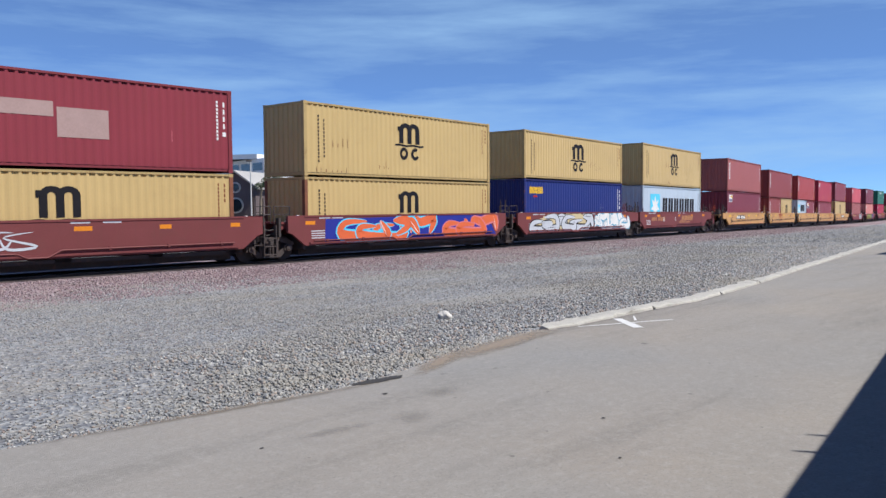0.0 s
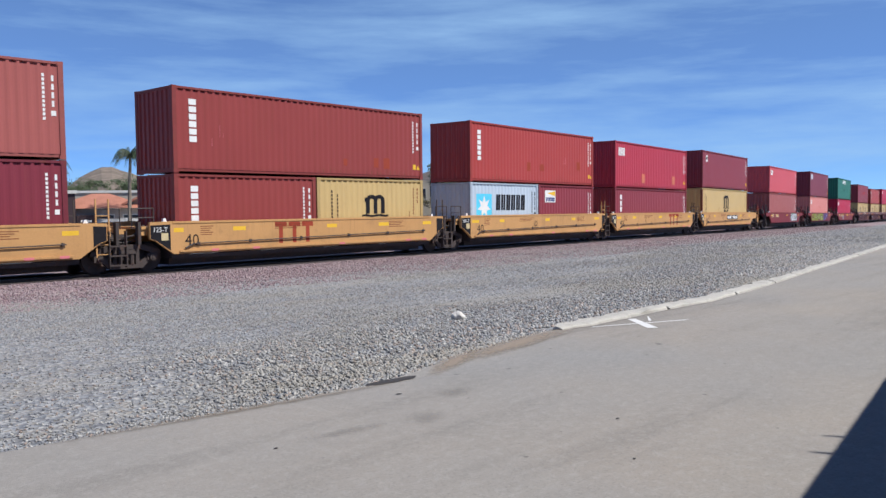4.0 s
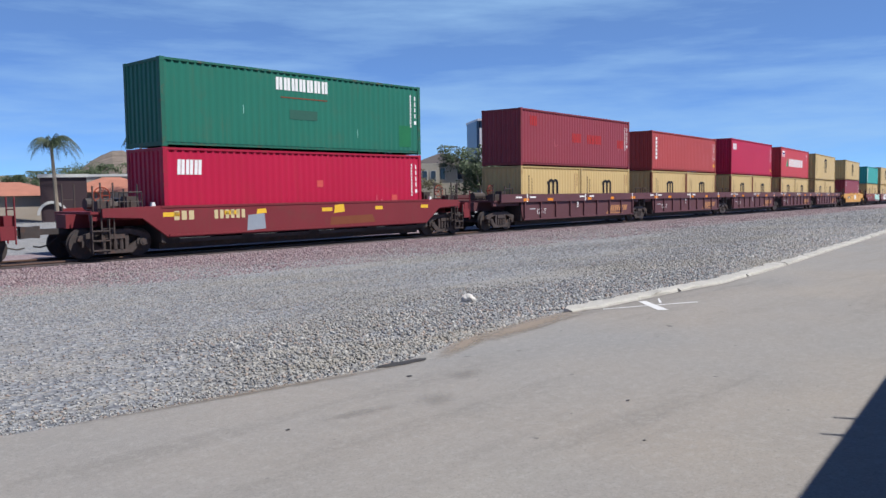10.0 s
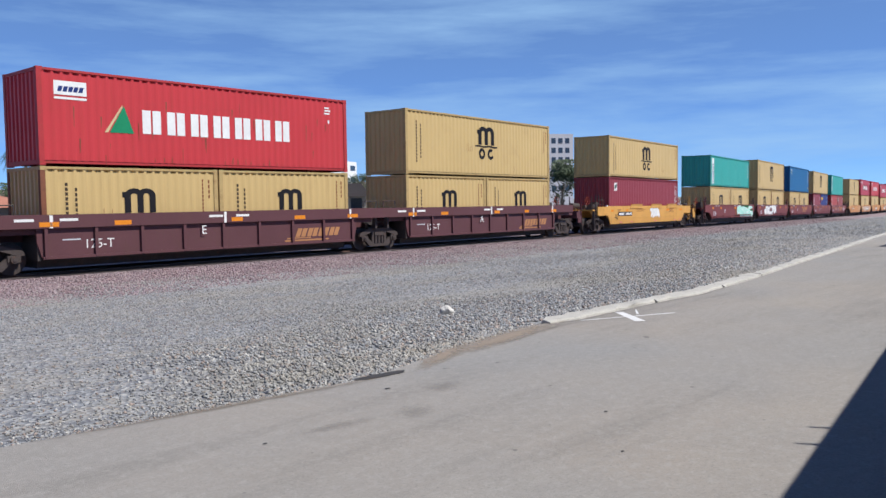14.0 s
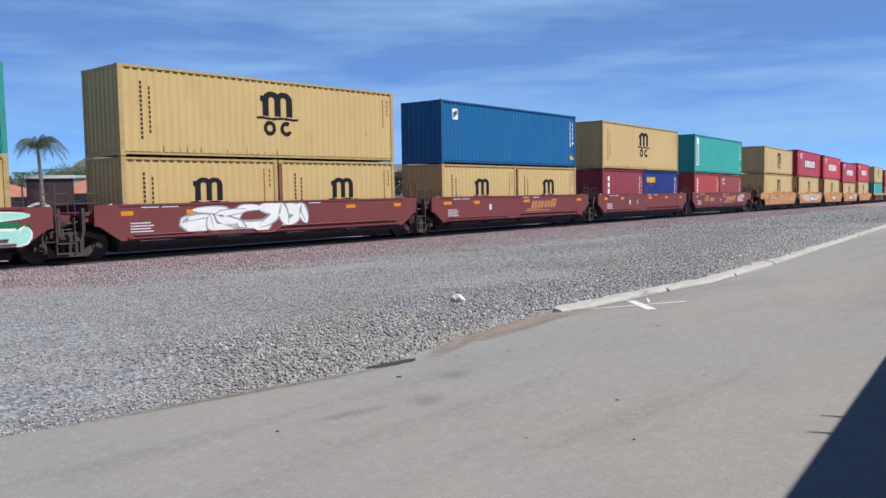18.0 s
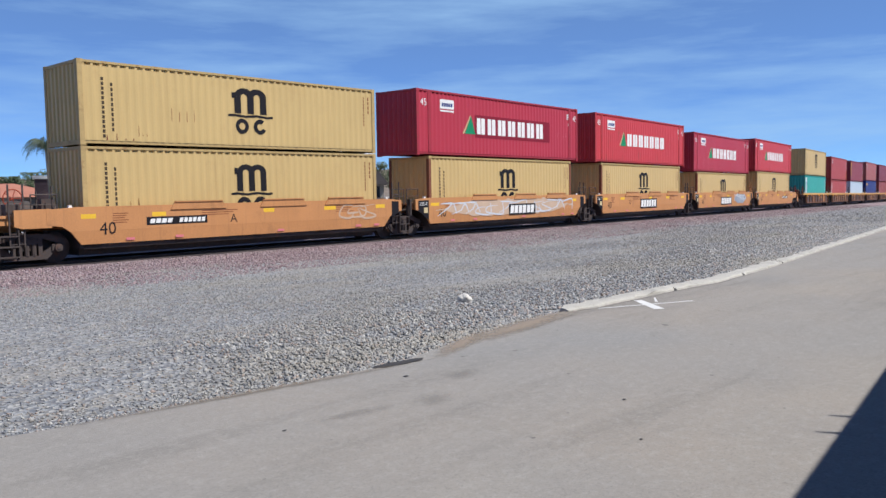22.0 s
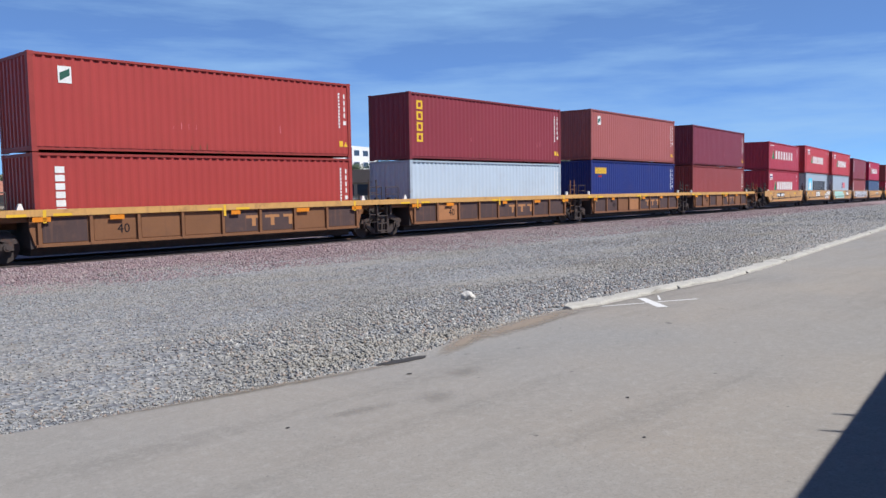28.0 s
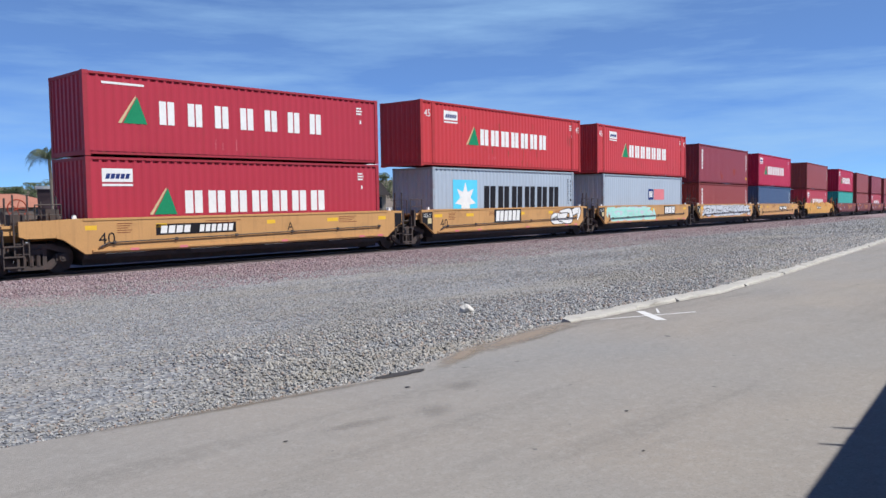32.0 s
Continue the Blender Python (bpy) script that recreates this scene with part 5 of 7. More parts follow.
def motions():
    times = [k * 1.0 for k in range(33)]
    for ob, mid, lift, along in RIDES:
        walk(ob, [(t, ride_pose(mid - gone(t), lift, along)) for t in times])
    # the wheels roll on the rail; wheelsets at one place under their cars share one set of keys
    first = {}
    for axle, x in WHEELS:
        if x not in first:
            walk(axle, [(k / FPS, Matrix.Translation((x, 0, 0.46)) @ Matrix.Rotation(-gone(k / FPS) / 0.46, 4, "Y")) for k in range(32 * FPS + 1)])
            first[x] = axle.animation_data
        else:
            axle.rotation_mode = "QUATERNION"
            keys = axle.animation_data_create()
            keys.action = first[x].action
            keys.action_slot = first[x].action_slot


# ---- ground, track and road ----
def broad_tint(n, l, colour, patch, amount, scale, lo=0.48, hi=0.66):
    """Mixes long soft streaks of another colour into a colour socket."""
    tc, mp, big = n.new("ShaderNodeTexCoord"), n.new("ShaderNodeMapping"), n.new("ShaderNodeTexNoise")
    mp.inputs["Scale"].default_value, mp.inputs["Rotation"].default_value = (0.45, 1.3, 1), (0, 0, radians(-7))
    big.inputs["Scale"].default_value, big.inputs["Detail"].default_value, big.inputs["Roughness"].default_value = scale, 6, 0.62
    l.new(tc.outputs["Object"], mp.inputs["Vector"])
    l.new(mp.outputs[0], big.inputs["Vector"])
    r, mx = n.new("ShaderNodeMapRange"), n.new("ShaderNodeMixRGB")
    r.inputs["From Min"].default_value, r.inputs["From Max"].default_value, r.inputs["To Max"].default_value = lo, hi, amount
    l.new(big.outputs["Fac"], r.inputs["Value"])
    mx.inputs["Color2"].default_value = (*patch, 1)
    l.new(r.outputs[0], mx.inputs["Fac"])
    l.new(colour, mx.inputs["Color1"])
    return mx.outputs["Color"]


def speckled(name, tones, scale, bump_depth, rough=0.9, patch=None, patch_amount=0.0, patch_scale=0.12):
    """Stones as cells of several tones, under broad patches of another colour."""
    m = bpy.data.materials.new(name)
    m.use_nodes = True
    n, l = m.node_tree.nodes, m.node_tree.links
    b = n["Principled BSDF"]
    b.inputs["Roughness"].default_value = rough
    tc = n.new("ShaderNodeTexCoord")
    vor = n.new("ShaderNodeTexVoronoi")
    vor.inputs["Scale"].default_value = scale
    l.new(tc.outputs["Object"], vor.inputs["Vector"])
    rampn = n.new("ShaderNodeValToRGB")
    rampn.color_ramp.interpolation = "CONSTANT"
    el = rampn.color_ramp.elements
    while len(el) < len(tones):
        el.new(0.5)
    for i, t in enumerate(tones):
        el[i].position, el[i].color = i / len(tones), (*t, 1)
    sep = n.new("ShaderNodeSeparateColor")
    l.new(vor.outputs["Color"], sep.inputs[0])
    l.new(sep.outputs[0], rampn.inputs["Fac"])
    out = rampn.outputs["Color"]
    if patch:
        out = broad_tint(n, l, out, patch, patch_amount, patch_scale)
        out = broad_tint(n, l, out, tuple(0.45 * v for v in tones[0]), 0.32, 3.2, 0.50, 0.68)
        out = broad_tint(n, l, out, tuple(0.2 * sum(tones[2]) + 0.55 * v for v in tones[2]), 0.35, 4.7, 0.54, 0.70)
    l.new(out, b.inputs["Base Color"])
    bump = n.new("ShaderNodeBump")
    bump.inputs["Strength"].default_value, bump.inputs["Distance"].default_value = 0.8, bump_depth
    l.new(vor.outputs["Distance"], bump.inputs["Height"])
    l.new(bump.outputs[0], b.inputs["Normal"])
    return m


def worn_road():
    """Old pale asphalt: aggregate, mottling, broad warm and cool areas, tyre-polished lanes and small spots."""
    m = bpy.data.materials.new("worn_asphalt")
    m.use_nodes = True
    n, l = m.node_tree.nodes, m.node_tree.links
    b = n["Principled BSDF"]
    b.inputs["Roughness"].default_value, b.inputs["Specular IOR Level"].default_value = 0.9, 0.25
    tc = n.new("ShaderNodeTexCoord")

    def tex(scale, detail, rough=0.6, stretch=None):
        t = n.new("ShaderNodeTexNoise")
        t.inputs["Scale"].default_value, t.inputs["Detail"].default_value, t.inputs["Roughness"].default_value = scale, detail, rough
        if stretch:
            mp = n.new("ShaderNodeMapping")
            mp.inputs["Scale"].default_value, mp.inputs["Rotation"].default_value = stretch, (0, 0, radians(8))
            l.new(tc.outputs["Object"], mp.inputs["Vector"])
            l.new(mp.outputs[0], t.inputs["Vector"])
        else:
            l.new(tc.outputs["Object"], t.inputs["Vector"])
        return t.outputs["Fac"]

    def blend(colour_a, fac, lo, hi, amount, colour_b):
        r = n.new("ShaderNodeMapRange")
        r.inputs["From Min"].default_value, r.inputs["From Max"].default_value, r.inputs["To Max"].default_value = lo, hi, amount
        l.new(fac, r.inputs["Value"])
        x = n.new("ShaderNodeMixRGB")
        l.new(r.outputs[0], x.inputs["Fac"])
        if isinstance(colour_a, tuple):
            x.inputs["Color1"].default_value = (*colour_a, 1)
        else:
            l.new(colour_a, x.inputs["Color1"])
        x.inputs["Color2"].default_value = (*colour_b, 1)
        return x.outputs["Color"]

    c = blend((0.275, 0.246, 0.215), tex(0.13, 3), 0.36, 0.62, 0.90, (0.232, 0.230, 0.226))
    c = blend(c, tex(1.1, 7, 0.7), 0.45, 0.75, 0.45, (0.212, 0.201, 0.187))
    c = blend(c, tex(0.55, 6, 0.65, (0.22, 1.5, 1)), 0.50, 0.68, 0.65, (0.172, 0.162, 0.150))
    c = blend(c, tex(0.35, 4, 0.6, (0.3, 1.2, 1)), 0.54, 0.70, 0.5, (0.290, 0.272, 0.240))
    c = blend(c, tex(9, 6, 0.8), 0.48, 0.66, 0.45, (0.335, 0.322, 0.30))
    c = blend(c, tex(38, 3, 0.9), 0.52, 0.62, 0.40, (0.145, 0.140, 0.135))
    c = blend(c, tex(27, 3, 0.9), 0.56, 0.66, 0.32, (0.38, 0.365, 0.34))
    c = blend(c, tex(5.0, 2, 0.5), 0.735, 0.76, 0.7, (0.10, 0.097, 0.093))
    l.new(c, b.inputs["Base Color"])
    bump = n.new("ShaderNodeBump")
    bump.inputs["Strength"].default_value, bump.inputs["Distance"].default_value = 0.6, 0.006
    l.new(tex(150, 4, 0.7), bump.inputs["Height"])
    l.new(bump.outputs[0], b.inputs["Normal"])
    return m


GRAVEL_TONES = [(0.188, 0.198, 0.215), (0.235, 0.246, 0.262), (0.285, 0.293, 0.30), (0.245, 0.232, 0.215), (0.335, 0.333, 0.328), (0.145, 0.150, 0.165)]
BALLAST_TONES = [(0.245, 0.165, 0.175), (0.30, 0.22, 0.225), (0.205, 0.14, 0.155), (0.35, 0.285, 0.285), (0.27, 0.215, 0.235), (0.165, 0.12, 0.135)]
GRAVEL = speckled("crushed_rock", GRAVEL_TONES, 17, 0.05, patch=(0.295, 0.272, 0.232), patch_amount=0.72, patch_scale=0.35)
BALLAST = speckled("track_ballast", BALLAST_TONES, 20, 0.04, patch=(0.28, 0.24, 0.235), patch_amount=0.4, patch_scale=0.35)
ASPHALT = worn_road()
CONCRETE = surface("kerb_concrete", (0.40, 0.385, 0.35), rough=0.85, grain=60, depth=0.006, spread=0.22, blotch=2.2, stain=(0.24, 0.225, 0.195), stain_amount=0.75)
WOOD = surface("tie_wood", (0.075, 0.055, 0.045), rough=0.9, grain=20, depth=0.01, spread=0.3)
OIL = surface("oil_grime", (0.195, 0.183, 0.167), rough=0.85, grain=50, depth=0.003, spread=0.25, blotch=5)
TAR = surface("tar_patch", (0.035, 0.033, 0.033), rough=0.8, grain=60, depth=0.006, spread=0.2)
PAINT = surface("road_paint", (0.62, 0.62, 0.61), rough=0.7, grain=90, depth=0.001, spread=0.08, stain=(0.35, 0.34, 0.33), stain_amount=0.35, blotch=4)

EDGE = [(-60.0, 14.0), (-20.0, 9.8), (-4.0, 7.75), (0.0, 7.22), (2.47, 6.92), (3.26, 6.78), (4.65, 6.56), (5.64, 6.46), (6.44, 6.42), (6.95, 6.51), (7.49, 6.77), (8.73, 7.05), (10.4, 7.2)]
KERB_LOW = [(10.33, 7.05), (11.0, 6.93), (13.34, 6.96), (15.16, 6.88), (17.5, 7.05), (20.5, 7.40), (23.35, 7.78), (29.73, 8.59), (34.2, 9.2), (48.19, 11.15), (75.0, 14.9), (130.0, 22.6)]


def edge_y(x):
    pts = EDGE + KERB_LOW[1:]
    for (xa, ya), (xb, yb) in zip(pts, pts[1:]):
        if xa <= x <= xb:
            return ya + (yb - ya) * (x - xa) / (xb - xa)
    return pts[0][1] if x < pts[0][0] else pts[-1][1] + (x - 130) * 0.14


def ground_z(x, y):
    """Gravel lies a little under the road and sinks to the track bed."""
    e = edge_y(x)
    t = min(max((y - e) / 10.0, 0), 1)
    t = t * t * (3 - 2 * t)
    return fall(x) - 0.035 - 0.15 * t


def sheet(name, xs, rows, material, label, category, zf, kind="structure"):
    """A sheet over stations xs; rows gives the y values at each station."""
    verts, faces = [], []
    cols = None
    for x in xs:
        ys = rows(x)
        cols = len(ys)
        verts += [(x, y, zf(x, y)) for y in ys]
    for i in range(len(xs) - 1):
        for j in range(cols - 1):
            a = i * cols + j
            faces.append((a, a + cols, a + cols + 1, a + 1))
    me = bpy.data.meshes.new(name)
    me.from_pydata(verts, [], faces)
    me.materials.append(material)
    return tagged(new(name, me), label, category, kind=kind)


XS = [-3000, -800, -200, -80, -40] + [-20 + 2 * k for k in range(60)] + [102 + 8 * k for k in range(18)] + [260, 400, 800, 2000, 4000]


def ground_rows(x):
    e = edge_y(x)
    return [-3000, -300, -20, e - 0.5, e - 0.02] + [e + 0.3 + 0.8 * k for k in range(14)] + [e + 14, e + 40, e + 90, 200, 600, 4000] if e + 90 < 200 else [-3000, -300, -20, e - 0.5, e - 0.02] + [e + 0.3 + 0.8 * k for k in range(14)] + [e + 14, e + 40, e + 90, e + 200, e + 600, e + 4000]


sheet("ground", XS, ground_rows, GRAVEL, "grey crushed-rock ground that reaches the horizon", "ground", ground_z)
sheet("road", [x for x in XS if -60 <= x <= 240], lambda x: [-60, -20, -8] + [edge_y(x) * k / 10 - 8 * (1 - k / 10) for k in range(1, 11)], ASPHALT, "worn pale grey asphalt service road", "road", lambda x, y: fall(x))


def track_bed_rows(x):
    c = NEAR_Y + line(x)[0] + 1.22
    return [c + d for d in (-8.6, -7.6, -5.5, -3.4, -2.2, 0, 2.2, 3.6, 6.0)]


def bed_z(x, y):
    d = abs(y - (NEAR_Y + line(x)[0] + 1.22))
    return fall(x) - 0.17 - 0.035 * max(d - 2.2, 0) / 6.4 - (0.05 if d > 8.3 else 0) + 0.02 * noise.noise((x * 0.4, y * 0.4, 3))


sheet("track_bed", [-80, -40] + [-20 + 2 * k for k in range(60)] + [102 + 8 * k for k in range(18)] + [260, 400, 800], track_bed_rows, BALLAST, "reddish broken-stone ballast bed under the rails", "ballast", bed_z)


# oil-stained stones; their dark colour also paints in shade under the cars
OILED_SHADE = speckled("oiled_ballast", [(0.050, 0.038, 0.038), (0.075, 0.055, 0.053), (0.040, 0.032, 0.033), (0.095, 0.072, 0.068)], 20, 0.03, rough=0.9)
sheet("oiled_ballast", [-80, -40] + [-20 + 2 * k for k in range(60)] + [102 + 8 * k for k in range(18)] + [260, 400, 800], lambda x: [NEAR_Y + line(x)[0] + 1.22 + d for d in (-1.45, -0.7, 0, 0.7, 1.55)], OILED_SHADE, "oil-stained ballast between and beside the rails, painted darker for the shade under the cars", "ballast", lambda x, y: bed_z(x, y) + 0.02)


def rails():
    track = thing("railway_track", "rusty steel rails on dark wooden ties in red ballast", "track", kind="structure")
    xs = [-600, -300, -100] + [-20 + 3 * k for k in range(82)] + [240, 400, 800]
    prof = [(-0.07, 0.0), (0.07, 0.0), (0.015, 0.03), (0.015, 0.12), (0.037, 0.13), (0.037, 0.17), (-0.037, 0.17), (-0.037, 0.13), (-0.015, 0.12), (-0.015, 0.03)]
    for off in (-0.7525, 0.7525):
        verts, faces = [], []
        for x in xs:
            y, z, dy, dz = line(x)
            for a, b in prof:
                verts.append((x, NEAR_Y + y + 1.22 + off + a, RAIL + z - 0.17 + b))
        n = len(prof)
        for i in range(len(xs) - 1):
            for j in range(n):
                faces.append((i * n + j, i * n + (j + 1) % n, (i + 1) * n + (j + 1) % n, (i + 1) * n + j))
        me = bpy.data.meshes.new("rail")
        me.from_pydata(verts, [], faces)
        part("rail", me, RAIL_SIDE, track, "rusty rail")
    bm = fresh()
    box(bm, -0.115, 0.115, -1.3, 1.3, -0.2, 0.0)
    tie = solid("tie", bm)
    tie.materials.append(WOOD)
    for k in range(150):
        x = -10 + 0.54 * k
        y, z, dy, dz = line(x)
        part("tie", tie, None, track, at=pose(x, NEAR_Y + y + 1.22, RAIL + z - 0.165, 0, 0, math.degrees(math.atan(dy))))


def kerb():
    ob = thing("kerb", "low weathered concrete kerb strip with cracked joints", "kerb", kind="structure")
    stations = []
    for (xa, ya), (xb, yb) in zip(KERB_LOW, KERB_LOW[1:]):
        n = max(1, int((xb - xa) / 0.25))
        stations += [(xa + (xb - xa) * k / n, ya + (yb - ya) * k / n) for k in range(n)]
    rng = random.Random(4)
    i = 0
    while i < len(stations) - 13 and stations[i][0] < 100:
        run = stations[i:i + 13]
        bm = fresh()
        rows = []
        for k, (x, y) in enumerate(run):
            w = (0.33 if x < 20 else 0.27) + rng.uniform(-0.05, 0.05)
            if i == 0 and k == 0:
                w = 0.16
            if k == len(run) - 1:
                x -= 0.015
            j = [rng.uniform(-0.035, 0.035) for _ in range(3)]
            chip = rng.uniform(-0.014, 0.006)
            z = fall(x)
            rows.append([bm.verts.new(p) for p in ((x, y + j[0], z - 0.05), (x, y + 0.02 + j[0], z + 0.03 + chip), (x, y + 0.07 + j[1], z + 0.055 + chip), (x, y + w + j[2], z + 0.05), (x, y + w + 0.05, z - 0.08))])
        for a, b in zip(rows, rows[1:]):
            for k in range(4):
                bm.faces.new((a[k], b[k], b[k + 1], a[k + 1]))
        bm.faces.new(rows[0][::-1])
        bm.faces.new(rows[-1])
        part("kerb_stone", bm, CONCRETE, ob)
        i += 12


def mark_on_road(name, strips, material, label, category):
    bm = fresh()
    for (xa, ya), (xb, yb), wa, wb in strips:
        d = Vector((xb - xa, yb - ya)).normalized()
        n = Vector((-d.y, d.x))
        pts = [(xa + n.x * wa, ya + n.y * wa), (xb + n.x * wb, yb + n.y * wb), (xb - n.x * wb, yb - n.y * wb), (xa - n.x * wa, ya - n.y * wa)]
        bm.faces.new([bm.verts.new((x, y, fall(x) + 0.004)) for x, y in pts])
    ob = new(name, solid(name, bm))
    ob.data.materials.append(material)
    return tagged(ob, label, category)


def soft_patch(name, colour, amount, grain):
    """Dirt that thins out unevenly towards its rim and lets the ground show through."""
    m = bpy.data.materials.new(name)
    m.use_nodes = True
    n, l = m.node_tree.nodes, m.node_tree.links
    b = n["Principled BSDF"]
    b.inputs["Roughness"].default_value, b.inputs["Specular IOR Level"].default_value = 0.95, 0.15
    tc = n.new("ShaderNodeTexCoord")
    mp = n.new("ShaderNodeMapping")
    mp.inputs["Location"].default_value, mp.inputs["Scale"].default_value = (-1, -1, 0), (2, 2, 0)
    l.new(tc.outputs["Generated"], mp.inputs["Vector"])
    far = n.new("ShaderNodeVectorMath")
    far.operation = "LENGTH"
    l.new(mp.outputs[0], far.inputs[0])
    tex = n.new("ShaderNodeTexNoise")
    tex.inputs["Scale"].default_value, tex.inputs["Detail"].default_value, tex.inputs["Roughness"].default_value = grain, 7, 0.7
    l.new(tc.outputs["Object"], tex.inputs["Vector"])
    mix = n.new("ShaderNodeMath")
    mix.operation = "MULTIPLY_ADD"
    mix.inputs[1].default_value = 1.1
    l.new(tex.outputs["Fac"], mix.inputs[0])
    l.new(far.outputs["Value"], mix.inputs[2])
    rng = n.new("ShaderNodeMapRange")
    rng.inputs["From Min"].default_value, rng.inputs["From Max"].default_value = 0.75, 1.40
    rng.inputs["To Min"].default_value, rng.inputs["To Max"].default_value = amount, 0.0
    l.new(mix.outputs[0], rng.inputs["Value"])
    l.new(rng.outputs[0], b.inputs["Alpha"])
    hue = n.new("ShaderNodeHueSaturation")
    hue.inputs["Color"].default_value = (*colour, 1)
    val = n.new("ShaderNodeMapRange")
    val.inputs["To Min"].default_value, val.inputs["To Max"].default_value = 0.7, 1.3
    l.new(tex.outputs["Fac"], val.inputs["Value"])
    l.new(val.outputs[0], hue.inputs["Value"])
    l.new(hue.outputs["Color"], b.inputs["Base Color"])
    return m


SOFT_SOIL = soft_patch("washed_soil", (0.29, 0.238, 0.192), 0.75, 7)
SOFT_EDGE = soft_patch("edge_soil", (0.20, 0.165, 0.13), 0.55, 5)
SOFT_OIL = soft_patch("faint_oil", (0.15, 0.14, 0.13), 0.20, 9)


def blob(name, cx, cy, rx, ry, turn_by, material, label, category, lift, seed, ragged=0.3, n=26):
    rng = random.Random(seed)
    bm = fresh()
    pts = []
    for k in range(n):
        a = math.tau * k / n
        r = 1 + ragged * (rng.random() - 0.5)
        pts.append(bm.verts.new((rx * r * math.cos(a), ry * r * math.sin(a), 0)))
    mid = bm.verts.new((0, 0, 0.002))
    for k in range(n):
        bm.faces.new((pts[k], pts[(k + 1) % n], mid))
    ob = new(name, solid(name, bm))
    ob.matrix_basis = Matrix.Translation((cx, cy, fall(cx) + lift)) @ Matrix.Rotation(turn_by, 4, "Z")
    ob.data.materials.append(material)
    return tagged(ob, label, category, kind="structure")


def crack(name, path, width, seed):
    """A thin ragged crack, filled with dirt."""
    rng = random.Random(seed)
    bm = fresh()
    pts = []
    for (xa, ya), (xb, yb) in zip(path, path[1:]):
        pts += [(xa + (xb - xa) * k / 6, ya + (yb - ya) * k / 6 + rng.uniform(-0.03, 0.03)) for k in range(6)]
    left, right = [], []
    for k, (x, y) in enumerate(pts):
        w = width * rng.uniform(0.2, 1.0) * min(1, k / 2, (len(pts) - 1 - k) / 2) + 0.002
        left.append(bm.verts.new((x, y + w, fall(x) + 0.005)))
        right.append(bm.verts.new((x, y - w, fall(x) + 0.005)))
    for k in range(len(pts) - 1):
        bm.faces.new((right[k], right[k + 1], left[k + 1], left[k]))
    ob = new(name, solid(name, bm))
    ob.data.materials.append(OIL)
    return tagged(ob, "dark ragged crack in the asphalt", "crack", kind="structure")


def rock_field(name, count, place, size, tones, label, seed, dust=(0.295, 0.275, 0.235)):
    """Thousands of small broken stones, as one mesh."""
    rng = np.random.default_rng(seed)
    base = np.array([(1, 0, 0), (-1, 0, 0), (0, 1, 0), (0, -1, 0), (0, 0, 1), (0, 0, -0.6)], float)
    tri = np.array([(0, 2, 4), (2, 1, 4), (1, 3, 4), (3, 0, 4), (2, 0, 5), (1, 2, 5), (3, 1, 5), (0, 3, 5)])
    spots = place(rng, count)
    n = len(spots)
    grade = spots[:, 3] if spots.shape[1] > 3 else np.ones(n)
    spots = spots[:, :3]
    scale = rng.uniform(0.55, 1.25, (n, 1, 3)) * (size * grade[:, None, None] * rng.uniform(0.6, 1.6, (n, 1, 1)))
    scale[:, :, 2] *= 0.75
    v = base[None] * scale + rng.normal(0, 0.16, (n, 6, 3)) * scale
    a = rng.uniform(0, math.tau, n)
    c, s = np.cos(a)[:, None], np.sin(a)[:, None]
    tilt = rng.normal(0, 0.5, (n, 1))
    x, y, z = v[:, :, 0], v[:, :, 1], v[:, :, 2]
    z2 = z + tilt * x
    v = np.stack([x * c - y * s, x * s + y * c, z2], -1) + spots[:, None, :]
    faces = (tri[None] + (np.arange(n) * 6)[:, None, None]).reshape(-1, 3)
    me = bpy.data.meshes.new(name)
    me.vertices.add(n * 6)
    me.vertices.foreach_set("co", v.ravel())
    me.loops.add(len(faces) * 3)
    me.loops.foreach_set("vertex_index", faces.ravel())
    me.polygons.add(len(faces))
    me.polygons.foreach_set("loop_start", np.arange(0, len(faces) * 3, 3))
    me.update(calc_edges=True)
    m = bpy.data.materials.new(name + "_stone")
    m.use_nodes = True
    nn, l = m.node_tree.nodes, m.node_tree.links
    geo, rp = nn.new("ShaderNodeNewGeometry"), nn.new("ShaderNodeValToRGB")
    rp.color_ramp.interpolation = "CONSTANT"
    el = rp.color_ramp.elements
    while len(el) < len(tones):
        el.new(0.5)
    for i, t in enumerate(tones):
        el[i].position, el[i].color = i / len(tones), (*t, 1)
    l.new(geo.outputs["Random Per Island"], rp.inputs["Fac"])
    tint = broad_tint(nn, l, rp.outputs["Color"], dust, 0.65, 0.35)
    tint = broad_tint(nn, l, tint, tuple(0.5 * v for v in tones[0]), 0.25, 3.2, 0.50, 0.68)
    l.new(tint, nn["Principled BSDF"].inputs["Base Color"])
    nn["Principled BSDF"].inputs["Roughness"].default_value = 0.85
    me.materials.append(m)
    return tagged(new(name, me), label, "gravel", kind="stuff")


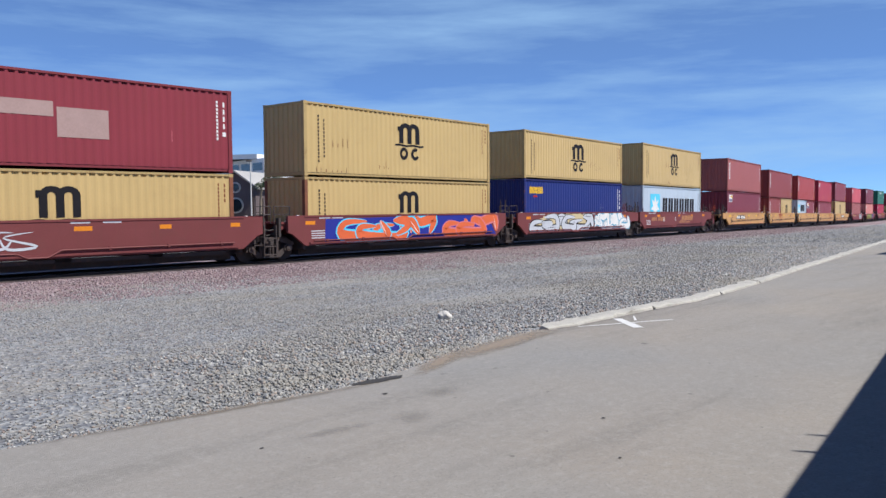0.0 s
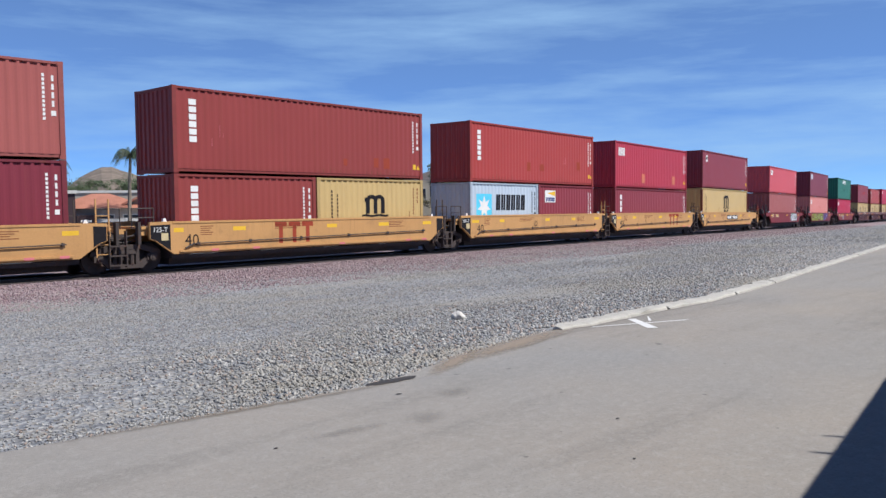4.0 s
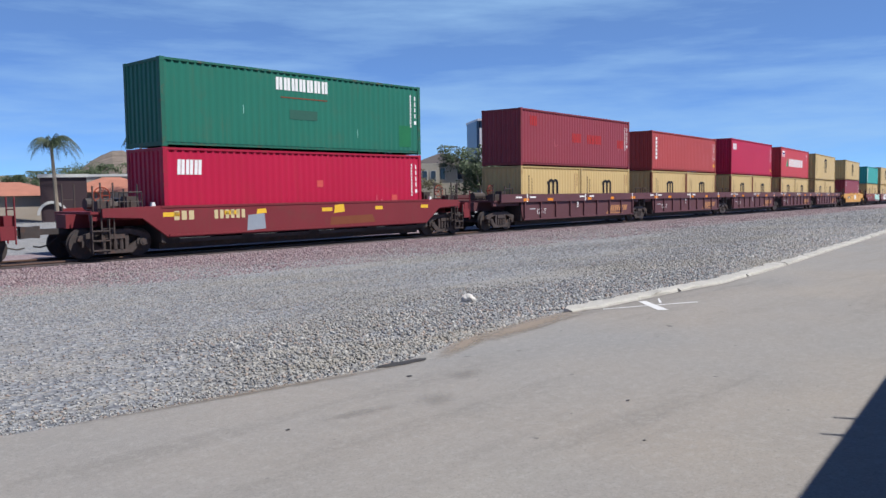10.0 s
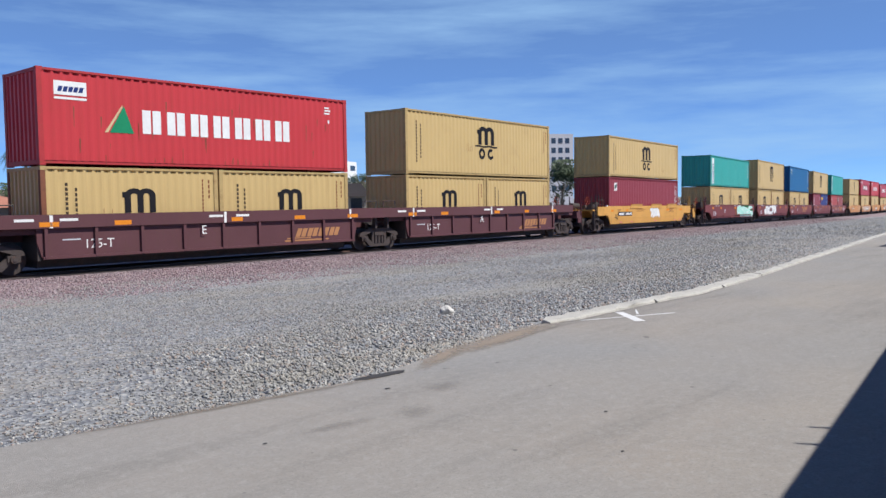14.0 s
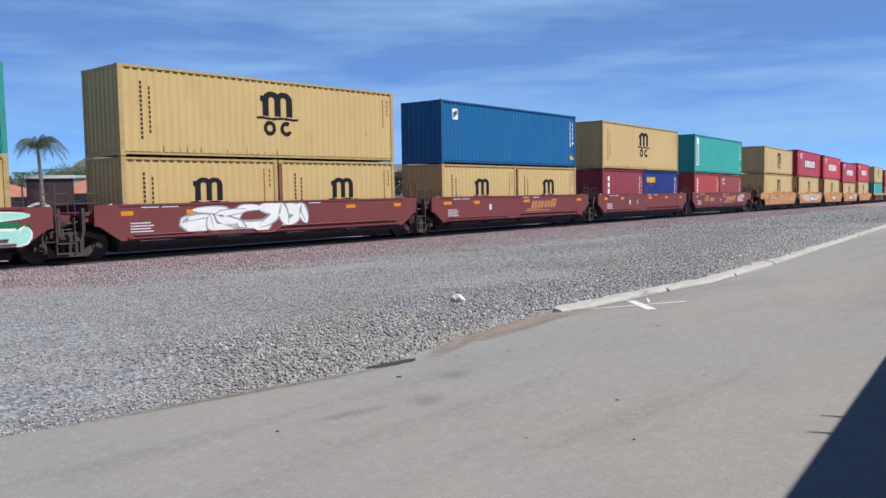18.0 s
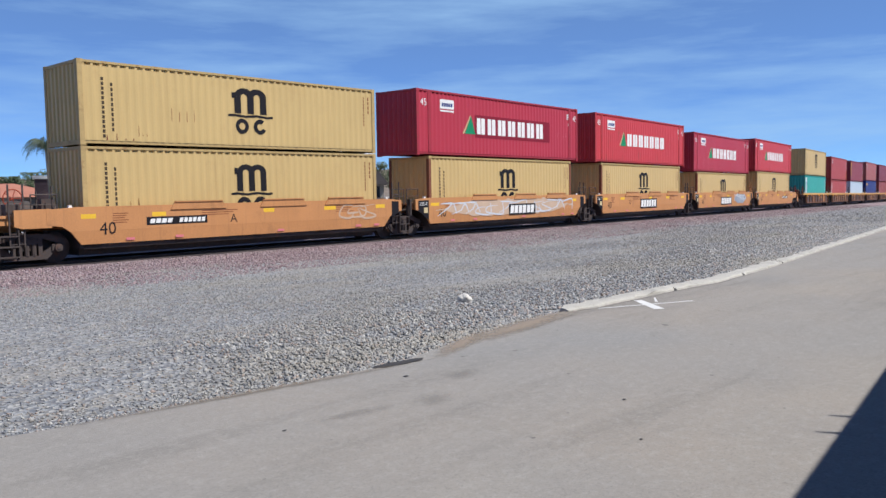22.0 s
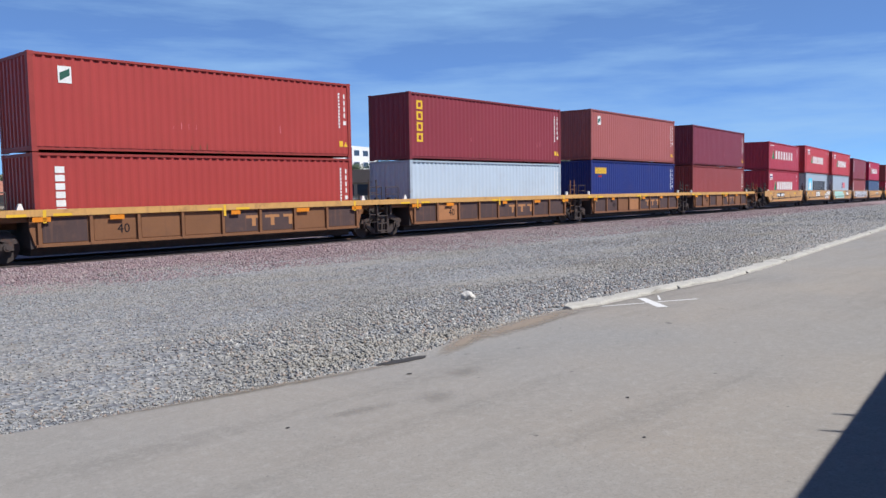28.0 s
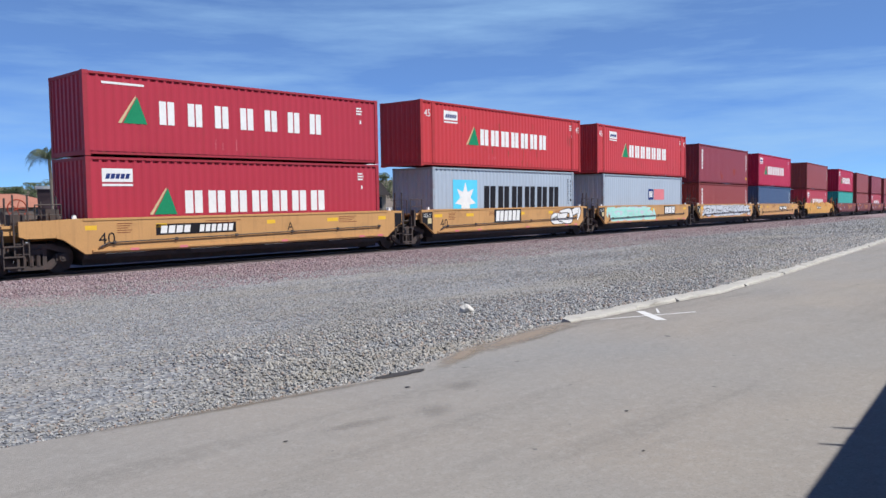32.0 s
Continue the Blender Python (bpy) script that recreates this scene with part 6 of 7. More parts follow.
def gravel_spots(rng, count):
    """Coarse stones crowd a band along the road's edge; finer, dustier ones lie elsewhere."""
    x = 1.0 + 45.0 * rng.random(count) ** 1.35
    depth = 15.0 * rng.random(count) ** 1.5
    e = np.array([edge_y(v) for v in x])
    kerb_back = np.where(x > 10.3, 0.36, 0.03)
    y = e + kerb_back + depth + np.abs(rng.normal(0, 0.05, count))
    keep = y < x * 2.9 + 3.5
    x, y, depth = x[keep], y[keep], depth[keep]
    bare = np.array([noise.noise((a * 0.16, b * 0.30, 5)) for a, b in zip(x, y)])
    rough = np.array([noise.noise((a * 0.25, b * 0.5, 9)) for a, b in zip(x, y)])
    coarse = np.clip((x - 3.5) / 2.5, 0, 1) * np.clip((4.2 - depth + 2.5 * rough) / 2.5, 0, 1)
    keep = rng.random(len(x)) > np.clip(bare * 1.6 - 0.5 * coarse + 0.1, 0.02, 0.75)
    x, y, coarse = x[keep], y[keep], coarse[keep]
    z = np.array([ground_z(a, b) for a, b in zip(x, y)])
    grade = 0.62 + 0.50 * coarse + 0.012 * np.clip(x - 8, 0, 30)
    return np.stack([x, y, z + 0.008 * grade, grade], 1)


def far_gravel_spots(rng, count):
    x = 40.0 + 90.0 * rng.random(count) ** 1.2
    e = np.array([edge_y(v) for v in x])
    c = np.array([NEAR_Y + line(v)[0] for v in x])
    y = e + 0.5 + (c - 6.5 - e) * rng.random(count)
    z = np.array([ground_z(a, b) for a, b in zip(x, y)])
    return np.stack([x, y, z + 0.012], 1)


def ballast_spots(rng, count):
    x = 5.0 + 110.0 * rng.random(count) ** 1.7
    c = np.array([NEAR_Y + line(v)[0] + 1.22 for v in x])
    y = c - 8.9 + 7.2 * rng.random(count) ** 0.9
    z = np.array([bed_z(a, b) for a, b in zip(x, y)])
    return np.stack([x, y, z + 0.012], 1)


# ---- the building at the camera's back, whose shade falls on the road ----
STUCCO = surface("cream_stucco", (0.46, 0.41, 0.33), rough=0.9, grain=60, depth=0.006, spread=0.1, blotch=0.7, stain=(0.36, 0.32, 0.26), stain_amount=0.3)
# wall colour is made up: dark, so less light bounces into the shade
BROWN_WALL = surface("low_bounce_brown", (0.10, 0.075, 0.06), rough=0.9, grain=60, depth=0.006, spread=0.1, blotch=0.7, stain=(0.08, 0.06, 0.05), stain_amount=0.3)


def rear_building():
    h = 3.3
    shift = h / math.tan(ELEV)
    ax, ay, bx, by = 5.07, 1.78, 11.61, 2.66
    d = Vector((bx - ax, by - ay, 0)).normalized()
    n = Vector((-d.y, d.x, 0))
    p = Vector((ax, ay, 0)) + Vector((SUN.x, SUN.y, 0)) * shift
    ob = thing("rear_building", "plain unseen building with a flat parapet, dark brown to limit bounced light", "building")
    ob.matrix_basis = Matrix.Translation(p) @ Matrix.Rotation(math.atan2(d.y, d.x), 4, "Z")
    bm = fresh()
    box(bm, -24, 30, -12, -0.02, 0, h - 0.25)
    part("wall", bm, BROWN_WALL, ob)
    bm = fresh()
    box(bm, -24.1, 30.1, -12.1, 0.0, h - 0.25, h)
    part("parapet", bm, BROWN_WALL, ob)
    for sx, sy in ((6.99, 2.03), (6.47, 1.96)):
        q = Vector((sx, sy, 0)) + Vector((SUN.x, SUN.y, 0)) * shift - p
        x = q.dot(d)
        bm = fresh()
        tube(bm, (x, -0.06, h), (x, -0.06, h + 0.30), 0.034, 8, 0.012)
        part("roof_rod", bm, GRIME, ob)
    return ob


def shelter():
    """An unseen flat roof on posts, added so that its shade tips onto the asphalt."""
    ob = thing("shelter", "unseen flat roof on steel posts, added to cast shade on the road", "shelter")
    h = 2.8
    shift = h / math.tan(ELEV)
    x, y = 34.0 + SUN.x * shift, 8.35 + SUN.y * shift
    ob.matrix_basis = pose(x, y, fall(x), 0, 0, 2)
    bm = fresh()
    box(bm, 0, 6, -2.2, 0, h - 0.15, h)
    part("roof", bm, GRIME, ob)
    for px in (0.2, 5.8):
        for py in (-2.0, -0.2):
            bm = fresh()
            tube(bm, (px, py, -0.3), (px, py, h - 0.15), 0.05, 8)
            part("post", bm, GRIME, ob)


# ---- the far side of the track ----
def place_at(az, dist, z=0.0):
    a = radians(az)
    return Vector((dist * math.sin(a), dist * math.cos(a), z))


def high(el, dist):
    return EYE + dist * math.tan(radians(el))


TILE = surface("clay_roof_tile", (0.36, 0.15, 0.10), rough=0.8, grain=14, depth=0.03, spread=0.25, blotch=1.0, stain=(0.25, 0.10, 0.07), stain_amount=0.4)
WALL_TAN = surface("tan_stucco", (0.36, 0.31, 0.26), rough=0.9, grain=20, depth=0.004, spread=0.1, blotch=0.5)
WALL_WINE = surface("wine_stucco", (0.045, 0.026, 0.031), rough=0.85, grain=20, depth=0.004, spread=0.12, blotch=0.5)
WALL_WHITE = surface("white_panel_wall", (0.74, 0.75, 0.76), rough=0.7, grain=6, depth=0.002, spread=0.05, blotch=0.2)
WALL_LILAC = surface("pale_panel_wall", (0.52, 0.51, 0.53), rough=0.75, grain=6, depth=0.002, spread=0.06, blotch=0.2)
BLUE_GLASS = surface("blue_curtain_glass", (0.030, 0.060, 0.11), rough=0.3, grain=2, depth=0, spread=0.2, spec=0.35)
WALL_SLATE = surface("dark_stone_wall", (0.135, 0.105, 0.108), rough=0.85, grain=16, depth=0.01, spread=0.25, blotch=0.7)
ROOF_GREY = surface("grey_shingle", (0.085, 0.072, 0.07), rough=0.9, grain=18, depth=0.01, spread=0.2, blotch=0.6)
ROOF_PALE = surface("pale_shingle", (0.36, 0.35, 0.34), rough=0.9, grain=18, depth=0.01, spread=0.15, blotch=0.6)
TRIM_WHITE = surface("white_trim", (0.56, 0.55, 0.52), rough=0.7, grain=20, depth=0.002, spread=0.06)
GLASS = surface("dark_window_glass", (0.03, 0.04, 0.055), rough=0.08, grain=2, depth=0, spread=0.2, spec=0.8)
BARK = surface("palm_bark", (0.22, 0.18, 0.14), rough=0.95, grain=30, depth=0.02, spread=0.3)
FROND = surface("palm_frond", (0.042, 0.064, 0.030), rough=0.6, grain=20, depth=0, spread=0.35, blotch=1.0)
LEAF = surface("tree_leaf", (0.052, 0.076, 0.032), rough=0.7, grain=10, depth=0, spread=0.45, blotch=0.6)
LEAF_DRY = surface("dry_leaf", (0.085, 0.075, 0.04), rough=0.8, grain=10, depth=0, spread=0.4, blotch=0.6)
HILL = surface("chaparral", (0.175, 0.138, 0.108), rough=1.0, grain=0.12, depth=0, spread=0.5, blotch=0.05, stain=(0.060, 0.068, 0.042), stain_amount=1.0)


def facing(az, dist, turn_by=0.0):
    """A frame at that bearing, its x to the right as seen from the road."""
    return Matrix.Translation(place_at(az, dist)) @ Matrix.Rotation(radians(-az + turn_by), 4, "Z")


def window(ob, x, z, w, h, y, trim=TRIM_WHITE):
    bm = fresh()
    box(bm, x - w / 2 - 0.08, x + w / 2 + 0.08, y - 0.06, y - 0.004, z - 0.08, z + h + 0.08)
    fr = part("window", bm, trim, ob)
    bm = fresh()
    box(bm, x - w / 2, x + w / 2, y - 0.075, y - 0.062, z, z + h)
    part("pane", bm, GLASS, fr)


def gable_house(name, label, az, dist, width, depth, eave, apex, wall, roof, turn_by=0.0, gable=True):
    ob = thing(name, label, "building", "shops behind the track")
    ob.matrix_basis = facing(az, dist, turn_by)
    bm = fresh()
    w, d = width / 2, depth / 2
    box(bm, -w, w, -d, d, -1.5, eave)
    if gable:
        prism(bm, [(-w, eave), (w, eave), (0, apex - 0.1)], -d, d)
    part("wall", bm, wall, ob)
    bm = fresh()
    o = 0.5
    if gable:
        for s in (-1, 1):
            a = [bm.verts.new(p) for p in ((s * (w + o), -d - o, eave - 0.25), (s * (w + o), d + o, eave - 0.25), (0, d + o, apex), (0, -d - o, apex))]
            b = [bm.verts.new(v.co + Vector((0, 0, 0.2))) for v in a]
            for k in range(4):
                bm.faces.new((a[k], a[(k + 1) % 4], b[(k + 1) % 4], b[k]))
            bm.faces.new(a)
            bm.faces.new(b)
    else:
        r = max(w - d, 0.3)
        base = [bm.verts.new(p) for p in ((-w - o, -d - o, eave), (w + o, -d - o, eave), (w + o, d + o, eave), (-w - o, d + o, eave))]
        ridge = [bm.verts.new((-r, 0, apex)), bm.verts.new((r, 0, apex))]
        bm.faces.new((base[0], base[1], ridge[1], ridge[0]))
        bm.faces.new((base[2], base[3], ridge[0], ridge[1]))
        bm.faces.new((base[1], base[2], ridge[1]))
        bm.faces.new((base[3], base[0], ridge[0]))
        bm.faces.new(base[::-1])
    part("roof", bm, roof, ob)
    return ob, w, d


def flat_block(name, label, az0, az1, dist, top, wall, depth=12.0, trim=None, bottom=-3.0, turn_by=0.0):
    half = dist * math.tan(radians((az1 - az0) / 2))
    ob = thing(name, label, "building", "buildings behind the track")
    ob.matrix_basis = facing((az0 + az1) / 2, dist, turn_by)
    bm = fresh()
    box(bm, -half, half, 0, depth, bottom, top)
    part("wall", bm, wall, ob)
    if trim:
        bm = fresh()
        box(bm, -half - 0.15, half + 0.15, -0.15, depth + 0.15, top, top + 0.26)
        part("cornice", bm, trim, ob)
    return ob, half


def palm(az, dist, top_el, scale, seed):
    rng = random.Random(seed)
    ob = thing("palm_tree", "tall queen palm with a slim trunk and drooping feathery fronds", "palm", "palms behind the track")
    ob.matrix_basis = Matrix.Translation(place_at(az, dist, -0.4))
    h = high(top_el, dist) + 0.4 - 1.0 * scale
    bm = fresh()
    segs = 8
    lean = rng.uniform(-0.3, 0.3)
    for k in range(segs):
        a, b = k / segs, (k + 1) / segs
        tube(bm, (lean * a * a, 0, h * a), (lean * b * b, 0, h * b), 0.20 * (1 - 0.45 * a), 8, 0.20 * (1 - 0.45 * b))
    part("trunk", bm, BARK, ob)
    crown = Vector((lean, 0, h))
    for k in range(24):
        bm = fresh()
        a = math.tau * k * 0.382 + rng.uniform(-0.2, 0.2)
        rise = 0.35 + 1.5 * (k / 23) + rng.uniform(-0.15, 0.15)
        out = Vector((math.cos(a), math.sin(a), 0))
        length = rng.uniform(1.7, 2.4) * scale * (1 + 0.22 * out.dot(Vector((0.93, -0.37, 0))))
        side = Vector((-out.y, out.x, 0))
        prev, n = crown.copy(), 9
        for i in range(1, n + 1):
            u = i / n
            p = crown + out * length * (u * 0.85 - 0.12 * u * u) + Vector((0, 0, rise * length * 0.55 * u - (0.55 + 0.30 * rise) * length * u * u))
            droop = Vector((0, 0, -0.42 * scale * (1 - 0.2 * u)))
            w = 0.26 * scale * math.sin(math.pi * (0.12 + 0.8 * u)) + 0.05
            for s in (-1, 1):
                for q in range(6):
                    c = prev.lerp(p, q / 6)
                    c2 = prev.lerp(p, q / 6 + 0.15)
                    tip = c2 + side * s * w * rng.uniform(0.75, 1.1) + droop * rng.uniform(0.7, 1.3) + out * 0.12
                    bm.faces.new([bm.verts.new(v) for v in (c, c.lerp(c2, 0.75), tip)])
            prev = p
        part("frond", bm, FROND, ob)


def tree(az, dist, top_el, spread, leaf, seed, label, count=2600):
    rng = random.Random(seed)
    ob = thing("tree", label, "tree", "trees behind the track")
    ob.matrix_basis = Matrix.Translation(place_at(az, dist, -0.5))
    h = high(top_el, dist) + 0.5
    bm = fresh()
    tube(bm, (0, 0, 0), (0.1, 0, h * 0.45), 0.22, 8, 0.13)
    limbs = []
    for k in range(6):
        a = math.tau * k / 6 + rng.random()
        q = Vector((spread * 0.55 * math.cos(a), spread * 0.55 * math.sin(a), h * rng.uniform(0.6, 0.85)))
        tube(bm, (0.1, 0, h * 0.42), q, 0.09, 6, 0.03)
        limbs.append(q)
    part("trunk", bm, BARK, ob)
    bm = fresh()
    clumps = [(q + Vector((rng.gauss(0, 0.3), rng.gauss(0, 0.3), rng.gauss(0, 0.3))) * spread, rng.uniform(0.28, 0.5) * spread) for q in limbs for _ in range(3)]
    clumps.append((Vector((0, 0, h * 0.86)), 0.4 * spread))
    for k in range(count):
        c, r = rng.choice(clumps)
        d = Vector((rng.gauss(0, 1), rng.gauss(0, 1), rng.gauss(0, 0.8))).normalized() * r * rng.random() ** 0.4
        p = c + d
        p.z = min(max(p.z, h * 0.22), h)
        u = Vector((rng.gauss(0, 1), rng.gauss(0, 1), rng.gauss(0, 1))).normalized()
        w = u.orthogonal().normalized()
        s = 0.062 * spread * rng.uniform(0.6, 1.4)
        bm.faces.new([bm.verts.new(p + v) for v in (u * s, w * s * 0.6, -u * s, -w * s * 0.6)])
    part("crown", bm, leaf, ob)


def office(name, label, corner_az, az_l, az_r, dist, top, bottom, rows, cols):
    """A white office block with ribbon windows, seen on its corner."""
    ob = thing(name, label, "office building", "offices on the far rise")
    ob.matrix_basis = facing(corner_az, dist)
    wr = dist * math.tan(radians(az_r - corner_az))
    wl_ = dist * math.tan(radians(corner_az - az_l))
    bm = fresh()
    deep = 60
    wr *= 1 + deep / dist
    v = [(0, 0), (wr, deep), (wr - 18, 110), (-wl_ - 4, 90), (-wl_, 40)]
    lo = [bm.verts.new((x, y, bottom - 12)) for x, y in v]
    hi = [bm.verts.new((x, y, top)) for x, y in v]
    for k in range(len(v)):
        bm.faces.new((lo[k], lo[(k + 1) % 5], hi[(k + 1) % 5], hi[k]))
    bm.faces.new(hi)
    part("wall", bm, WALL_WHITE, ob)
    floor_h = (top - bottom) / rows
    d = Vector((wr, deep, 0)).normalized()
    nrm = Vector((d.y, -d.x, 0))
    length = math.hypot(wr, deep)
    for r in range(rows):
        for c in range(cols):
            a, b = length * (c + 0.22) / cols, length * (c + 0.80) / cols
            z0, z1 = bottom + r * floor_h + floor_h * 0.20, bottom + r * floor_h + floor_h * 0.66
            bm = fresh()
            bm.faces.new([bm.verts.new(d * x + nrm * 0.06 + Vector((0, 0, z))) for x, z in ((a, z0), (b, z0), (b, z1), (a, z1))])
            part("window", bm, GLASS, ob)
    a, b = length * 0.60, length * 0.665
    bm = fresh()
    bm.faces.new([bm.verts.new(d * x + nrm * 0.12 + Vector((0, 0, z))) for x, z in ((a, bottom), (b, bottom), (b, top - 0.6), (a, top - 0.6))])
    part("glass_bay", bm, BLUE_GLASS, ob, "tall dark glass stair bay")
    bm = fresh()
    q = d * length * 0.04 - nrm * 4
    e = d * length * 0.56
    lo = [bm.verts.new(p + Vector((0, 0, top))) for p in (q, q + e, q + e - nrm * 18, q - nrm * 18)]
    hi = [bm.verts.new(w.co + Vector((0, 0, 1.5))) for w in lo]
    for k in range(4):
        bm.faces.new((lo[k], lo[(k + 1) % 4], hi[(k + 1) % 4], hi[k]))
    bm.faces.new(hi)
    part("roof_house", bm, WALL_WHITE, ob)
    d = Vector((-wl_, 40, 0)).normalized()
    nrm = Vector((-d.y, d.x, 0)) if Vector((-d.y, d.x, 0)).y < 0 else Vector((d.y, -d.x, 0))
    length = math.hypot(wl_, 40)
    for r in range(rows):
        z0, z1 = bottom + r * floor_h + floor_h * 0.15, bottom + r * floor_h + floor_h * 0.70
        for c in range(5):
            a, b = length * (c + 0.12) / 5, length * (c + 0.90) / 5
            bm = fresh()
            bm.faces.new([bm.verts.new(d * x + nrm * 0.06 + Vector((0, 0, z))) for x, z in ((a, z0), (b, z0), (b, z1), (a, z1))])
            part("window", bm, GLASS, ob)
    return ob


def tall_office():
    """An office tower: a blue glass return, a pale front with square windows, a dark glass top floor and a stair bay."""
    dist = 290
    ob = thing("office_building", "tall pale office tower with square windows and blue glass top floor", "office building", "offices on the far rise")
    ob.matrix_basis = facing(51.2, dist, 14)
    top = high(4.72, dist)
    bm = fresh()
    box(bm, -9.2, 9.0, 0, 20, -8, top - 3.2)
    part("wall", bm, WALL_LILAC, ob)
    bm = fresh()
    box(bm, -8.8, 8.6, 0.5, 19.5, top - 3.2, top - 0.7)
    part("top_floor", bm, BLUE_GLASS, ob, "dark blue glass top floor")
    bm = fresh()
    box(bm, -9.9, 9.3, -0.6, 20.5, top - 0.7, top)
    part("roof_slab", bm, WALL_LILAC, ob)
    bm = fresh()
    box(bm, 3.5, 9.1, 4, 14, top, top + 1.0)
    part("penthouse", bm, WALL_LILAC, ob)
    bm = fresh()
    box(bm, -10.1, -9.2, 0.5, 18, -8, top - 0.72)
    part("glass_return", bm, BLUE_GLASS, ob, "blue glass corner")
    for r in range(6):
        z = top - 5.9 - 3.4 * r
        for c in range(6):
            x = -7.9 + 2.75 * c
            bm = fresh()
            box(bm, x, x + 1.7, -0.05, 0.3, z, z + 1.9)
            part("window", bm, GLASS, ob)
        bm = fresh()
        box(bm, 9.1, 14.0, 3.0, 3.4, z - 0.4, z + 0.7)
        part("balcony", bm, WALL_LILAC, ob)
    bm = fresh()
    box(bm, 9.0, 14.2, 4.2, 19, -8, top - 2.4)
    part("stair_bay", bm, BLUE_GLASS, ob, "dark recessed stair bay")
    bm = fresh()
    box(bm, 14.2, 34.0, 2.0, 20, -8, top - 1.0)
    part("wing", bm, WALL_LILAC, ob)
    for r in range(6):
        for c in range(7):
            x, z = 15.4 + 2.6 * c, top - 4.4 - 3.4 * r
            bm = fresh()
            box(bm, x, x + 1.6, 1.95, 2.3, z, z + 1.9)
            part("window", bm, GLASS, ob)


def hills():
    verts, faces = [], []
    n, m = 120, 14
    for i in range(n + 1):
        az = 5 + 75 * i / n
        crest = 1.15 - 1.3 * min(max((az - 44) / 14, 0), 1) + 1.55 * math.exp(-((az - 25.3) / 2.2) ** 2) + 0.85 * math.exp(-((az - 30) / 3.0) ** 2) + 0.35 * math.exp(-((az - 40) / 5) ** 2) + 0.18 * noise.noise((az * 0.9, 0, 0)) + 0.07 * noise.noise((az * 3.5, 2, 0))
        for j in range(m + 1):
            u = j / m
            dist = 500 + 500 * u
            p = place_at(az, dist)
            z = -4 + (high(crest, 1000) + 4) * u ** 1.3 + 2.2 * noise.noise((p.x * 0.02, p.y * 0.02, 1)) * u
            verts.append((p.x, p.y, z))
    for i in range(n):
        for j in range(m):
            a = i * (m + 1) + j
            faces.append((a, a + 1, a + m + 2, a + m + 1))
    me = bpy.data.meshes.new("hills")
    me.from_pydata(verts, [], faces)
    me.materials.append(HILL)
    tagged(new("hills", me), "dry brown hillside with scattered scrub", "hill", kind="structure")


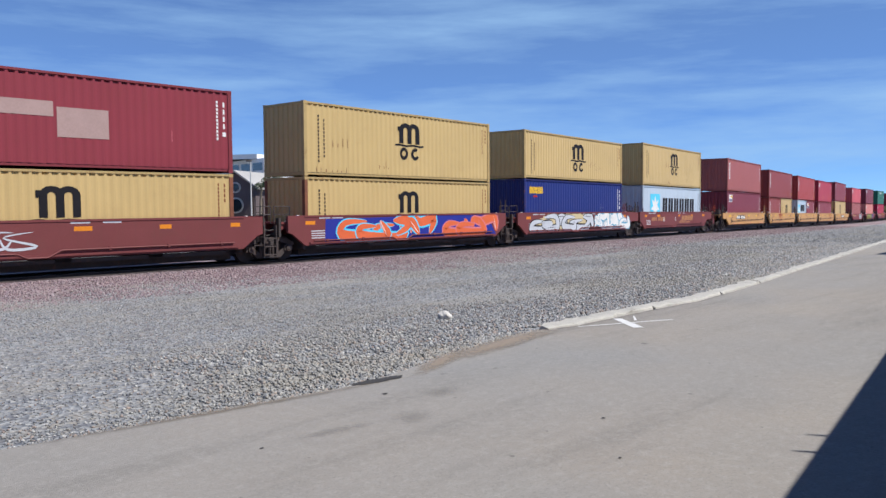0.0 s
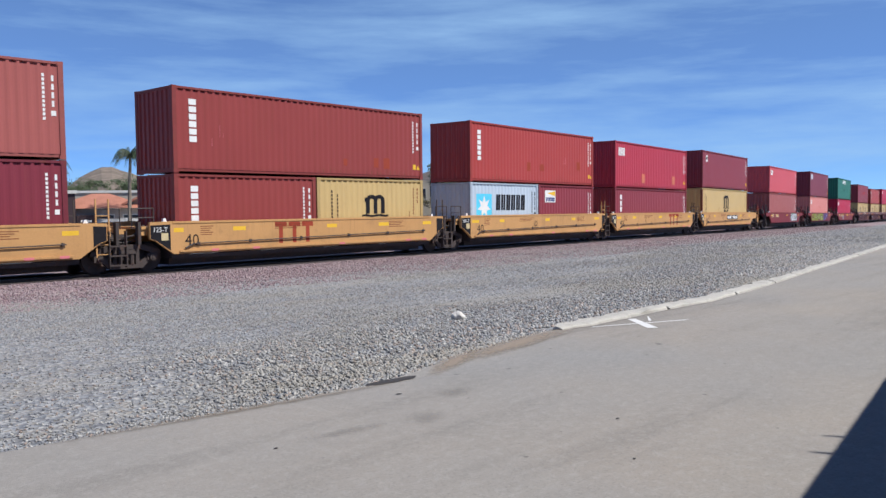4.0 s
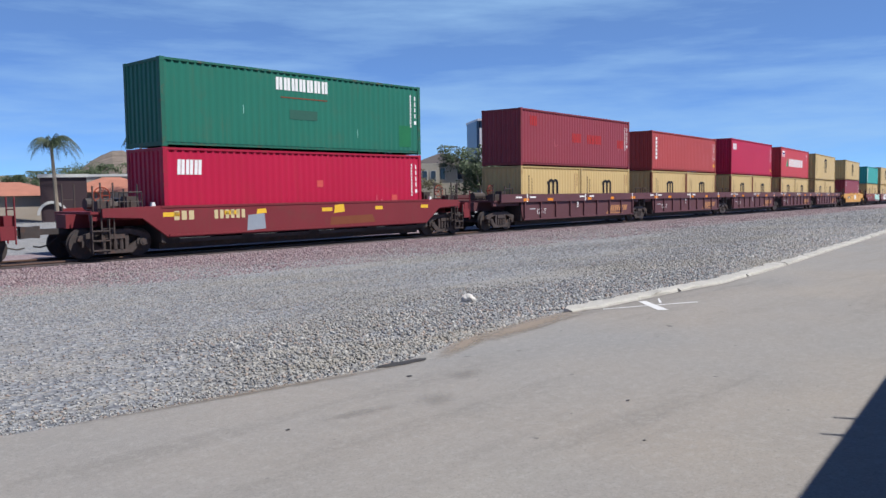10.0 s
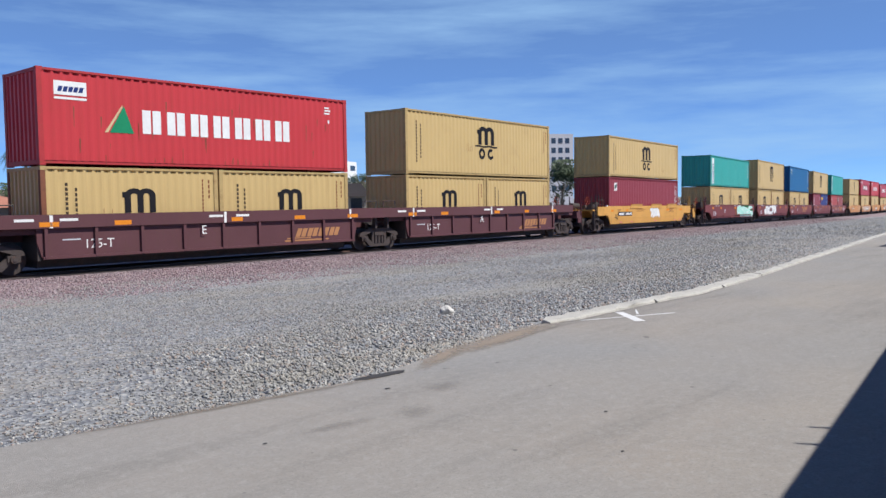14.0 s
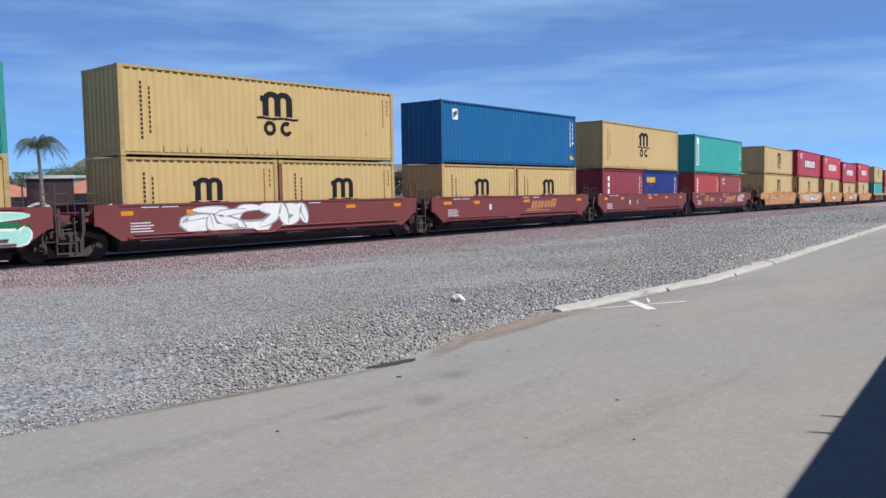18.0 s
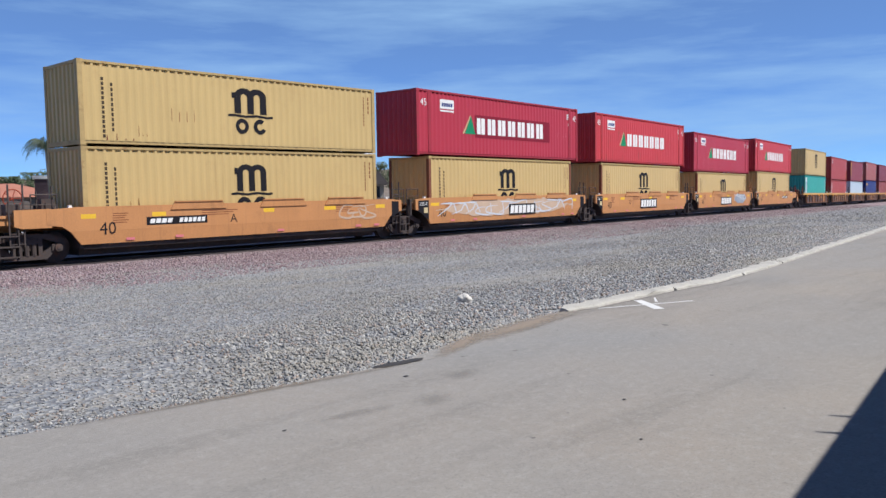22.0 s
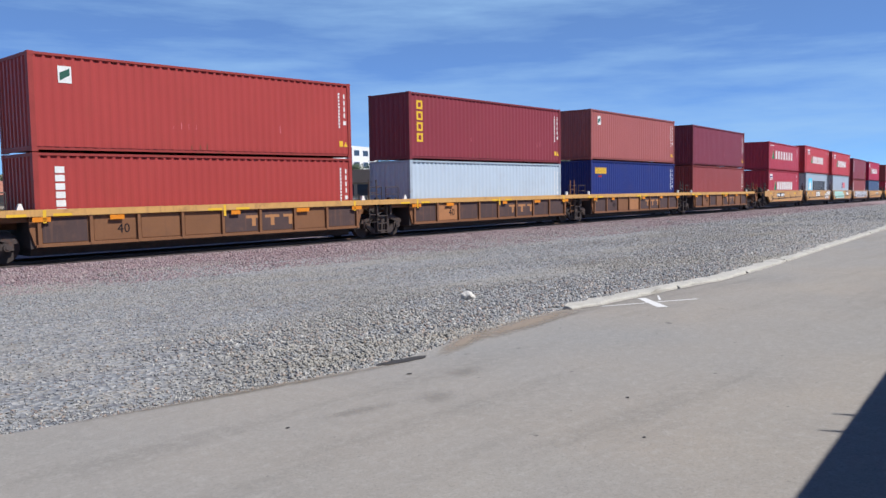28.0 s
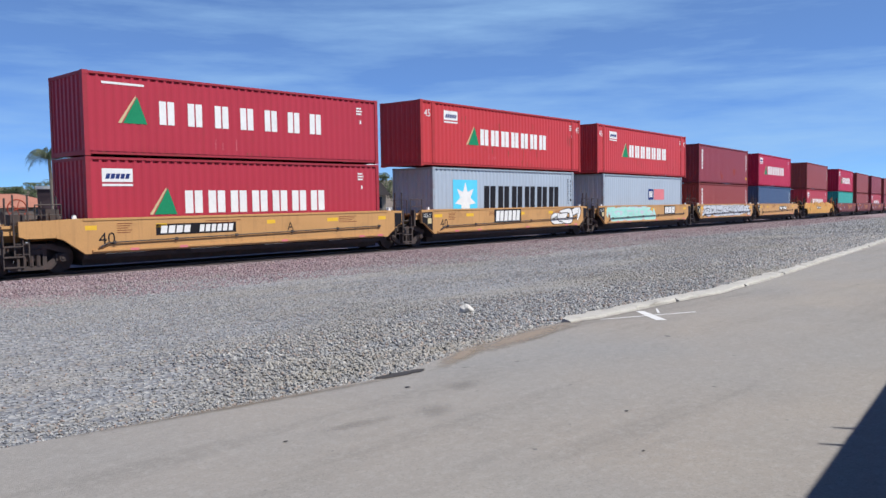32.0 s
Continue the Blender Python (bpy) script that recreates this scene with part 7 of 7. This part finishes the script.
def far_side():
    hills()
    office("office_building", "white office block with dark ribbon windows on a rise", 36.2, 32.0, 42.4, 260, high(3.35, 260), high(1.45, 260), 2, 9)
    tall_office()
    wine, half = flat_block("shop", "dark wine-coloured flat-roofed shop with a pale entrance arch", 20.7, 23.4, 74, high(1.12, 74), WALL_WINE, depth=4, trim=TRIM_WHITE)
    bm = fresh()
    zc = high(-0.35, 74) - 1.15
    for i in range(12):
        a0, a1 = math.pi * i / 12, math.pi * (i + 1) / 12
        prism(bm, [(-0.9 + r * math.cos(a), zc + r * math.sin(a)) for r, a in ((1.15, a0), (1.15, a1), (0.93, a1), (0.93, a0))], -0.22, -0.004)
    part("entrance_arch", bm, TRIM_WHITE, wine, "pale arch over the entrance")
    ob, half = flat_block("shop", "dark shop front with a pale sign", 23.45, 24.65, 76, high(-0.28, 76), WALL_WINE, depth=1.5)
    bm = fresh()
    bars(bm, -0.5, 0.4, high(-0.72, 76), high(-0.58, 76), 5, -0.03, 0.2)
    paint_part("sign_print", bm, INK["white"], ob, "white bars on the shop front", many=True)
    ob, half = flat_block("shop", "beige shop front with a white fascia and posts", 24.7, 27.7, 77, high(-0.75, 77), WALL_TAN, depth=1.5)
    bm = fresh()
    box(bm, -half - 0.2, half + 0.2, -0.9, -0.004, high(-0.75, 77), high(-0.48, 77))
    part("fascia", bm, TRIM_WHITE, ob)
    for k in range(3):
        bm = fresh()
        box(bm, -half + k * half - 0.07, -half + k * half + 0.07, -0.85, -0.71, -3.0, high(-0.75, 77))
        part("post", bm, TRIM_WHITE, ob)
    flat_block("shop", "long low shop with a white cornice behind tiled roofs", 23.4, 34.2, 100, high(1.15, 100), WALL_TAN, trim=TRIM_WHITE)
    ob, w, d = gable_house("tiled_house", "tan shop with a hipped red clay-tile roof", 24.9, 80, 7.5, 6, high(0.15, 80), high(1.1, 80), WALL_TAN, TILE, gable=False)
    for x in (-2.0, 0.4, 2.4):
        window(ob, x, 0.4, 1.2, 1.1, -d)
    ob, w, d = gable_house("tiled_house", "tan gabled shop with a red clay-tile roof", 28.6, 82, 5.6, 9, high(0.45, 82), high(1.35, 82), WALL_TAN, TILE)
    window(ob, 0, high(0.35, 82), 0.9, 0.9, -d)
    bm = fresh()
    box(bm, -1.6, 0.6, -d - 0.12, -d - 0.02, high(-0.25, 82), high(0.1, 82))
    part("sign_board", bm, TRIM_WHITE, ob, "white sign board")
    gable_house("tiled_house", "low shop with a wide red tile roof", 31.3, 86, 6, 8, high(0.4, 86), high(1.0, 86), WALL_TAN, TILE, gable=False)
    gable_house("tiled_house", "low shop with a wide red tile roof", 18.2, 84, 12, 8, high(0.0, 84), high(0.85, 84), WALL_TAN, TILE, gable=False)
    gable_house("tiled_house", "low shop with a wide red tile roof", 14.0, 86, 10, 8, high(0.1, 86), high(1.0, 86), WALL_TAN, TILE, gable=False)
    mid = place_at(34.3, 95) + place_at(57.0, 7.0)
    az = math.degrees(math.atan2(mid.x, mid.y))
    ob, w, d = gable_house("stone_hall", "dark stone gabled hall with a round window and pale roof", az, mid.length, 4.6, 14, high(1.35, 95), high(2.4, 95), WALL_SLATE, ROOF_PALE, turn_by=az - 57.0)
    bm = fresh()
    tube(bm, (0, -d - 0.1, high(1.35, 95)), (0, -d, high(1.35, 95)), 0.62, 18)
    rnd = part("round_window", bm, TRIM_WHITE, ob)
    bm = fresh()
    tube(bm, (0, -d - 0.14, high(1.35, 95)), (0, -d - 0.08, high(1.35, 95)), 0.45, 18)
    part("pane", bm, GLASS, rnd)
    bm = fresh()
    tube(bm, (0, -d - 0.1, high(0.15, 95)), (0, -d, high(0.15, 95)), 0.9, 18)
    part("arch", bm, TRIM_WHITE, ob)
    bm = fresh()
    tube(bm, (0, -d - 0.14, high(0.15, 95)), (0, -d - 0.08, high(0.15, 95)), 0.72, 18)
    part("arch_opening", bm, GLASS, ob)
    ob, half = flat_block("low_hall", "long low beige hall with a dark roof band and wide windows", 36.6, 43.0, 84, high(0.35, 84), WALL_TAN, depth=8)
    bm = fresh()
    prism(bm, [(-half - 0.5, high(0.35, 84)), (half + 0.5, high(0.35, 84)), (half - 0.5, high(1.25, 84)), (-half + 0.5, high(1.25, 84))], -0.5, 8.5)
    part("roof", bm, ROOF_GREY, ob)
    for k in range(6):
        window(ob, -half + 1.0 + k * (2 * half - 2) / 5, high(-0.55, 84), 1.15, 1.15, 0, WALL_TAN)
    ob, half = flat_block("screen_wall", "pale low wall with dark posts", 36.0, 43.5, 62, high(-0.75, 62), TRIM_WHITE, depth=0.3, bottom=-1.0)
    for k in range(7):
        x = -half + 2 * half * k / 6
        bm = fresh()
        box(bm, x - 0.06, x + 0.06, -0.08, -0.004, -1.0, high(-0.45, 62))
        part("post", bm, GRIME, ob)
    ob, half = flat_block("beige_house", "cream stucco two-storey house with small windows", 43.9, 46.6, 104, high(1.75, 104), STUCCO, depth=9)
    for k in range(4):
        window(ob, -half + 0.8 + k * (2 * half - 1.6) / 3, high(0.5, 104), 0.6, 1.3, 0)
    ob, w, d = gable_house("beige_house", "cream house with a grey hipped roof", 46.8, 108, 7.5, 7, high(1.6, 108), high(2.45, 108), STUCCO, ROOF_GREY, gable=False)
    for x in (-2.2, 0.0, 2.2):
        window(ob, x, high(0.6, 108), 0.6, 1.4, -d)
    for az, dist, el, sc, sd in ((21.6, 72, 4.3, 1.25, 1), (26.6, 74, 4.7, 1.3, 2), (31.95, 76, 4.7, 1.35, 3), (16.0, 76, 4.0, 1.2, 4), (36.6, 80, 2.5, 0.85, 5), (35.9, 83, 2.0, 0.7, 6), (37.5, 81, 2.1, 0.7, 7), (32.9, 82, 1.9, 0.8, 8)):
        palm(az, dist, el, sc, sd)
    green, dry = "leafy green street tree", "thin olive-brown tree with sparse leaves"
    for az, dist, el, sp, leaf, sd, lab in ((32.6, 92, 1.4, 2.0, LEAF, 3, green), (44.9, 82, 1.3, 1.8, LEAF_DRY, 4, dry), (48.3, 100, 2.9, 2.6, LEAF, 5, green), (50.3, 108, 2.7, 3.2, LEAF, 6, green), (52.2, 112, 3.0, 3.4, LEAF, 26, green), (51.3, 100, 1.7, 2.8, LEAF, 27, green), (53.4, 104, 1.9, 3.0, LEAF, 28, green), (49.4, 98, 1.6, 2.6, LEAF, 29, green),
                                            (54.2, 120, 2.3, 3.6, LEAF, 7, green), (56.6, 118, 2.6, 3.8, LEAF, 8, green), (59.2, 116, 2.4, 3.6, LEAF, 9, green), (38.9, 200, 1.9, 3.5, LEAF, 15, green), (41.0, 200, 1.8, 3.2, LEAF, 16, green), (42.9, 190, 1.9, 3.2, LEAF, 17, green), (24.4, 300, 1.9, 5, LEAF, 18, green), (26.6, 320, 2.0, 5, LEAF, 19, green), (19.4, 200, 1.25, 3.2, LEAF, 20, green), (17.4, 200, 1.2, 3.0, LEAF, 21, green), (28.9, 330, 1.7, 4.5, LEAF, 22, green)):
        tree(az, dist, el, sp, leaf, sd, lab)
    for az, dist, el, sp, sd in ((20.6, 260, 1.5, 4.5, 40), (22.0, 280, 1.7, 4.5, 41), (23.1, 300, 2.1, 5, 42), (27.5, 300, 2.3, 5, 43), (28.2, 310, 2.6, 5.5, 44), (29.6, 300, 2.4, 5, 45), (30.8, 290, 2.2, 5, 46), (33.4, 280, 2.0, 4.5, 47), (31.6, 320, 1.9, 5, 48)):
        tree(az, dist, el, sp, LEAF, sd, "dark green tree on the hillside", 1500)
    ob = thing("lamp_post", "slim pale lamp post", "lamp post")
    ob.matrix_basis = Matrix.Translation(place_at(35.3, 70, -0.3))
    bm = fresh()
    tube(bm, (0, 0, 0), (0, 0, high(3.1, 70) + 0.3), 0.07, 8, 0.05)
    part("pole", bm, TRIM_WHITE, ob)
    bm = fresh()
    box(bm, -0.35, 0.1, -0.1, 0.1, high(3.1, 70) + 0.3, high(3.1, 70) + 0.42)
    part("lamp_head", bm, GRIME, ob)


rails()
kerb()
mark_on_road("painted_cross", [((10.88, 6.86), (12.5, 6.08), 0.022, 0.03), ((11.36, 6.08), (12.05, 6.84), 0.085, 0.07), ((12.05, 6.5), (12.5, 6.78), 0.022, 0.012)], PAINT, "white painted survey cross on the asphalt", "road mark")
blob("tar_patch", 6.15, 6.42, 0.36, 0.08, -0.12, TAR, "black tar smear at the edge of the asphalt", "stain", 0.008, 3)
blob("sandy_patch", 8.9, 6.84, 2.2, 0.34, 0.14, SOFT_SOIL, "sandy brown soil washed over the road edge", "soil", 0.006, 5, 0.1)
blob("soil_edge", 4.4, 6.58, 2.4, 0.10, -0.16, SOFT_EDGE, "thin line of brown soil along the asphalt edge", "soil", 0.010, 8, 0.1)
blob("soil_edge", 7.4, 6.62, 1.1, 0.20, 0.40, SOFT_SOIL, "thin line of brown soil along the asphalt edge", "soil", 0.012, 9, 0.1)
for sx, sy, sa, sb, st, sd in ((6.17, 5.51, 0.30, 0.20, 0.2, 61), (5.75, 5.91, 0.035, 0.025, 0, 62), (5.27, 5.06, 0.30, 0.22, 0.4, 63), (4.5, 5.25, 0.55, 0.13, -0.2, 64), (3.81, 5.32, 0.02, 0.015, 0, 65), (5.38, 3.03, 0.015, 0.011, 0, 66), (6.31, 3.72, 0.022, 0.016, 0, 67)):
    blob("oil_stain", sx, sy, sa, sb, st, TAR if sa < 0.05 else SOFT_OIL, "dark oil stain on the asphalt", "stain", 0.005, sd, 0.3, 40)
crack("road_crack", [(7.9, 6.52), (8.5, 6.66), (9.0, 6.62), (9.5, 6.76), (10.1, 6.80), (10.9, 6.84)], 0.014, 71)
crack("road_crack", [(10.4, 6.98), (11.2, 6.86), (12.4, 6.90), (13.4, 6.90), (15.2, 6.82), (17.5, 6.98)], 0.02, 72)
far_side()
rear_building()
shelter()
build_train()
rock_field("gravel_stones", 175000, gravel_spots, 0.021, GRAVEL_TONES + [(0.45, 0.44, 0.42), (0.30, 0.24, 0.21)], "loose grey crushed stones", 11)
rock_field("gravel_stones", 42000, far_gravel_spots, 0.040, GRAVEL_TONES, "loose grey crushed stones farther along the track", 13)
rock_field("ballast_stones", 60000, ballast_spots, 0.030, BALLAST_TONES, "loose reddish ballast stones", 12, (0.28, 0.24, 0.235))
bm = fresh()
bmesh.ops.create_icosphere(bm, subdivisions=3, radius=0.115)
for v in bm.verts:
    v.co *= 1 + 0.35 * noise.noise(v.co * 9) + 0.12 * noise.noise(v.co * 24)
    v.co = Vector((v.co.x * 1.25, v.co.y, v.co.z * 0.78))
rock = new("pale_rock", solid("pale_rock", bm))
rock.matrix_basis = pose(10.56, 9.34, ground_z(10.56, 9.34) + 0.055, 0, 0, 20)
rock.data.materials.append(surface("pale_stone", (0.50, 0.48, 0.45), rough=0.9, grain=30, depth=0.01, spread=0.2, blotch=6))
tagged(rock, "single pale rock lying on the gravel", "rock")
motions()
